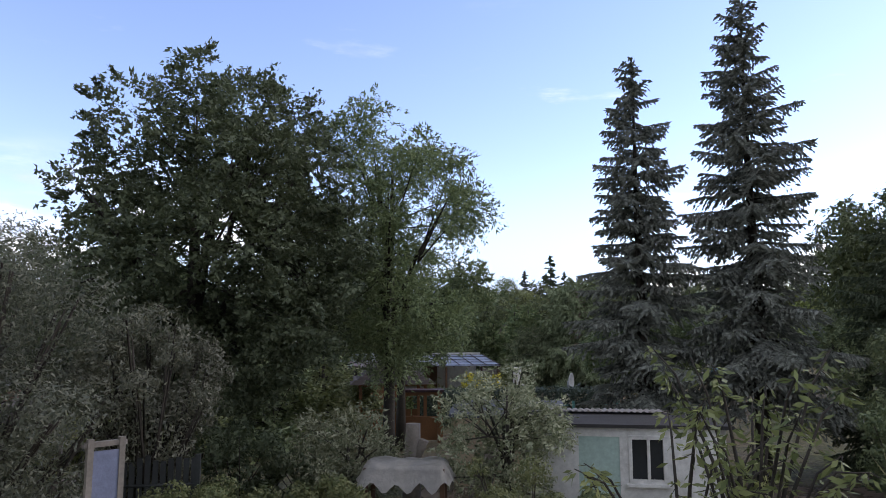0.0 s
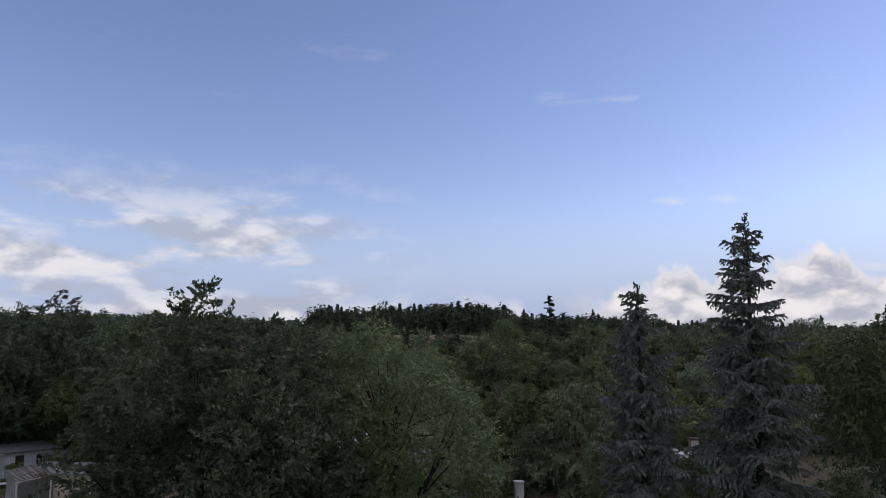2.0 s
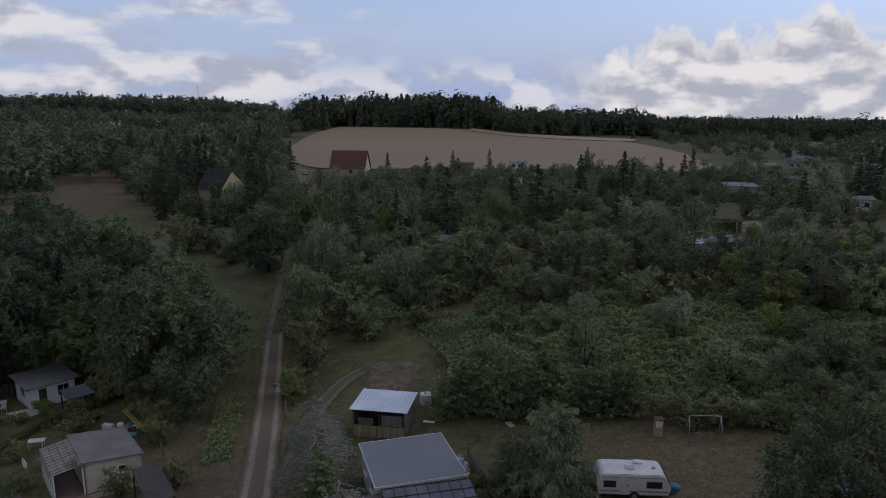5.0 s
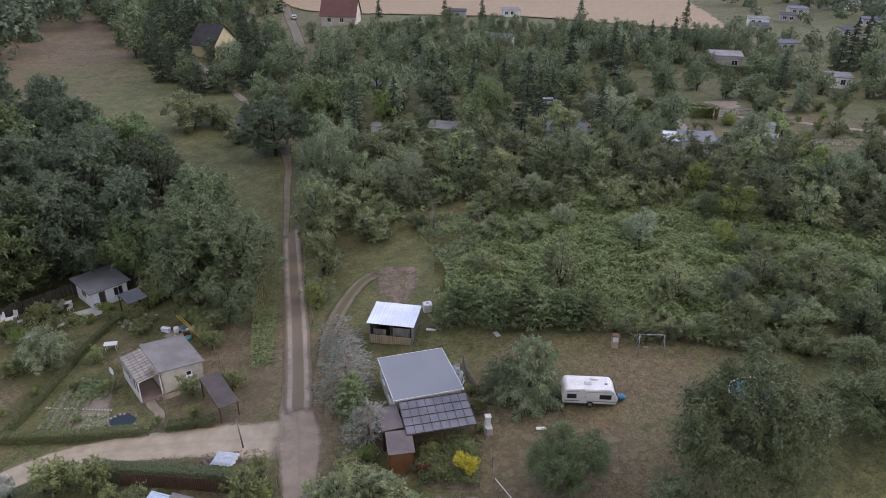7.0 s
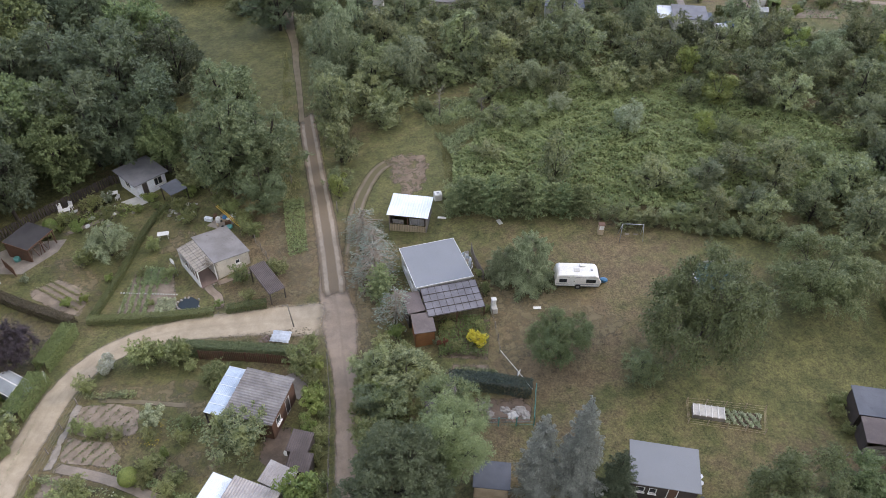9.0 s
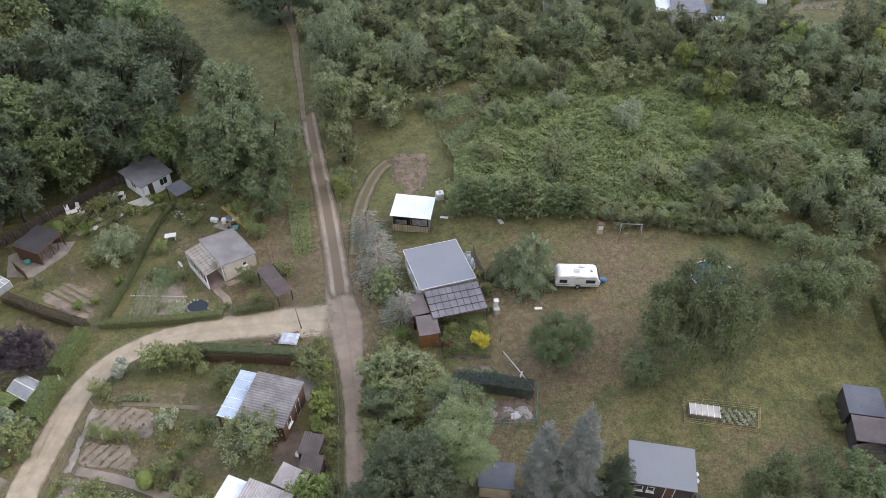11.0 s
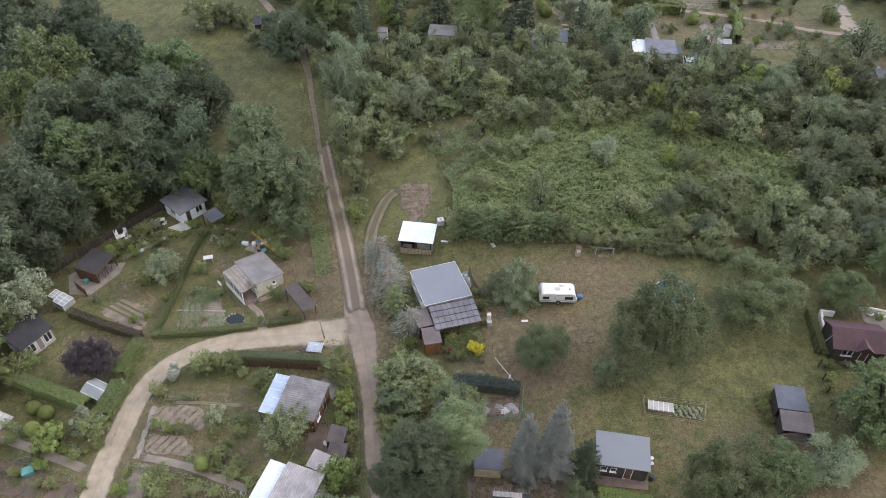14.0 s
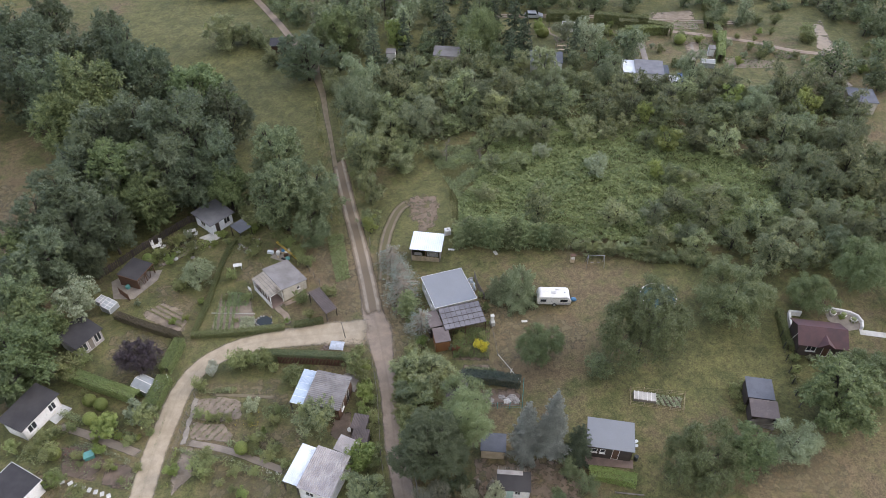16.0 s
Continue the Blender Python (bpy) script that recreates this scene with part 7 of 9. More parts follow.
# far woods, far away and uncountable
def far_wood(name, label, n, spot, size, leaves, mat, seed, slender=0.0):
    rng = np.random.default_rng(seed)
    V, F, o = [], [], 0
    for _ in range(n):
        x, y = spot(rng)
        if x is None:
            continue
        h = rng.uniform(*size)
        con = rng.random() < slender
        m = leaves
        d = unit(rng.normal(size=(m, 3)))
        if con:
            f = rng.uniform(0, 1, m)
            g = rng.uniform(0, 6.283, m)
            r = 0.2 * h * (1 - f) + 0.1
            P = np.stack([np.cos(g) * r, np.sin(g) * r, f * h], 1)
            N = unit(np.stack([np.cos(g), np.sin(g), np.full(m, .6)], 1) + rng.normal(size=(m, 3)) * .3)
        else:
            lump = rng.normal(0, 0.18, (7, 3)) * h
            P = lump[rng.integers(0, 7, m)] * np.array((1, 1, .8)) + d * h * rng.uniform(0.18, 0.30, (m, 1)) + np.array((0, 0, 0.58 * h))
            N = unit(d + rng.normal(size=(m, 3)) * .4 + np.array((0, 0, .3)))
        P = P + np.array((x, y, ter(x, y) - 0.2))
        v, f4 = leaf_quads(rng, P, N, h * 0.18 * math.sqrt(110 / leaves), 0.8, None, True)
        V.append(v), F.append(f4 + o)
        o += len(v)
    return tagged(new(name, np_mesh(name, np.concatenate(V), np.concatenate(F), M[mat])), label, "woodland", "", "stuff")


FIELD = [(-64, 285), (-44, 256), (-26, 241), (10, 238), (56, 232), (80, 212), (94, 204), (100, 238), (103, 272), (110, 368), (96, 376), (22, 422), (-56, 456), (-68, 380)]


def spot_ring(y0, y1, x0, x1):
    def f(rng):
        y = rng.uniform(y0, y1)
        x = rng.uniform(x0, x1)
        return (None, None) if inside(x, y, FIELD) or (-262 < x < -112 and 440 < y < 550) else (x, y)
    return f


far_wood("hill_woodland", "mixed wood on the hilltop above the field", 380, spot_ring(420, 500, -75, 40), (11, 20), 420, "pine", 11, 0.45)
far_wood("hill_woodland", "dark conifers along the outlying edge of the field", 300, spot_ring(400, 455, 36, 130), (8, 15), 380, "pine", 12, 0.4)
far_wood("hill_woodland", "low mixed wood east of the field", 260, spot_ring(372, 450, 120, 280), (7, 12), 320, "pine", 18, 0.3)
far_wood("woodland", "broadleaved woods on the outlying western slope", 600, spot_ring(200, 520, -420, -70), (8, 13), 360, "wood", 13, 0.12)
far_wood("woodland", "wooded outlying gardens east of the field", 700, spot_ring(215, 460, 108, 460), (4, 7), 240, "wood", 14, 0.2)
far_wood("woodland", "wooded slopes west of the gardens", 300, spot_ring(20, 240, -260, -104), (10, 15), 420, "wood", 15, 0.1)
far_wood("woodland", "trees beyond the eastern gardens", 420, spot_ring(10, 215, 128, 400), (6, 10), 110, "wood", 16, 0.15)
far_wood("woodland", "blue-green woods on the horizon", 1000, spot_ring(520, 1000, -800, 900), (4, 8), 70, "wood", 17, 0.2)
far_wood("woodland", "broadleaved wood along the western ridge", 420, spot_ring(585, 720, -560, -150), (10, 16), 200, "wood", 20, 0.15)
far_wood("woodland", "broken tree line on the eastern horizon", 420, spot_ring(560, 760, 90, 760), (6, 11), 110, "wood", 24, 0.2)
far_wood("woodland", "dark wood beyond the brown meadow", 170, spot_ring(196, 290, -185, -118), (10, 15), 620, "wood", 19, 0.1)


# ------------------------------------------------------------------ the garden round the start
stand(broadleaf("willow_bush", "tall olive-green overgrown bush with bare twigs", "bush", 5.9, 5.6, 0.0, 60000, 0.072, "olive", 61, count=60, stems=3, slim=0.42, lobe=(0.15, 0.3), hollow=0.35, clump=12, tri=True), -6.8, 10.9)
stand(broadleaf("willow_bush", "olive-green willow bush beside the gate", "bush", 4.6, 3.2, 0.0, 28000, 0.078, "olive", 62, count=44, stems=3, slim=0.42, lobe=(0.15, 0.3), hollow=0.35, clump=12, tri=True), -4.9, 12.9)
stand(broadleaf("apple_tree", "low apple tree with pale leaf undersides", "tree", 2.75, 2.5, 0.6, 10000, 0.07, "apple_pale", 63, count=30, lobe=(0.16, 0.3), hollow=0.35, clump=26, slim=0.5, tri=True, spray=.4, mess=.8), -1.5, 13.4)
stand(broadleaf("apple_tree", "bushy apple tree with a leaning trunk", "tree", 3.5, 2.5, 0.5, 15000, 0.07, "apple_pale", 64, count=34, lobe=(0.16, 0.3), hollow=0.35, clump=26, slim=0.5, tri=True, spray=.4, mess=.8), 1.3, 12.9)


def cherry(x, y, h, shoots, seed, label):
    """Slender shoots with long drooping leaves along them."""
    rng, rnd = np.random.default_rng(seed), random.Random(seed)
    root = thing("cherry_tree", label, "tree", x, y)
    bm, P, A = bmesh.new(), [], []
    tube(bm, [(0, 0, -.2), (.03, 0, h * .22)], [.06, .05], 7)
    for i in range(shoots):
        g, out, top = rnd.uniform(0, 6.28), rnd.uniform(.25, 1.15), h * rnd.uniform(.62, 1.02)
        p0, p3 = Vector((.03, 0, h * rnd.uniform(.1, .3))), Vector((math.cos(g) * out, math.sin(g) * out, top))
        p1, p2 = p0.lerp(p3, .35) + Vector((0, 0, .15 * h)), p0.lerp(p3, .72) + Vector((0, 0, .12 * h))
        tube(bm, [p0, p1, p2, p3], [.028, .02, .013, .005], 5)
        for j in range(rnd.randint(34, 56)):
            f = rnd.uniform(.3, 1.0) ** .8
            q = p0 * (1 - f) ** 3 + p1 * (3 * f * (1 - f) ** 2) + p2 * (3 * f * f * (1 - f)) + p3 * f ** 3
            w = rnd.uniform(0, 6.28)
            d = Vector((math.cos(w), math.sin(w), rnd.uniform(-1.3, .1))).normalized()
            L = rnd.uniform(.05, .22)
            P.append(q + d * (L * .5 + .05)), A.append(d)
            if j % 5 == 0:
                tube(bm, [q, q + d * .16], [.006, .003], 3)
    part("trunk", bm, M["bark"], root)
    P, A = np.array([tuple(p) for p in P]), np.array([tuple(d) for d in A])
    N = unit(np.cross(A, rng.normal(size=P.shape)) + np.array((0, 0, .6)))
    V, F = leaf_quads(rng, P, N, 0.13, 0.38, A)
    ob = new("crown", np_mesh("crown", V, F, M["cherry"]))
    ob.parent = root


cherry(3.2, 7.7, 3.75, 15, 65, "young cherry tree with long drooping leaves")
cherry(2.6, 8.0, 3.5, 8, 66, "slim cherry shoots with drooping leaves")
stand(broadleaf("garden_shrub", "dense green shrub beside the hut", "shrub", 2.3, 1.8, 0.0, 14000, 0.05, "hedge", 67, count=24, stems=3, slim=0.45, lobe=(0.18, 0.32), hollow=0.4, clump=9, tri=True), 1.25, 10.8)
for sx, sy, sw, sd in ((-4.0, 11.4, 1.7, 68), (-3.1, 11.3, 1.6, 69), (-2.2, 11.2, 1.6, 70), (-1.4, 11.2, 1.4, 75)):
    stand(broadleaf("currant_bush", "light green currant bush in a row", "shrub", 1.85, sw, 0.0, 8000, 0.055, "hedge", sd, count=24, stems=3, slim=0.6, lobe=(0.18, 0.32), hollow=0.4, clump=9, tri=True), sx, sy)
for sx, sy, sw, sh, sd in ((2.7, 12.0, 1.2, 1.4, 71), (9.9, 15.4, 3.0, 3.6, 72), (11.6, 13.6, 3.2, 3.2, 73), (8.0, 12.2, 2.4, 2.8, 74)):
    stand(broadleaf("garden_shrub", "dark green shrub beside the spruces", "shrub", sh, sw, 0.0, 9000, 0.085, "maple", sd, count=26, stems=3, lobe=(0.18, 0.32), hollow=0.4, clump=9, tri=True), sx, sy)
scatter("reed_grass", "tall pale reed grass at the garden's edge", "grass", [(5.4, 7.6), (7.4, 7.6), (7.4, 9.4), (5.4, 9.4)], 500, 0.9, "grass", 21, (0.9, 2.0), 0.05, 1.0)


def stump(x, y, h, r, lean, seed):
    root = thing("tree_stump", "pale weathered stump of a pruned tree", "stump", x, y)
    bm = bmesh.new()
    tube(bm, [(0, 0, -.2), (lean * .4, 0, h * .5), (lean, 0, h)], [r * 1.2, r, r * .85], 10)
    tube(bm, [(lean * .6, 0, h * .6), (lean * .6 + .25, -.1, h * .85)], [r * .6, r * .45], 8)
    for v in bm.verts:
        v.co += Vector((noise.noise(v.co * 5 + Vector((seed, 0, 0))), noise.noise(v.co * 5 + Vector((0, seed, 0))), 0)) * r * .35
    part("trunk", bm, M["dead"], root)


stump(-0.45, 14.9, 2.1, 0.17, 0.05, 1), stump(0.75, 14.8, 1.7, 0.2, 0.5, 2)


def tarp_cover(name, label, x, y, rz, w, d, h, mat, seed, legs=True):
    """A sheet draped over a frame, with folds and a scalloped edge."""
    root = thing(name, label, "cover", x, y, rz)
    n, m = 24, 14
    bm = bmesh.new()
    grid = []
    for j in range(m + 1):
        line = []
        for i in range(n + 1):
            u, v = i / n * 2 - 1, j / m * 2 - 1
            e = max(abs(u), abs(v))
            z = h + 0.05 * noise.noise((u * 3 + seed, v * 3, 0))
            fall = max(0.0, (e - 0.82) / 0.18)
            z -= fall * (0.45 + 0.12 * math.sin(u * 13 + v * 9 + seed)) * min(h, 1.2) * 0.6
            line.append(bm.verts.new((u * w / 2 * (1 + .04 * math.sin(v * 11)), v * d / 2, z)))
        grid.append(line)
    for j in range(m):
        for i in range(n):
            bm.faces.new((grid[j][i], grid[j][i + 1], grid[j + 1][i + 1], grid[j + 1][i])).smooth = True
    bmesh.ops.solidify(bm, geom=bm.faces[:], thickness=0.012)
    part("sheet", bm, M[mat], root)
    if legs:
        for a in (-1, 1):
            for b in (-1, 1):
                blocks("leg", M["brown_wood"], root, [(a * w * .4, b * d * .36, -.2, 0.07, 0.07, h + .15)])
    return root


tarp_cover("covered_table", "garden table under a white draped sheet", -0.4, 12.2, -4, 1.5, 1.0, 1.85, "tarp_grey", 3)
tarp_cover("tarpaulin", "white tarpaulin over a low heap beside the lane", -17.0, 36.9, -10, 1.9, 1.5, 0.5, "tarp", 5, False)

scatter("leaf_litter", "brown leaves and clods along the lane", "litter", [(-24, 37.2), (-15.6, 36.6), (-13.4, 37.6), (-14.6, 38.2), (-23, 38.0)], 420, .15, "hedge_brown", 91, (0.05, .08), .7, patchy=.6)
gate = thing("garden_gate", "tall blue painted garden gate with a pale frame", "gate", -3.95, 9.4, 48)
for gx in (-.19, .19):
    blocks("post", M["grey_wood"], gate, [(gx, 0, -.3, .07, .07, 3.0)])
blocks("panel", M["blue_grey_paint"], gate, [(0, 0, .1, .32, .04, 2.45)]), blocks("rail", M["grey_wood"], gate, [(0, .04, 2.6, .52, .1, .06)])
fence("fence", "dark vertical iron bar fence along the road", [(-5.35, 12.1), (-3.8, 12.3)], 1.95, 0.12, "dark_metal")
for sx, sy, sw, sh, sd in ((-3.9, 14.6, 3.0, 2.3, 76), (-2.3, 15.4, 2.6, 2.1, 77)):
    stand(broadleaf("hazel_bush", "dark green hazel bush under the oak", "bush", sh, sw, 0.0, 7000, 0.09, "oak", sd, count=26, stems=3, lobe=(0.18, 0.32), hollow=0.4, clump=9, tri=True), sx, sy)
fence("fence", "weathered picket fence beside the road", [(-6.9, 12.9), (-7.2, 15.5), (-7.6, 19.5)], 1.2, 0.13, "grey_wood")


def gazebo(x, y, rz):
    root = thing("gazebo", "wooden garden gazebo with shingled hip roof", "gazebo", x, y, rz)
    bm = bmesh.new()
    for k in range(7):
        f0, f1 = k / 7, (k + 1) / 7
        a, b = 1.45 * (1 - f0) + .06, 1.45 * (1 - f1) + .12
        z0, z1 = 2.05 + 0.85 * f0, 2.05 + 0.85 * f1
        lo = [bm.verts.new((sx * a, sy * a, z0 - .03)) for sx, sy in ((-1, -1), (1, -1), (1, 1), (-1, 1))]
        hi = [bm.verts.new((sx * b, sy * b, z1)) for sx, sy in ((-1, -1), (1, -1), (1, 1), (-1, 1))]
        for i in range(4):
            bm.faces.new((lo[i], lo[(i + 1) % 4], hi[(i + 1) % 4], hi[i]))
        bm.faces.new(lo[::-1]), bm.faces.new(hi)
    part("roof", bm, M["corr_brown"], root)
    posts(root, [(-1.15, -1.15), (1.15, -1.15), (1.15, 1.15), (-1.15, 1.15)], 2.05, "orange_wood", 0.11)
    for sy in (-1.15, 1.15):
        blocks("beam", M["orange_wood"], root, [(0, sy, 1.93, 2.4, .1, .12)])
        for i in range(9):
            blocks("plank", M["orange_wood"], root, [(-1.0 + i * .25, sy, 0.05, .2, .03, .85)])
    TAKEN.append((x, y, 2))


gazebo(-1.75, 27.0, 8)
bench = thing("pergola", "brown wooden pergola with a small tiled top", "pergola", -0.55, 25.2, 4)
blocks("top", M["red_tile"], bench, [(0, 0, 1.75, 1.5, .7, .08)]), blocks("beam", M["orange_wood"], bench, [(0, 0, 1.62, 1.4, .12, .12)])
posts(bench, [(-.6, 0), (.6, 0)], 1.65, "orange_wood", .1)
blocks("panel", M["orange_wood"], bench, [(.1, .1, .1, 1.3, .04, .8)])


def dish(x, y, z, rz, r=0.4, label="white satellite dish on a short pole"):
    root = thing("satellite_dish", label, "dish", x, y, rz, ter(x, y))
    bm = bmesh.new()
    tube(bm, [(0, 0, -.1), (0, 0, z)], [.03, .03], 6)
    part("pole", bm, M["steel"], root)
    bm = bmesh.new()
    rings = []
    for k in range(5):
        f = k / 4
        rings.append([bm.verts.new((r * f * math.cos(a * math.pi / 8), -.12 - .25 * r * (1 - f * f) * -1 - .02, z + r * f * math.sin(a * math.pi / 8))) for a in range(16)])
    for a, b in zip(rings, rings[1:]):
        for i in range(16):
            bm.faces.new((a[i], a[(i + 1) % 16], b[(i + 1) % 16], b[i]))
    bmesh.ops.remove_doubles(bm, verts=bm.verts, dist=0.0005)
    bmesh.ops.solidify(bm, geom=bm.faces[:], thickness=.015)
    part("reflector", bm, M["white"], root)
    bm = bmesh.new()
    tube(bm, [(0, -.1, z - r), (0, -.5, z - .1)], [.012, .012], 5)
    part("arm", bm, M["steel"], root)


dish(5.3, 29.6, 1.6, 62, .34), dish(-29.7, 47.5, 2.2, -40, .4, "round white satellite dish beside the porch")
pillar = thing("stone_pillar", "white stone garden pillar with a grill top", "pillar", 4.2, 38.7, 8)
blocks("base", M["pale_paving"], pillar, [(0, 0, -.2, .6, .9, .9)], "", .03), blocks("shaft", M["white"], pillar, [(0, .2, .7, .42, .42, .8)], "", .03), blocks("cap", M["pale_paving"], pillar, [(0, .2, 1.5, .52, .52, .08)], "", .02)

# ------------------------------------------------------------------ garden ground: beds, paths, ponds
patch("vegetable_bed", [(-34.4, 49.0), (-34.9, 41.6), (-28.5, 41.4), (-29.2, 44.6), (-30.2, 48.3)], M["sandy"], "sandy vegetable plot with green rows")
def rows_only(ax, ay, gap, width):
    return lambda x, y: ((x * ax + y * ay) % gap) > width
scatter("vegetable_rows", "rows of leafy vegetables in the sandy plot", "vegetables", [(-34.3, 48.8), (-34.8, 41.8), (-31.6, 41.7), (-31.2, 48.4)], 2200, 0.2, "veg", 31, (0.02, 0.3), 0.6, avoid=rows_only(1, .06, .8, .42))
scatter("vegetable_rows", "grey-green vegetables beside the pond", "vegetables", [(-30.9, 43.9), (-30.9, 41.7), (-28.6, 41.7), (-29.0, 43.9)], 900, 0.2, "grey", 32, (0.02, 0.3), 0.6)
scatter("vegetable_rows", "green potato plants in the upper bed", "vegetables", [(-33.5, 49), (-33.4, 46.2), (-30.2, 46), (-30.4, 48.5)], 900, 0.2, "veg", 33, (0.02, 0.35), 0.6, patchy=.4)
patch("pond", [(-28.5, 43.7), (-27.4, 44.0), (-26.4, 43.2), (-26.4, 42.2), (-27.4, 41.8), (-28.7, 42.2)], M["water"], "small dark garden pond", "pond", 0.05)
edge = thing("stone_edging", "row of pale stones across the vegetable plot", "stones", -35.2, 45.2)
for i in range(22):
    sx, sy = -35.2 + i * .29, 45.2 - i * .035
    bm = bmesh.new()
    bmesh.ops.create_icosphere(bm, subdivisions=1, radius=.11, matrix=pose(sx + 35.2, sy - 45.2, ter(sx, sy) - edge.location.z + .04, 0, 0, i * 40) @ Matrix.Diagonal((1.2, .8, .7, 1)))
    part("stone", bm, M["pale_paving"], edge)
rim = thing("pond_edging", "ring of grey stones round the pond", "stones", -27.5, 42.9)
for i in (2, 5, 6, 7, 8, 9, 10, 11, 12, 14, 17):
    a = i / 18 * 6.283
    sx, sy = (1.22 + .08 * math.sin(i * 5)) * math.cos(a), (1.02 + .08 * math.cos(i * 3)) * math.sin(a)
    bm = bmesh.new()
    bmesh.ops.create_icosphere(bm, subdivisions=1, radius=.16, matrix=pose(sx, sy, .05, i * 31, 0, i * 50) @ Matrix.Diagonal((1.2, .8, .7, 1)))
    part("stone", bm, M["stone"], rim)
ribbon("path", [(-28.6, 50.4), (-26.6, 46.6), (-25.6, 44.9), (-24.5, 43.6), (-23.8, 40.9)], 1.1, M["track"], "worn earth path to the porch", "path", 0.03, 0.4)
ribbon("path", [(-26.2, 45.3), (-23.5, 46.6), (-20.6, 48.2)], 1.0, M["track"], "worn path along the hut", "path", 0.04, 0.4)
patch("sand_bed", [(-45.2, 46.0), (-42.6, 47.9), (-38.4, 45.4), (-38.6, 42.1), (-39.8, 41.9), (-44.5, 44.9)], M["sandy"], "dry sandy bed with weak seedlings")
scatter("seedlings", "sparse seedlings in the sandy bed", "vegetables", [(-45.2, 46.5), (-43.3, 47.9), (-38.2, 45.1), (-39.2, 42.4)], 1500, 0.15, "grass", 34, (0.0, 0.16), 0.5, avoid=rows_only(.55, .83, .7, .3))
patch("terrace", [(-51.5, 52.9), (-49.7, 54.7), (-44.5, 55.2), (-44.7, 52.8), (-47.2, 48.9), (-50.1, 49.1)], M["paving"], "worn paved terrace round the shelter", "terrace", 0.04)
patch("soil_bed", [(-49.1, 24.0), (-46.0, 24.4), (-43.5, 21.9), (-43.9, 19.2), (-48.1, 20.4)], M["bed"], "tilled brown bed with shrubs")
patch("soil_bed", [(-43.2, 21.6), (-40.7, 21.2), (-39.4, 20.0), (-39.6, 17.6), (-43.1, 18.7)], M["bed"], "bare tilled brown bed")
ribbon("path", [(-51.4, 27.6), (-46.8, 25.7), (-40.3, 22.8), (-38.8, 22.1)], 1.3, M["gravel"], "worn gravel garden path to the lane", "path", 0.05, 0.5)
patch("terrace", [(-53.3, 29.0), (-52.1, 30.9), (-49.7, 29.7), (-50.9, 27.4)], M["pale_paving"], "white paved terrace before the hut", "terrace", 0.06)
for i, (pts, n) in enumerate((([(-34.0, 30.1), (-30.5, 30.0), (-28.7, 29.0), (-28.4, 26.8), (-31.2, 26.3), (-35.0, 27.2)], 420), ([(-34.4, 26.6), (-30.3, 25.9), (-29.0, 24.2), (-29.5, 23.2), (-34.3, 24.4)], 420))):
    patch("soil_bed", pts, M["sandy"], "sandy bed with weedy rows", "bed", 0.05, 0.8, 0.15)
    scatter("vegetable_rows", "sparse weedy rows in the sandy bed", "vegetables", pts, n, 0.16, "hedge", 35 + i * 40, (0.0, 0.2), 0.6, avoid=rows_only(.8, -.55, .8, .3))
patch("gravel_strip", [(-34.2, 30.2), (-34.9, 30.3), (-35.1, 26.0), (-35.2, 23.4), (-34.5, 23.5), (-34.4, 26.5)], M["grit"], "pale gravel strip along the lane fence", "gravel", 0.06, 0.6, 0.12)
ribbon("path", [(-33.8, 30.7), (-29.0, 30.2), (-23.2, 29.2)], 0.6, M["brown_track"], "trodden path across the garden lawn", "path", 0.04, 0.5)
ribbon("path", [(-35.4, 24.0), (-29.5, 22.3), (-24.6, 20.0), (-21.4, 18.4)], 1.1, M["gravel"], "worn gravel path between the beds", "path", 0.05, 0.5)
patch("soil_bed", [(-35.3, 18.8), (-34.8, 22.7), (-33.5, 23.0), (-32.8, 19.4), (-34.8, 16.8)], M["sandy"], "pale sandy bed beside the lane")
patch("terrace", [(-16.0, 32.2), (-14.8, 32.8), (-13.6, 31.2), (-14.5, 29.3), (-15.5, 29.8)], M["paving"], "small concrete terrace behind the hut", "terrace", 0.05)
patch("soil_bed", [(-1.6, 32.8), (3.9, 31.8), (5.2, 28.9), (-0.8, 30.2)], M["bare"], "bare earth bed beside the netting", "bed", 0.05)
patch("soil_bed", [(-1.5, 38.2), (3.8, 37.9), (3.0, 32.5), (-1.7, 33.2)], M["bed"], "planted flower bed before the veranda", "bed", 0.03)
scatter("flower_bed", "dense green perennials before the veranda", "plants", [(-1.4, 38.0), (3.7, 37.7), (3.0, 32.8), (-1.6, 33.4)], 4200, 0.17, "hedge_lime", 36, (0.0, 0.7), 0.6, patchy=.5)
patch("terrace", [(12.5, 18.1), (17.9, 16.9), (17.6, 15.9), (12.2, 16.9)], M["brick_paving"], "reddish paving before the hut", "terrace", 0.05)
patch("soil_bed", [(-0.3, 18.6), (12.2, 17.8), (12.2, 14.6), (10.9, 11.5), (-1.5, 12.5)], M["bare"], "bare brown garden earth under the spruces", "bare ground", 0.025, 1.2, 0.3)
patch("terrace", [(50.2, 37.3), (52.4, 36.9), (54.2, 35.8), (54.0, 33.9), (51.6, 33.6), (50.0, 35.6)], M["paving"], "small paved terrace behind a low curved wall", "terrace", 0.06)


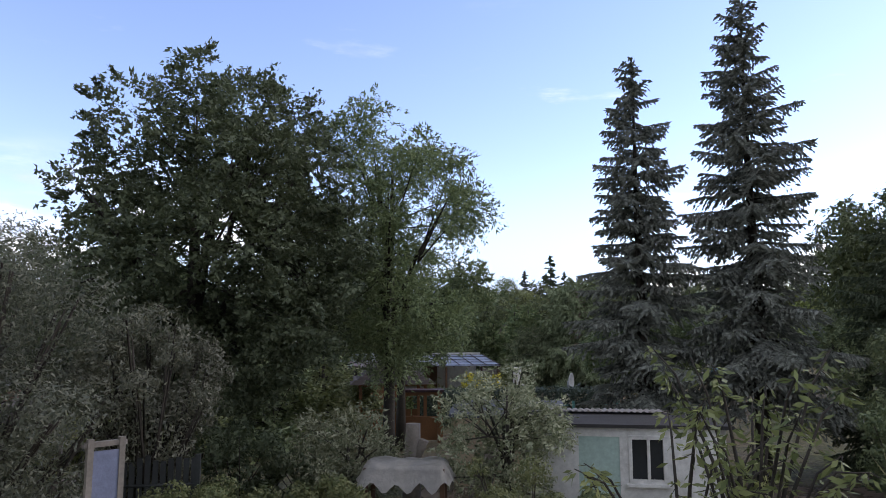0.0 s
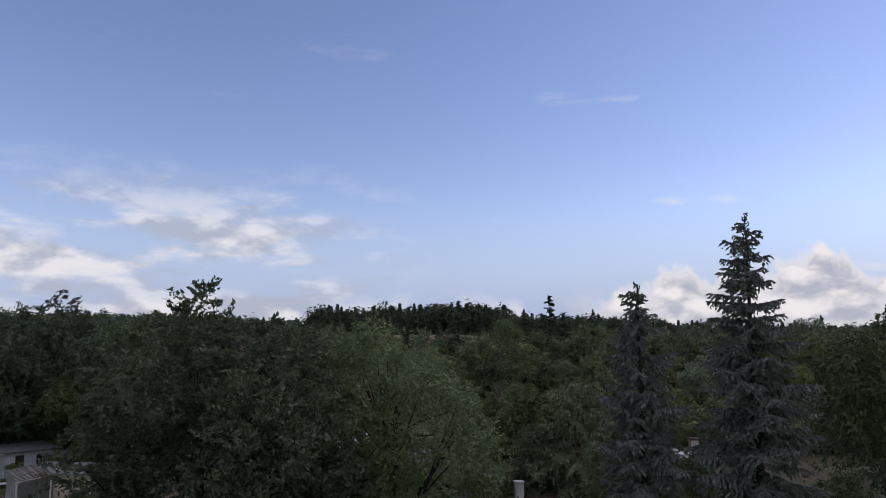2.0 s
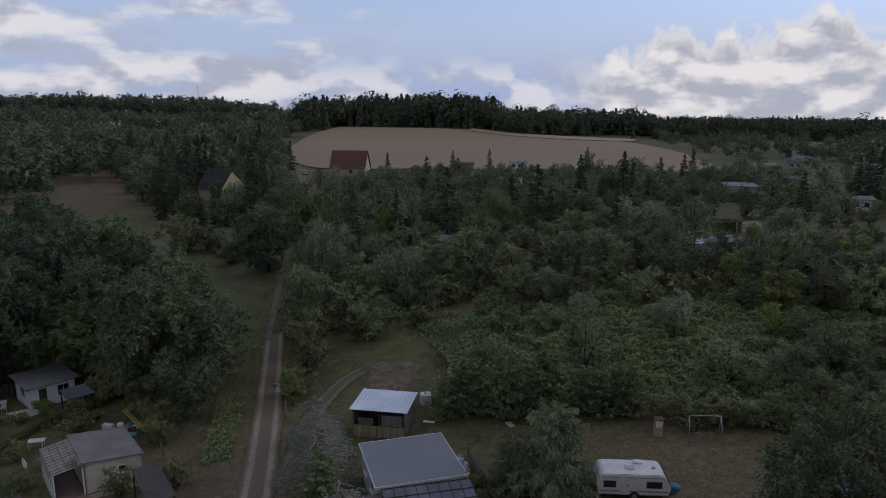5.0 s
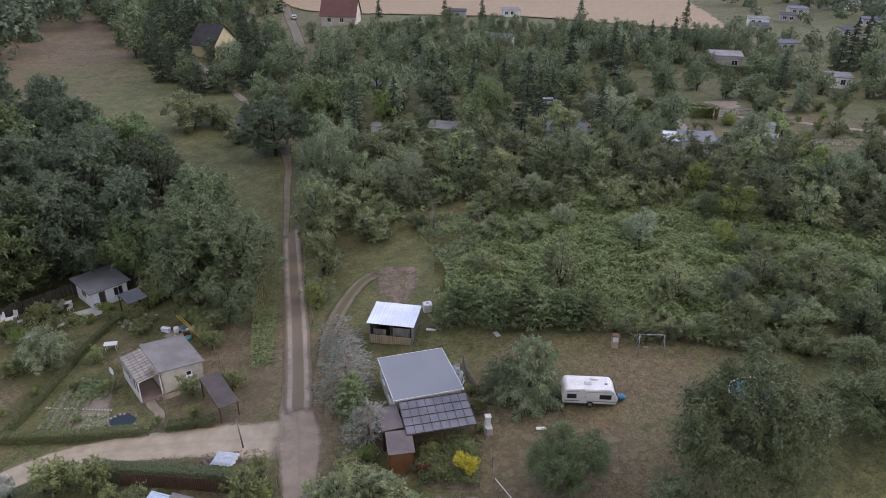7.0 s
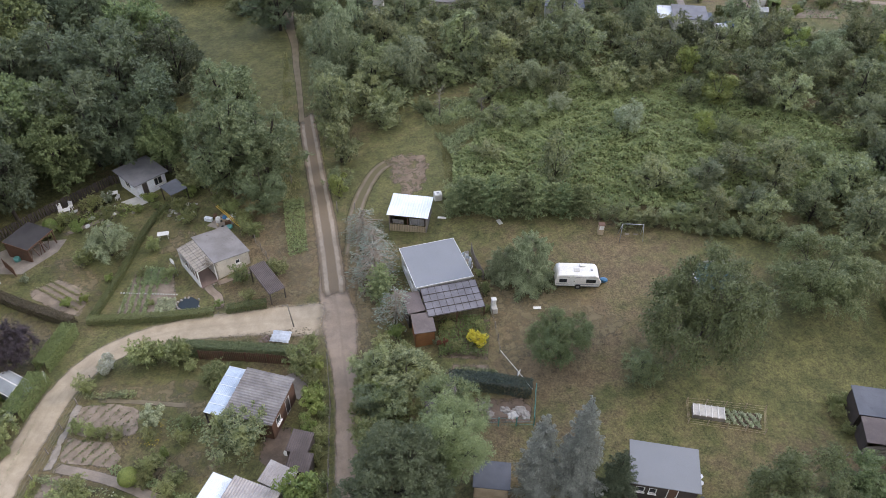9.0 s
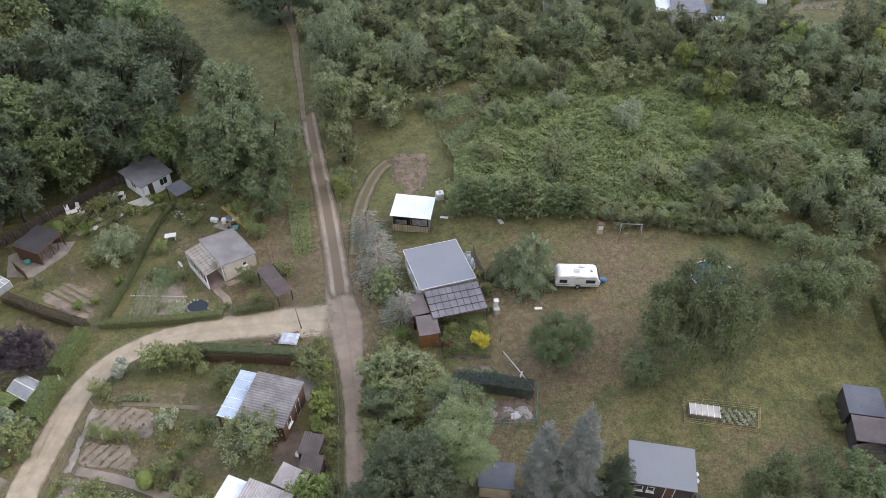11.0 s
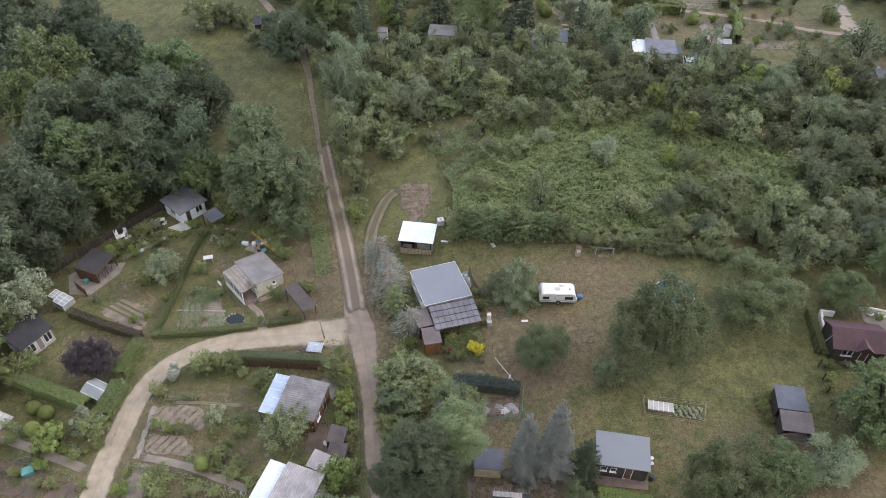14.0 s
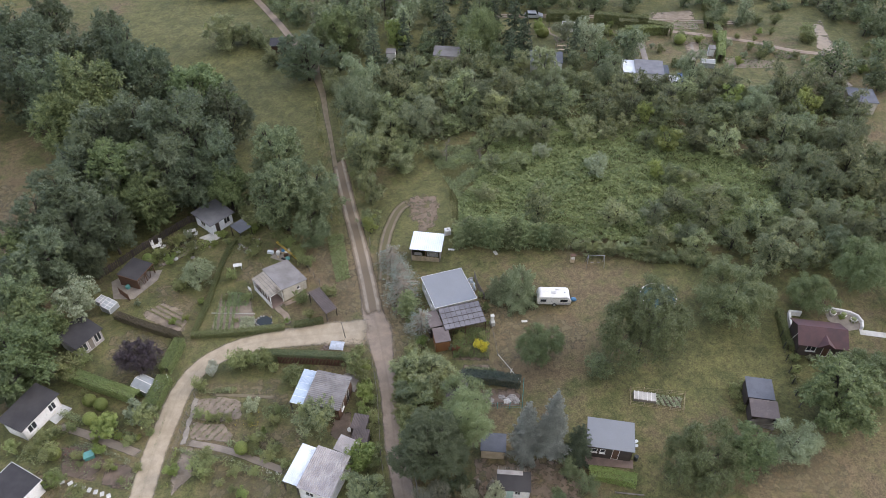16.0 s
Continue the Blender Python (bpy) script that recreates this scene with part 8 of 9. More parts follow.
def low_wall(label, pts, w, h):
    root = thing("garden_wall", label, "wall", pts[0][0], pts[0][1])
    o = root.matrix_world.translation
    for (ax, ay), (bx, by) in zip(pts, pts[1:]):
        L = math.hypot(bx - ax, by - ay)
        blocks("wall_section", M["white"], root, [((ax + bx) / 2 - o.x, (ay + by) / 2 - o.y, ter(ax, ay) - o.z - .3, L + w * .8, w, h + .3, math.degrees(math.atan2(by - ay, bx - ax)))], "", .03)


low_wall("low curved white wall round the small terrace", [(50.0, 37.3), (51.2, 37.3), (52.4, 36.9), (53.4, 36.5), (54.2, 35.8), (54.3, 34.8), (53.9, 33.9)], 0.28, 0.5)
low_wall("white garden wall beside the red-roofed house", [(44.2, 34.6), (44.6, 36.0), (45.0, 37.0), (46.4, 36.7)], 0.3, 0.8)
for px_, py_ in ((51.0, 36.5), (52.3, 36.1), (53.3, 35.2)):
    t0 = thing("flower_tub", "round white flower tub on the terrace", "planter", px_, py_, group="flower tubs")
    bm = bmesh.new()
    tube(bm, [(0, 0, 0), (0, 0, .45), (0, 0, .5)], [.32, .42, .45], 14)
    part("tub", bm, M["white"], t0)
    bm = bmesh.new()
    bmesh.ops.create_icosphere(bm, subdivisions=2, radius=.36, matrix=pose(0, 0, .55) @ Matrix.Diagonal((1, 1, .6, 1)))
    for v in bm.verts:
        v.co += v.normal * .12 * noise.noise(v.co * 9)
    part("plants", bm, M["bush"], t0)
ribbon("path", [(53.4, 33.4), (56.6, 32.6), (61, 31.6)], 0.9, M["pale_paving"], "pale paved path from the terrace", "path", 0.05, 0.6)
patch("net_bed", [(1.4, 28.2), (6.6, 27.9), (6.0, 25.3), (1.6, 25.5)], M["bed"], "fenced bed with plastic sheets and stones", "bed", 0.04)
patch("sand_patch", [(89.0, 120.9), (87.1, 115.1), (85.9, 109.7), (86.3, 106.6), (85.1, 104.7), (80.8, 104.9), (82.6, 110.0), (85.6, 118.1)], M["pale_sand"], "pale sandy drive among outlying gardens", "drive", 0.08, 3, .3)
ribbon("path", [(51.3, 118.3), (59.4, 115.8), (69.0, 111.4), (75.6, 106.7), (83, 104)], 1.8, M["track"], "sandy path between outlying gardens", "path", 0.08, 1.0)
ribbon("path", [(45.5, 118), (45.5, 115.7), (43.4, 102)], 1.2, M["paving"], "paved outlying garden path", "path", 0.08, 1.0)
ribbon("path", [(14, 131), (24, 129.5), (36, 127.5), (50, 124), (70, 121)], 2.6, M["ruts"], "grassy outlying garden road", "path", 0.08, 1.0)
patch("dry_lawn", [(51.7, 127.8), (61.7, 128.6), (60.0, 118.8), (50.6, 120.6)], M["sandy"], "dry brown outlying lawn", "lawn", 0.06, 3, .3)
patch("garden_bed", [(54.5, 113), (60, 111.5), (58.5, 104), (53, 105.5)], M["sandy"], "sandy outlying garden bed", "bed", 0.06, 3, .2)

# ------------------------------------------------------------------ hedges
hedge([(-37.3, 41.0), (-30.2, 41.0), (-24.4, 41.2)], 0.8, 0.75, "hedge", "low clipped hedge along the sandy lane", seed=1)
hedge([(-23.2, 41.4), (-19.1, 41.8)], 0.8, 0.75, "hedge", "short clipped hedge beside the garden path", seed=2)
hedge([(-37.0, 41.6), (-35.9, 48.5), (-35.2, 57.2), (-34.0, 60.8)], 0.6, 0.6, "hedge", "narrow clipped hedge between two gardens", seed=3)
hedge([(-48.7, 45.4), (-43.8, 42.9), (-38.6, 40.7)], 0.9, 1.0, "hedge_brown", "brown beech hedge between the gardens", seed=4)
hedge([(-38.4, 39.7), (-38.9, 36.9), (-39.3, 34.4)], 1.3, 1.5, "hedge_lime", "light green leafy hedge beside the lane", dens=620, size=0.10, seed=5)
hedge([(-38.9, 33.2), (-39.6, 28.6)], 1.7, 1.5, "hedge_lime", "thick light green hedge at the garden gate", dens=620, size=0.10, seed=6)
hedge([(-52.7, 35.4), (-48.2, 33.2), (-44.2, 31.4), (-41.6, 30.2)], 1.4, 1.5, "hedge_lime", "broad light green hedge behind the lawn", dens=620, size=0.10, seed=7)
hedge([(-26.5, 36.2), (-21.1, 35.2), (-15.0, 34.2)], 0.9, 1.4, "hedge_dark", "tall clipped dark green hedge along the lane", seed=8)
hedge([(12.3, 15.6), (14.7, 15.0), (17.4, 14.1)], 1.3, 1.0, "lime", "loose light green hedge before the hut", seed=9)
hedge([(43.6, 37.2), (43.0, 34.2), (42.6, 31.2)], 0.8, 1.1, "hedge", "green hedge beside the red-roofed house", seed=10)
hedge([(51.2, 28.6), (54, 27.2), (58, 25.5)], 0.9, 1.3, "hedge", "clipped yellow-green hedge beside the terrace", seed=11)
hedge([(-0.9, 30.0), (3, 29.3), (6.5, 28.4)], 1.3, 1.3, "net_green", "dark green hedge under bird netting", seed=12)
hedge([(37.7, 124.7), (43.7, 122.8), (49.1, 121.4)], 1.6, 2.0, "hedge", "tall clipped outlying hedge", seed=13, dens=190, size=.24)
hedge([(42.7, 116.8), (52.1, 116.8)], 1.5, 1.8, "hedge_lime", "light green clipped hedge in outlying garden", seed=14, dens=190, size=.24)
hedge([(63.1, 113.8), (58.7, 102.6)], 1.4, 1.8, "hedge_lime", "narrow light green outlying hedge", seed=15, dens=190, size=.24)
hedge([(62, 158), (70, 150), (80, 146)], 1.6, 2.0, "hedge_dark", "dark clipped hedge beside outlying hut", seed=16, dens=190, size=.24)
hedge([(52, 166), (64, 163)], 1.8, 2.0, "hedge_dark", "long dark clipped outlying hedge", seed=17, dens=190, size=.24)
hedge([(64.6, 129), (65.2, 121)], 1.0, 1.4, "hedge", "green boundary hedge of outlying lawn", seed=18, dens=190, size=.24)
K["shrub"].put(-34.4, 31.7, 2.2)
stand(broadleaf("flowering_shrub", "shrub covered in white blossom by the lane", "shrub", 1.9, 2.3, 0.0, 4500, 0.12, "white_flower", 81, count=20, stems=3, tri=True), -33.0, 34.3)
stand(broadleaf("yellow_shrub", "bright yellow shrub before the veranda", "shrub", 2.0, 2.2, 0.0, 2200, 0.13, "yellow_flower", 82, count=14, stems=3, clump=8), 2.2, 34.5)
stand(broadleaf("red_shrub", "dark red barberry shrub in the bed", "shrub", 1.3, 1.3, 0.0, 900, 0.12, "red_leaf", 83, count=8, stems=3), -1.2, 34.4)
for x, y, w in [(0.2, 33.9, 1.5), (-0.6, 36.6, 1.6), (2.6, 36.5, 1.3), (3.4, 38.8, 1.2), (3.6, 41.5, 1.6), (3.2, 44.0, 1.3), (-33.2, 52.0, 2.2), (-32.0, 59.5, 3.0), (-30.5, 57.0, 2.4), (-33.6, 47.6, 1.4), (-30.4, 47.2, 2.0), (-46.5, 55.5, 2.2), (-45.5, 58.2, 2.6), (-43.2, 60.8, 3.0), (-40.6, 58.6, 2.4),
                (-22.4, 46.0, 2.6), (-18.6, 46.6, 3.0), (-21.2, 42.8, 1.8)]:
    K["shrub"].put(x, y, w)
for x, y, w in [(-43.5, 56.6, 2.0), (-37.0, 47.2, 1.3), (-40.2, 43.4, 1.5), (-38.6, 44.2, 1.3), (-36.6, 62.0, 2.2), (-31.8, 62.6, 2.4), (-24.2, 42.4, 1.1), (-25.4, 24.0, 1.6), (-44.4, 23.0, 1.8)]:
    K["shrub_lime"].put(x, y, w)
for x, y, w in [(-24.2, 25.6, 1.8), (-26.0, 22.8, 2.6), (-23.8, 21.8, 2.0), (-31.5, 19.4, 2.8), (-28.0, 19.0, 1.8), (-25.6, 18.6, 1.6), (-24.0, 27.3, 1.7), (-48.6, 26.4, 2.0), (-49.5, 22.5, 3.0), (-48.0, 19.5, 2.6), (-51.0, 25.2, 2.6), (-46.6, 22.4, 1.6), (-42.6, 21.0, 1.6), (-40.8, 19.0, 1.2), (-44.8, 17.4, 2.6),
                (-38.9, 25.2, 1.4), (-39.2, 20.4, 1.3)]:
    K["shrub"].put(x, y, w)
for x, y, w in [(-40.4, 27.4, 3.4), (-46.0, 47.5, 1.4), (-42.0, 62.6, 2.0), (-1.8, 35.0, 1.0), (2.4, 27.2, 1.1)]:
    K["shrub_grey"].put(x, y, w)
# hedge bank east of the maples
row("shrub", [(-22.4, 53.2), (-24.0, 56.0), (-26.4, 59.4), (-28.4, 62.4)], 2.6, 1.5, "green shrub in the hedge bank by the track", 0.3)
row("shrub", [(-8.1, 19.4), (-8.5, 23.4), (-8.9, 27.0), (-9.2, 30.6)], 2.2, 1.6, "green roadside shrub by the sand road", 0.3)
row("shrub", [(-12.3, 16.5), (-12.0, 20.6), (-12.4, 25.0), (-12.8, 29.6), (-13.6, 33.0)], 1.9, 1.8, "green roadside shrub behind the huts", 0.3)
row("bush", [(-32.5, 66.5), (-30.5, 64.6), (-28.8, 65.5)], 3.6, 2.2, "green bush at the edge of the wood", 0.5)
row("shrub", [(37.2, 26.2), (33.0, 25.8), (33.0, 23.0)], 1.5, 1.2, "climbing green shrub at the shed wall", 0.2)
row("shrub", [(43.0, 31.0), (42.0, 28.0), (41.0, 24.5)], 1.4, 1.6, "low shrub along the wire fence", 0.3)

# denser planting in the gardens by the lane
for x, y, w in [(-50.6, 37.3, 3.0), (-48.9, 31.9, 1.2), (-41.1, 23.8, 1.8), (-50.2, 25.5, 2.4), (-31.5, 20.8, 3.0), (-33.6, 27.4, 1.6), (-32.4, 27.0, 1.6), (-31.2, 26.7, 1.7), (-29.9, 26.5, 1.4), (-27.2, 26.2, 1.6), (-26.4, 21.8, 1.9), (-24.2, 20.6, 2.0),
                (-22.4, 19.5, 1.5), (-27.9, 16.9, 1.2), (-29.5, 17.7, 1.3), (-22.8, 31.8, 2.4), (-21.8, 30.9, 2.0), (-25.0, 33.6, 1.7), (-51.1, 19.7, 1.8), (-54.6, 24.0, 2.2), (-51.9, 23.8, 2.0), (-46.2, 21.4, 1.1), (-47.2, 22.6, 1.0), (-44.0, 20.9, 1.2), (-31.4, 43.2, 0.9)]:
    K["shrub"].put(x, y, w)
for x, y, w in [(-30.5, 35.0, 2.2), (-29.2, 35.6, 2.4), (-27.7, 35.1, 2.4), (-26.2, 34.9, 2.3)]:
    K["shrub"].put(x, y, w, 1.4, "", "tall dark green shrub at the bend of the lane")
for x, y, w in [(-44.3, 26.3, 3.4), (-13.1, 19.1, 3.4), (-13.1, 29.1, 2.6), (-7.2, 32.5, 3.0), (-26.5, 16.1, 1.8), (-48.4, 19.2, 2.2), (-12.9, 32.6, 1.9), (-5.6, 36.1, 2.0), (-45.2, 24.6, 1.2), (-42.6, 24.9, 1.2), (-40.2, 24.6, 1.0), (-42.0, 20.6, 0.9)]:
    K["shrub_lime"].put(x, y, w)
for x, y, w in [(-4.8, 32.5, 2.6), (-3.8, 30.2, 3.0), (-3.1, 26.3, 3.4), (-13.9, 35.2, 2.2), (-13.5, 26.5, 1.8)]:
    K["shrub"].put(x, y, w)
for x, y, w in [(-41.7, 28.4, 3.2), (-27.1, 27.9, 2.5)]:
    K["shrub_grey"].put(x, y, w)
for i, (pts, w, h, lb) in enumerate((
        ([(27.3, 127.0), (33.3, 125.9), (36.6, 125.2)], 1.9, 2.0, "long clipped hedge along the outlying garden road"),
        ([(42.2, 120.6), (46.2, 119.7)], 1.7, 1.9, "thick clipped hedge beside the garden gate"), ([(48.2, 119.0), (52.0, 116.9), (51.4, 115.0)], 1.7, 2.1, "thick clipped hedge round the garden corner"),
        ([(41.5, 115.4), (39.9, 110.2)], 1.3, 2.2, "tall clipped hedge beside the paved path"), ([(43.5, 114.6), (42.3, 110.6)], 1.0, 1.7, "low clipped hedge beside the paved path"),
        ([(48.2, 101.5), (52.5, 100.7)], 1.1, 1.4, "low dark hedge behind the outlying hut"), ([(62.0, 118.6), (63.4, 123.6)], 1.2, 1.6, "hedge at the edge of a brown outlying plot"))):
    hedge(pts, w, h, "hedge", lb, seed=41 + i, dens=190, size=.24)
for x, y, w, k in [(24.8, 123.3, 2.6, "shrub_lime"), (24.0, 118.6, 2.6, "shrub_lime"), (54.4, 114.0, 2.4, "shrub"), (72.0, 115.0, 2.0, "shrub_lime"), (74.6, 114.6, 1.8, "shrub"), (67.8, 103.8, 3.0, "shrub"), (64.6, 104.6, 2.0, "shrub_grey"), (38.6, 117.3, 2.8, "shrub"), (81.0, 112.2, 4.0, "shrub"), (80.4, 109.4, 3.4, "shrub"),
                   (46.6, 109.6, 1.6, "shrub_grey"), (47.6, 107.8, 2.6, "shrub"), (62.0, 101.6, 2.2, "shrub_lime"), (69.6, 111.8, 1.4, "shrub"), (71.0, 106.4, 1.8, "shrub_grey"), (75.2, 103.8, 2.0, "shrub"), (63.6, 113.6, 1.6, "shrub_lime"), (66.4, 113.2, 1.8, "shrub"), (77.6, 119.4, 3.2, "shrub"), (73.4, 120.0, 3.0, "shrub")]:
    K[k].put(x, y, w)
ribbon("path", [(55.6, 111.0), (54.9, 107.6), (53.7, 103.6)], 0.7, M["paving"], "stony garden path between outlying plots", "path", 0.09, 1.0)
ribbon("path", [(27.4, 122.8), (26.6, 120.4), (27.9, 117.2), (28.1, 114.6)], 0.6, M["sandy"], "winding paved garden path to the shelter", "path", 0.09, 0.6)
ribbon("path", [(80.7, 99.2), (80.3, 95.0), (80.6, 91.2)], 1.0, M["paving"], "grey paved path to an outlying hut", "path", 0.09, 1.0)
for x, y, rz in ((27.8, 112.0, -8), (27.6, 110.0, -6)):
    bench = thing("garden_bench", "pale wooden bench on sandy ground", "bench", x, y, rz)
    blocks("seat", M["pale_wood"], bench, [(0, 0, .42, 2.0, .45, .06)], "", .01)
    for sx in (-.8, .8):
        blocks("leg", M["pale_wood"], bench, [(sx, 0, -.1, .08, .4, .52)])
cabin("tool_shed", "small white outlying shed beside the tall hedge", "shed", 58.0, 106.2, -14, 1.2, 1.3, 1.8, 1.6, "white", "felt_old", 0.08)
greenhouse(55.6, 101.4, 76, 1.8, 2.6, 1.5)

patch("yard", [(-17.2, 26.6), (-14.8, 26.2), (-14.5, 22.6), (-15.6, 21.6), (-17.2, 23.2)], M["bed"], "dark earth yard between hut and sheds", "yard", 0.03, 0.8, 0.2)
scatter("lane_tufts", "tufts of grass along the middle of the lane", "grass", [(-37.9, 28.6), (-37.65, 28.6), (-38.0, 22), (-38.3, 8), (-38.6, 8), (-38.3, 22)], 420, .09, "veg", 92, (0.05, .1), .5, patchy=.5)
for i, (mt, n, poly, lb) in enumerate((
        ("yellow_flower", 90, [(-46.2, 26.2), (-40.6, 23.6), (-40.4, 24.4), (-45.8, 27.2)], "yellow flowers along the garden path"), ("white_flower", 70, [(-30.2, 21.2), (-22.6, 17.8), (-22.4, 18.2), (-30.0, 21.7)], "white flowers beside the gravel path"),
        ("red_leaf", 60, [(-48.2, 23.6), (-45.0, 22.6), (-45.2, 21.8), (-48.4, 22.6)], "red flowers in the tilled bed"), ("white_flower", 60, [(-44.4, 59.4), (-41.4, 61.4), (-39.6, 61.2), (-42.6, 58.8)], "white flowers before the white hut"),
        ("yellow_flower", 60, [(-29.6, 28.0), (-26.0, 27.6), (-26.0, 25.0), (-29.0, 25.4)], "yellow flowers among the weedy beds"), ("red_leaf", 70, [(-1.4, 37.6), (2.8, 37.2), (2.4, 34.2), (-1.5, 34.6)], "red blooms before the veranda"))):
    scatter("flowers", lb, "flowers", poly, n, .12, mt, 120 + i, (.3, .6), .9, patchy=.4)
# borders and low planting
for i, (mt, n, sz, hh, poly, lb) in enumerate((
        ("veg", 450, .2, .4, [(-29.6, 23.4), (-29.4, 22.8), (-21.4, 19.3), (-21.8, 20.2), (-29.2, 23.6)], "leafy perennials beside the concrete path"),
        ("bush", 700, .2, .5, [(-35.4, 23.2), (-29.6, 21.4), (-22.0, 17.8), (-22.6, 17.0), (-30.0, 20.4), (-35.4, 22.4)], "green border plants below the concrete path"),
        ("lime", 160, .16, .4, [(-36.2, 18), (-35.7, 23), (-35.3, 23), (-35.4, 18)], "yellow-green border along the lane"),
        ("veg", 300, .16, .3, [(-49.0, 23.8), (-46.4, 25.0), (-43.6, 21.9), (-45.1, 19.9), (-47.8, 21.0)], "rows of small plants in the tilled bed"),
        ("bush", 900, .2, .6, [(-51.0, 28.6), (-46.8, 26.7), (-40.6, 24.0), (-40.2, 24.9), (-46.4, 27.6), (-50.4, 29.3)], "mixed border above the garden path"),
        ("grey", 400, .18, .4, [(-47.4, 24.9), (-40.4, 21.8), (-40.7, 21.2), (-47.6, 24.2)], "grey-leaved border below the garden path"),
        ("bush", 420, .18, .5, [(-34.2, 31.6), (-29.6, 31.4), (-29.6, 30.6), (-34.2, 30.7)], "green border inside the bend of the lane"),
        ("veg", 260, .18, .4, [(-26.0, 28.2), (-22.6, 28.0), (-22.4, 26.2), (-25.6, 26.0)], "weedy planting beside the lawn"),
        ("hedge", 700, .2, .4, [(-36.0, 62.0), (-30.6, 61.0), (-29.6, 57.6), (-34.6, 57.6)], "rough planting before the white hut"),
        ("lime", 500, .2, .6, [(-44.6, 58.6), (-40.2, 61.6), (-36.8, 61.2), (-41.0, 57.4)], "mixed flower beds before the white hut"),
        ("bush", 700, .22, .5, [(-52.6, 26.4), (-49.6, 24.6), (-50.6, 21.4), (-54.0, 22.6)], "dense planting below the black-roofed hut"),
        ("veg", 160, .16, .3, [(-41.4, 18.8), (-40.4, 20.6), (-39.2, 19.6), (-39.3, 17.5)], "young plants in the small bed"),
        ("bush", 900, .25, .5, [(-0.2, 31.6), (3.6, 31.0), (4.4, 29.6), (-0.2, 30.6)], "creeping green plants on the bare bed"),
        ("bush", 1400, .25, .7, [(-6.6, 37.6), (-5.2, 37.0), (-3.4, 29.0), (-3.0, 22.0), (-6.8, 22.0), (-7.0, 30)], "rank green growth along the road"))):
    scatter("border_plants", lb, "plants", poly, n, sz, mt, 60 + i, (0.0, hh), .6, patchy=.5)
for mt, poly, lb in (("sandy", [(49.4, 123.0), (61.0, 122.6), (60.0, 118.4), (53.6, 119.2), (51.0, 120.8)], "dry brown outlying plot by the road"), ("bed", [(57.4, 112.0), (60.1, 110.6), (58.2, 106.8), (55.6, 105.4)], "tilled outlying plot between hedges"), ("sandy", [(60.6, 105.0), (70.4, 102.8), (68.7, 99.8), (59.4, 100.4)], "sandy bed with shrubs in an outlying garden"), ("bed", [(71.5, 107.0), (76.2, 105.2), (75.1, 102.6), (71.0, 103.6)], "bare brown bed below the path"),
                     ("sandy", [(27.3, 117.3), (30.5, 118.3), (28.9, 108.7), (26.0, 109.1)], "sandy plot round the outlying benches"),
                     ("bed", [(41.0, 113.4), (44.0, 112.8), (43.0, 106), (40.4, 106.4)], "dark outlying vegetable plot")):
    patch("garden_bed", poly, M[mt], lb, "bed", 0.05, 0.6, 0.2)
    scatter("vegetable_rows", "green rows of vegetables in a outlying plot", "vegetables", poly, 420, .34, "veg", int(poly[0][0] * 10), (0.0, .4), .6, avoid=rows_only(.3, 1, 1.0, .5))

# ------------------------------------------------------------------ props on the lawn
pool = thing("swimming_pool", "round above-ground pool with pale rim", "pool", 27.8, 41.0)
for nm, r0, r1, z0, z1, mt in (("wall", 2.42, 2.5, -.3, .6, "grey_wood"), ("rim", 2.40, 2.53, .6, .65, "pale_paving")):
    bm = bmesh.new()
    ring = [[bm.verts.new((r * math.cos(a / 48 * 6.28319), r * math.sin(a / 48 * 6.28319), z)) for a in range(48)] for r, z in ((r0, z0), (r1, z0), (r1, z1), (r0, z1))]
    for k in range(4):
        for a in range(48):
            bm.faces.new((ring[k][a], ring[k][(a + 1) % 48], ring[(k + 1) % 4][(a + 1) % 48], ring[(k + 1) % 4][a]))
    part(nm, bm, M[mt], pool)
bm = bmesh.new()
bmesh.ops.create_circle(bm, cap_ends=True, segments=48, radius=2.41, matrix=pose(0, 0, .5))
part("water", bm, M["pool_water"], pool)

sw = thing("garden_swing", "metal swing frame with two seats on the lawn", "swing", 20.6, 48.5, -5)
for sx in (-1.15, 1.15):
    for sy in (-.7, .7):
        bm = bmesh.new()
        tube(bm, [(sx * 1.12, sy, -.1), (sx, 0, 1.95)], [.035, .035], 6)
        part("leg", bm, M["steel"], sw)
bm = bmesh.new()
tube(bm, [(-1.2, 0, 1.95), (1.2, 0, 1.95)], [.035, .035], 6)
part("crossbar", bm, M["steel"], sw)
for sx in (-.45, .5):
    for o in (-.2, .2):
        bm = bmesh.new()
        tube(bm, [(sx + o, 0, 1.93), (sx + o, 0, .55)], [.008, .008], 4)
        part("rope", bm, M["grey_wood"], sw)
    blocks("seat", M["grey_wood"], sw, [(sx, 0, .52, .46, .2, .03)])

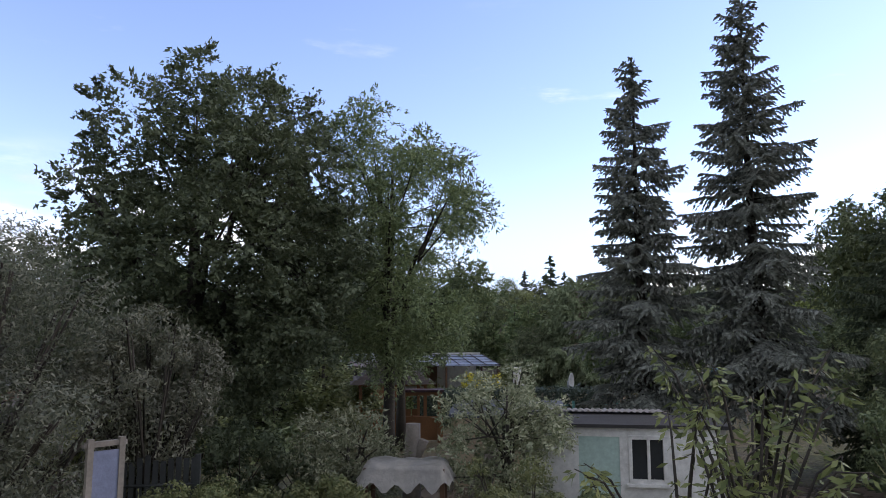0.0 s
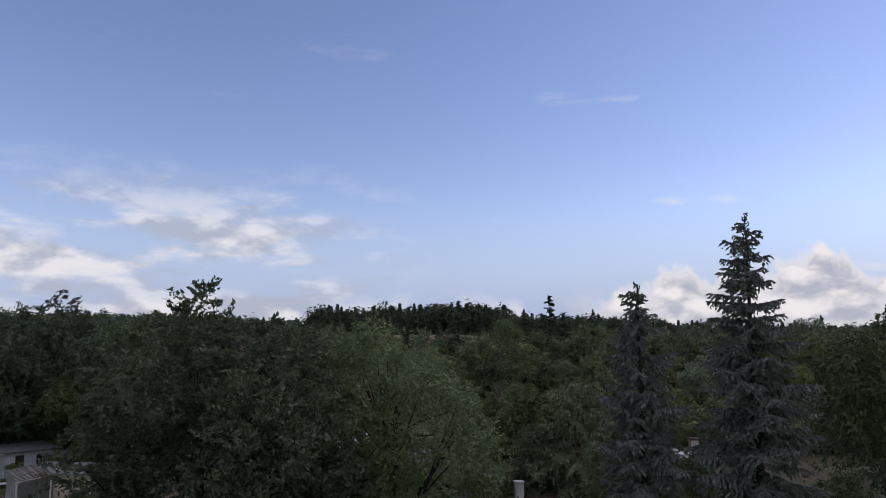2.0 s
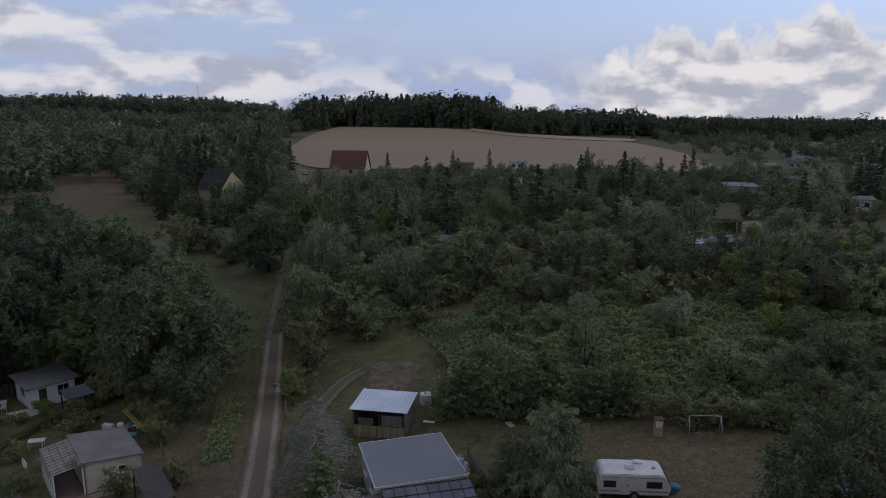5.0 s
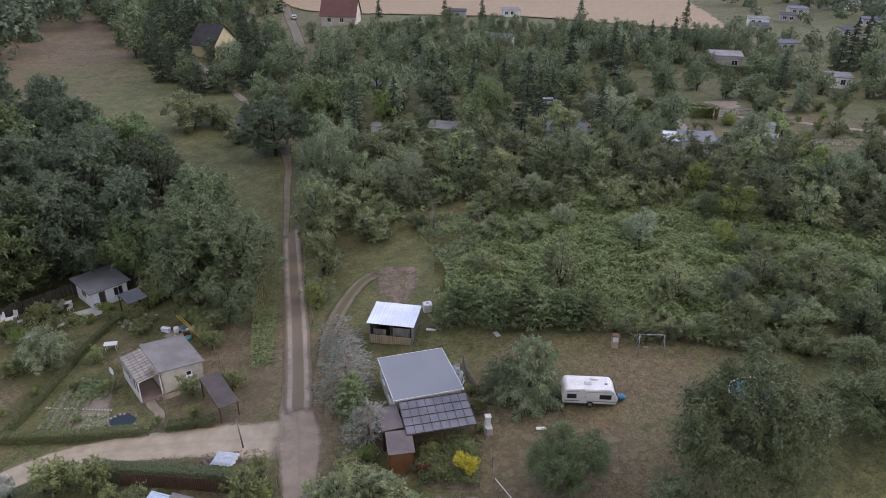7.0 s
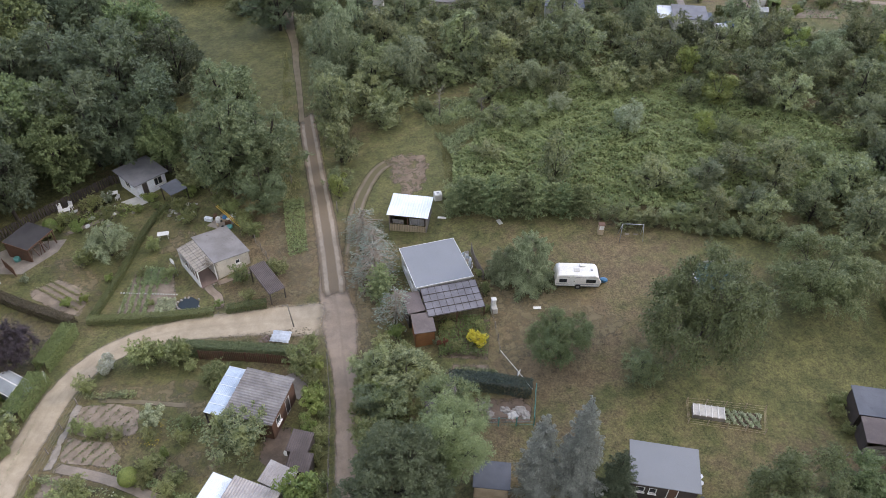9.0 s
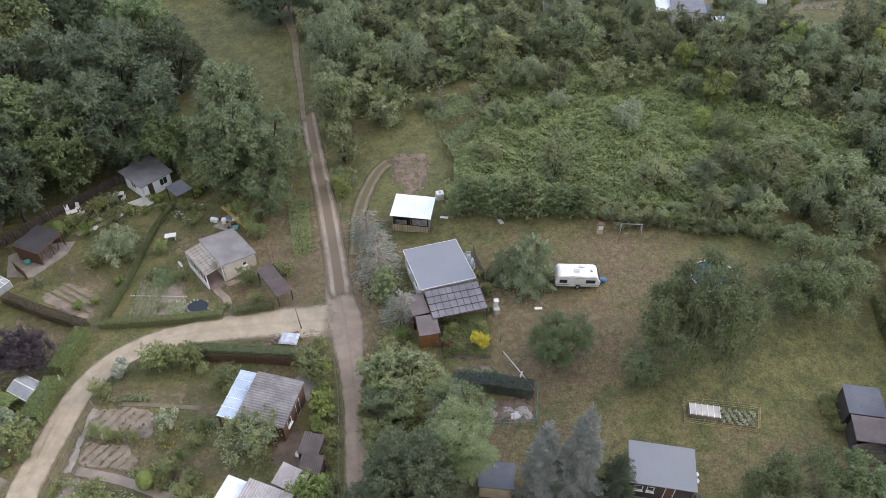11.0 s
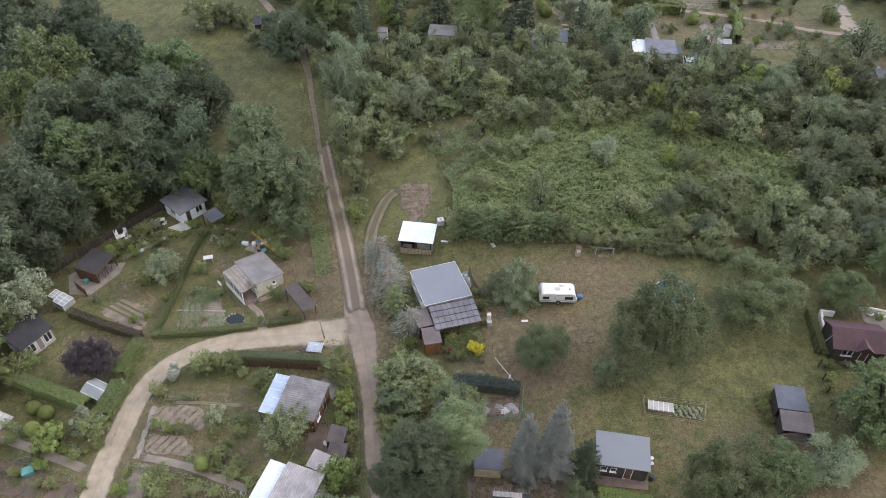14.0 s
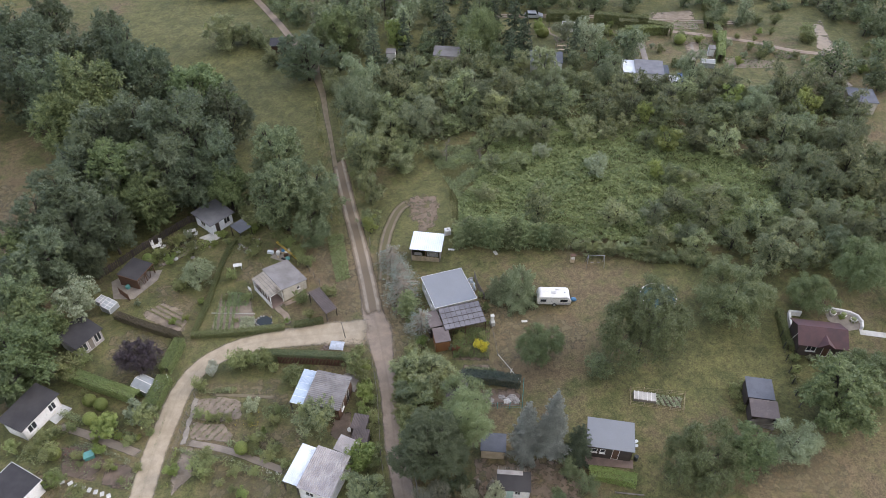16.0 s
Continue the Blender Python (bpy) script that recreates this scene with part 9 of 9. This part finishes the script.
cab = thing("meter_cabinet", "pale wooden cabinet standing in the hedge", "cabinet", 17.4, 49.4, -5)
blocks("body", M["pale_wood"], cab, [(0, 0, -.2, .62, .5, 1.55)], "", .02), blocks("top", M["brown_wood"], cab, [(0, 0, 1.35, .72, .6, .06)]), blocks("door", M["white"], cab, [(0, -.26, .75, .5, .03, .5)])
tank = thing("water_tank", "white plastic water tank behind the carport", "tank", -0.5, 58.1, 10)
blocks("body", M["white"], tank, [(0, 0, -.1, .95, .9, 1.0)], "", .08), blocks("lid", M["stripe"], tank, [(0, 0, .9, .3, .3, .05)], "", .02)
for x, y, w, l, rz, mt, lb in ((-0.2, 54.4, 1.0, .35, -10, "white", "white plank lying on the grass"), (6.4, 52.7, .5, .9, 20, "pale_paving", "pale sack leaning in the hedge"), (8.6, 38.6, .8, .35, 0, "white", "white board under the spruce")):
    t0 = thing("plank", lb, "plank", x, y, rz)
    blocks("board", M[mt], t0, [(0, 0, .02, w, l, .08)], "", .02)
debris = thing("metal_sheet", "silver metal sheets leaning on the house wall", "sheets", 2.25, 46.4, 14)
for i in range(9):
    blocks("sheet", M[("tin_white", "tarp_grey", "tin_blue")[i % 3]], debris, [(.1 * (i % 2), -1.2 + i * .3, 0, .06, .42 + .1 * (i % 3), .45 + .12 * (i % 4), i * 17 - 40, 0, 12)])
fence("fence", "wooden board fence beside the house", [(2.7, 48.0), (2.9, 46.0), (3.6, 43.4)], 1.3, .14, "grey_wood")
fence("fence", "thin wire fence round the bed", [(4.0, 38.0), (4.2, 34.8), (4.2, 33.2)], 0.9, .3, "grey_wood", "wire", 1.6)
rope = thing("white_rail", "white pipe lying along the bed", "pipe", 4.2, 33.2)
bm = bmesh.new()
tube(bm, [(0, 0, .5), (1.2, -2.2, .4), (2.4, -4.6, .35)], [.035] * 3, 6)
part("pipe", bm, M["white"], rope)
fence("net_fence", "wire netting on thin posts round the bed", [(6.9, 28.5), (6.2, 25.0), (1.6, 25.2)], 1.2, .3, "teal_plastic", "wire", 1.8)
for i, (x, y, s) in enumerate(((5.2, 26.6, .5), (4.6, 26.2, .45), (5.7, 26.1, .4), (4.0, 26.7, .4), (2.2, 27.2, .5), (2.6, 26.4, .35))):
    heap = thing("plastic_sheet", "crumpled grey plastic sheet in the bed", "sheet", x, y, i * 50)
    bm = bmesh.new()
    bmesh.ops.create_icosphere(bm, subdivisions=3, radius=s, matrix=Matrix.Diagonal((1.3, 1, .45, 1)))
    for v in bm.verts:
        v.co += v.normal * .18 * noise.noise(v.co * 5 + Vector((i * 9, 0, 0)))
    part("sheet", bm, M["tarp_grey" if i == 1 else "stone"], heap)

# cold frame and fenced vegetable bed on the lawn
cf = thing("cold_frame", "small glazed cold frame with white ribs", "cold frame", 21.5, 25.1, -13)
blocks("box", M["grey_wood"], cf, [(0, 0, -.2, 2.7, 1.15, .6)])
for i in range(5):
    blocks("pane", M["tarp_grey"], cf, [(-1.05 + i * .525, 0, .44, .50, 1.15, .03, 0, 8)])
for i in range(6):
    blocks("rib", M["white"], cf, [(-1.32 + i * .527, 0, .47, .05, 1.2, .04, 0, 8)])
patch("vegetable_bed", [(22.9, 25.6), (26.2, 24.9), (25.6, 23.3), (22.5, 24.0)], M["bed"], "dug bed with cabbages inside the fence", "bed", 0.04)
scatter("cabbages", "grey-green cabbages in the dug bed", "vegetables", [(22.9, 25.5), (26.1, 24.8), (25.5, 23.4), (22.6, 24.1)], 500, .22, "grey", 41, (0.05, .3), .8, avoid=rows_only(1, .25, .6, .32))
fence("rail_fence", "low weathered rail fence round the vegetable bed", [(20.0, 26.4), (26.6, 25.2), (25.7, 22.9), (19.5, 24.3), (20.0, 26.4)], .75, .3, "pale_wood", "wire", 1.7)
fence("fence", "leaning rail fence before the shed", [(31.6, 20.4), (33.6, 19.4), (36.6, 19.0)], .8, .3, "grey_wood", "wire", 1.6)
for i in range(9):
    t0 = thing("stacked_board", "weathered board stacked in the open shed", "board", 34.4 + .1 * (i % 3), 20.3 + .05 * i, -13, group="boards in the shed")
    blocks("board", M["grey_wood"], t0, [(0, 0, .05 + i * .12, 3.0 - .1 * (i % 4), .22, .05, i * 3 - 8)])
fence("wire_fence", "wire fence along the eastern garden boundary", [(42.4, 33.4), (41.2, 27.8), (40.2, 22.6)], 1.2, .3, "dark_metal", "wire", 2.0)
ladder = thing("ladder", "white ladder leaning on the red roof", "ladder", 43.6, 32.3, -12)
for sx in (-.2, .2):
    blocks("rail", M["white"], ladder, [(sx, 0, 0, .04, .05, 2.6, 0, 20)])
for i in range(8):
    blocks("rung", M["white"], ladder, [(0, .42 - i * .11, .25 + i * .3, .4, .03, .03)])
K["shrub_lime"].put(51.8, 35.6, 1.1), K["shrub"].put(53.2, 35.0, 1.0), K["shrub"].put(47.4, 28.6, 1.6), K["shrub_grey"].put(44.6, 29.4, 1.4)
logp = thing("log", "long bare pole lying on the grass", "pole", 16.4, 12.9, -10)
bm = bmesh.new()
tube(bm, [(-1.6, 0, .12), (1.6, 0, .12)], [.1, .08], 8)
part("trunk", bm, M["dead"], logp)
pile = thing("white_buckets", "white buckets beside the hut wall", "bucket", 18.5, 19.0, 0)
for i, (x, y) in enumerate(((0, 0), (.35, .2), (.2, -.35))):
    bm = bmesh.new()
    bmesh.ops.create_cone(bm, cap_ends=True, segments=14, radius1=.15, radius2=.19, depth=.4, matrix=pose(x, y, .2, i * 12))
    part("bucket", bm, M["tin_white"], pile)

# ------------------------------------------------------------------ props in the left gardens
canopy("lean_to", "low dark lean-to roof beside the cream hut", "lean-to", -19.2, 44.2, 34, 1.8, 4.8, 2.0, 1.7, "corr_brown", 0.04, "dark_wood", 3)
pipes = thing("yellow_pipes", "two long yellow pipes leaning on the fence", "pipe", -25.6, 56.4, -48)
for o in (0, .22):
    bm = bmesh.new()
    tube(bm, [(-2.6, o, 1.0), (2.6, o, .8)], [.06, .06], 8)
    part("pipe", bm, M["yellow_plastic"], pipes)
for x, y, rz, lb in ((-32.8, 54.2, 10, "white weathered garden table on the lawn"), (-46.4, 60.2, 30, "white garden table beside loungers"), (-41.6, 63.6, 20, "round white table before the hut")):
    t0 = thing("garden_table", lb, "table", x, y, rz)
    blocks("tabletop", M["white"], t0, [(0, 0, .68, 1.3, .75, .05)], "", .02)
    for sx in (-.5, .5):
        for sy in (-.28, .28):
            blocks("leg", M["white"], t0, [(sx, sy, -.1, .06, .06, .8)])


def lounger(x, y, rz):
    t0 = thing("garden_chair", "white plastic garden chair beside the table", "chair", x, y, rz, group="white garden chairs")
    blocks("seat", M["white"], t0, [(0, 0, .38, .5, .5, .05)], "", .015), blocks("backrest", M["white"], t0, [(0, .27, .4, .5, .05, .6, 0, -14)], "", .015)
    for sx in (-.21, .21):
        for sy in (-.2, .2):
            blocks("leg", M["white"], t0, [(sx, sy, -.05, .05, .05, .44)])


for x, y, rz in ((-47.3, 61.0, 30), (-46.2, 61.4, 0), (-45.6, 60.0, -80), (-42.4, 63.2, 90), (-40.9, 63.0, -120)):
    lounger(x, y, rz)
for i, (x, y, r, h, mt, lb) in enumerate(((-26.9, 56.6, .3, .7, "white", "white barrel on the cluttered terrace"), (-26.2, 57.0, .28, .5, "blue_plastic", "blue water barrel in the garden"), (-27.4, 57.4, .25, .6, "brown_wood", "brown wooden tub on the terrace"), (-25.4, 55.4, .4, .25, "teal_plastic", "green plastic sheet over a heap"),
                                          (-48.6, 51.4, .35, .5, "teal_plastic", "green plastic tub by the shelter"), (-16.2, 26.6, .3, .8, "blue_plastic", "blue rain barrel at the hut"), (-14.9, 23.8, .35, .1, "pale_paving", "pale stone ring on the yard"), (18.2, 17.0, .25, .8, "dark_metal", "dark rain barrel by the hut"), (-20.0, 47.6, .3, .8, "dark_metal", "dark rain barrel at the wall"))):
    t0 = thing("barrel", lb, "barrel", x, y)
    bm = bmesh.new()
    tube(bm, [(0, 0, -.05), (0, 0, h * .3), (0, 0, h * .7), (0, 0, h)], [r * .92, r, r, r * .9], 14)
    part("body", bm, M[mt], t0)
patch("terrace", [(-28.2, 56.0), (-26.6, 58.4), (-24.6, 57.2), (-25.6, 54.6)], M["paving"], "cluttered paved corner behind the hut", "terrace", 0.05)
bed = thing("raised_box", "teal plastic compost box in the bed", "box", -45.4, 22.5, 25)
blocks("body", M["teal_plastic"], bed, [(0, 0, -.1, 1.1, .8, .7)], "", .03), blocks("lid", M["teal_plastic"], bed, [(0, 0, .6, 1.16, .86, .06, 0, 6)])
for i, (x, y) in enumerate(((-49.6, 19.3), (-48.6, 19.4), (-47.6, 19.4), (-46.6, 19.2), (-45.8, 18.8), (-45.0, 18.5), (-44.2, 18.2), (-43.4, 17.9), (-42.6, 17.6), (-41.8, 17.3))):
    t0 = thing("stepping_stone", "pale square stepping stone in the lawn", "paving stone", x, y, i * 13, group="stepping stones")
    blocks("slab", M["pale_paving"], t0, [(0, 0, -.03, .55, .45, .09)], "", .015)
fence("fence", "low white garden gate by the lane", [(-38.9, 33.8), (-38.6, 33.2)], .8, .12, "white")
fence("fence", "dark wooden fence along the wood", [(-34.6, 68.6), (-42.6, 66.4), (-48.4, 60.2), (-53.4, 53.6)], 1.4, .3, "dark_wood", "picket", 2.2)
fence("fence", "wire fence with wooden posts by the track", [(-19.2, 47.6), (-21.8, 52.2), (-25.4, 57.8), (-29.0, 62.8)], 1.2, .3, "grey_wood", "wire", 2.0)
fence("fence", "brown board fence behind the clipped hedge", [(-24.6, 35.0), (-20.0, 34.2), (-15.6, 33.4)], 1.3, .18, "brown_wood")
fence("trellis", "brown slatted trellis beside the terrace", [(-49.4, 50.2), (-47.6, 48.6)], 1.3, .2, "brown_wood")
for i, (x, y) in enumerate(((-18.5, 36.6), (-18.2, 36.9), (-18.7, 36.9), (-18.4, 37.2), (-18.9, 36.6))):
    t0 = thing("brick_heap", "heap of old red bricks beside the tarpaulin", "bricks", x, y, i * 37, group="brick heaps")
    for k in range(4):
        blocks("brick", M["brick_paving"], t0, [(.14 * (k % 2), .1 * (k // 2), .02 + .07 * (k % 3), .24, .115, .07, k * 41)])
fence("fence", "wire fence along the lane", [(-34.3, 33.0), (-35.1, 27.6), (-35.9, 20)], .9, .3, "grey_wood", "wire", 2.2)
fence("fence", "low wire fence along the sand road", [(-12.3, 34.0), (-11.6, 28.6), (-11.2, 20.0), (-10.6, 14.0)], 1.1, .3, "grey_wood", "wire", 2.2)
pole = thing("pole", "leaning wooden pole beside the junction", "pole", -15.9, 38.4)
bm = bmesh.new()
tube(bm, [(0, 0, -.3), (-.35, .3, 2.9)], [.07, .05], 8)
part("shaft", bm, M["grey_wood"], pole)
for x, y, h in ((-12.7, 57.0, 1.6), (-10.6, 57.4, 1.0), (-19.9, 74, 1.3), (-19.0, 64, 1.2)):
    t0 = thing("fence_post", "old wooden post beside the track", "post", x, y)
    bm = bmesh.new()
    tube(bm, [(0, 0, -.3), (.03, 0, h)], [.07, .055], 8)
    part("shaft", bm, M["grey_wood"], t0)


# fenced outlying lawn with an arbour and clipped balls
fence("fence", "thin wire fence round the outlying lawn", [(21.4, 111.6), (22.8, 124.6), (31.6, 121.6), (28.6, 110.2)], 1.2, .3, "dark_metal", "wire", 2.6)
arbour = thing("arbour", "white framed garden arbour with two chairs", "arbour", 30.8, 119.4, -14)
for sx in (-1.5, 1.5):
    for sy in (-.6, .6):
        blocks("post", M["white"], arbour, [(sx, sy, -.2, .12, .12, 2.4)])
blocks("beam", M["white"], arbour, [(0, -.6, 2.1, 3.2, .12, .14)]), blocks("beam", M["white"], arbour, [(0, .6, 2.1, 3.2, .12, .14)])
blocks("back_panel", M["dark_wood"], arbour, [(0, .62, 0, 2.9, .05, 2.0)])
for sx in (-.65, .65):
    blocks("seat", M["white"], arbour, [(sx, -.1, .35, .9, .6, .08)]), blocks("backrest", M["white"], arbour, [(sx, .25, .4, .9, .08, .8)])
for x, y in ((24.6, 121.2), (25.0, 118.2), (53.2, 111.8)):
    K["ball"].put(x, y, 2.5, .9)

# rockery, paths and clutter before the white hut and behind the cream hut
clutter = random.Random(12)
for i in range(26):
    x, y = (clutter.uniform(-46, -38), clutter.uniform(57.5, 61.5)) if i < 16 else (clutter.uniform(-33.5, -29.5), clutter.uniform(58.0, 61.0))
    t0 = thing("rock", "pale weathered stone in the rockery", "stone", x, y, clutter.uniform(0, 360), group="rockery stones")
    bm = bmesh.new()
    bmesh.ops.create_icosphere(bm, subdivisions=2, radius=clutter.uniform(.14, .34), matrix=Matrix.Diagonal((1.3, 1, .65, 1)))
    for v in bm.verts:
        v.co += v.normal * .09 * noise.noise(v.co * 5 + Vector((i * 3, 0, 0)))
    part("stone", bm, M["pale_paving" if i % 3 else "stone"], t0)
ribbon("path", [(-38.6, 62.2), (-40.6, 59.8), (-43.6, 57.2), (-46.0, 55.4)], 0.9, M["gravel"], "grey gravel path from hut to shelter", "path", 0.05, 0.5)
ribbon("path", [(-33.0, 57.0), (-32.0, 59.8), (-33.2, 62.4)], 0.8, M["gravel"], "narrow gravel path beside the hedge", "path", 0.05, 0.5)
patch("terrace", [(-40.4, 62.4), (-38.0, 61.2), (-36.4, 62.4), (-38.2, 63.8)], M["pale_paving"], "pale paved terrace before the white hut", "terrace", 0.06, 0.8)
for i in range(11):
    t0 = thing("scrap_board", "old board or tin sheet in the corner behind the hut", "scrap", clutter.uniform(-28.2, -25.0), clutter.uniform(55.0, 57.8), clutter.uniform(0, 180), group="scrap behind the hut")
    blocks("board", M[("white", "tin_white", "brown_wood", "dark_metal", "pale_wood")[i % 5]], t0, [(0, 0, .06, clutter.uniform(.4, 1.1), clutter.uniform(.15, .5), clutter.uniform(.05, .5), 0, clutter.uniform(-8, 8))], "", .01)
for x, y, w, k in [(-44.8, 59.0, 1.3, "shrub"), (-43.4, 58.4, 1.0, "shrub_lime"), (-41.8, 60.6, 1.2, "shrub_grey"), (-39.8, 60.4, 1.0, "shrub"), (-37.4, 60.2, 1.4, "shrub_lime"), (-35.4, 60.4, 1.6, "shrub"), (-30.4, 59.6, 1.2, "shrub"), (-31.8, 57.6, 1.0, "shrub_grey"), (-45.8, 56.8, 1.1, "shrub_lime")]:
    K[k].put(x, y, w)

# ------------------------------------------------------------------ cars
def car(x, y, rz, mat, label):
    root = thing("car", label, "car", x, y, rz)
    prof = [(-2.05, .32), (-2.1, .75), (-1.95, 1.0), (-1.5, 1.42), (.35, 1.45), (1.0, .98), (1.9, .82), (2.1, .6), (2.05, .32)]
    bm = bmesh.new()
    a = [bm.verts.new((px, -.86 + (.12 if pz > 1.1 else 0), pz)) for px, pz in prof]
    b = [bm.verts.new((px, .86 - (.12 if pz > 1.1 else 0), pz)) for px, pz in prof]
    for i in range(len(prof)):
        j = (i + 1) % len(prof)
        bm.faces.new((a[i], a[j], b[j], b[i]))
    bm.faces.new(a), bm.faces.new(b[::-1])
    bmesh.ops.bevel(bm, geom=bm.edges[:], offset=.05, segments=2, affect="EDGES")
    body = part("body", bm, M[mat], root)
    for sy in (-1, 1):
        blocks("side_window", M["dark_glass"], body, [(-.5, sy * .80, 1.0, 1.9, .06, .34, 0, sy * 14)])
    blocks("windscreen", M["dark_glass"], body, [(.72, 0, .98, .06, 1.35, .55, 0, 0, -52)])
    blocks("rear_window", M["dark_glass"], body, [(-1.78, 0, 1.0, .06, 1.3, .45, 0, 0, 45)])
    for sy in (-.6, .6):
        blocks("headlight", M["tin_white"], body, [(2.05, sy, .58, .06, .34, .14)]), blocks("tail_light", M["red_leaf"], body, [(-2.07, sy, .72, .06, .28, .16)])
    for wx in (-1.3, 1.3):
        for sy in (-.8, .8):
            bm = bmesh.new()
            bmesh.ops.create_cone(bm, cap_ends=True, segments=18, radius1=.31, radius2=.31, depth=.2, matrix=pose(wx, sy, .31, 90))
            w = part("wheel", bm, M["rubber"], root)
            bm = bmesh.new()
            bmesh.ops.create_cone(bm, cap_ends=True, segments=14, radius1=.19, radius2=.17, depth=.03, matrix=pose(wx, sy * 1.14, .31, 90))
            part("rim", bm, M["steel"], w)


car(24.7, 128.6, -6, "car_silver", "silver estate car on the outlying garden road")
car(46.6, 94.6, 80, "car_white", "white car parked beside the outlying hut")
car(48.6, 95.4, 84, "car_blue", "blue car parked behind the outlying hut")
car(-42.6, 240, 105, "car_silver", "silver car on the outlying track")
van = thing("trailer", "open trailer beside the outlying hut", "trailer", 45.6, 98.6, -12)
blocks("body", M["grey_wood"], van, [(0, 0, .4, 1.8, 3.6, .5)]), blocks("cover", M["dark_metal"], van, [(0, 0, .9, 1.9, 3.7, .15)], "", .04)
for sx in (-.9, .9):
    bm = bmesh.new()
    bmesh.ops.create_cone(bm, cap_ends=True, segments=16, radius1=.3, radius2=.3, depth=.18, matrix=pose(sx, 0, .3, 0, 90))
    part("wheel", bm, M["rubber"], van)
mast = thing("radio_mast", "thin lattice mast on the outlying ridge", "mast", -205, 640)
bm = bmesh.new()
tube(bm, [(0, 0, -1), (0, 0, 25)], [.6, .15], 5)
part("shaft", bm, M["steel"], mast)
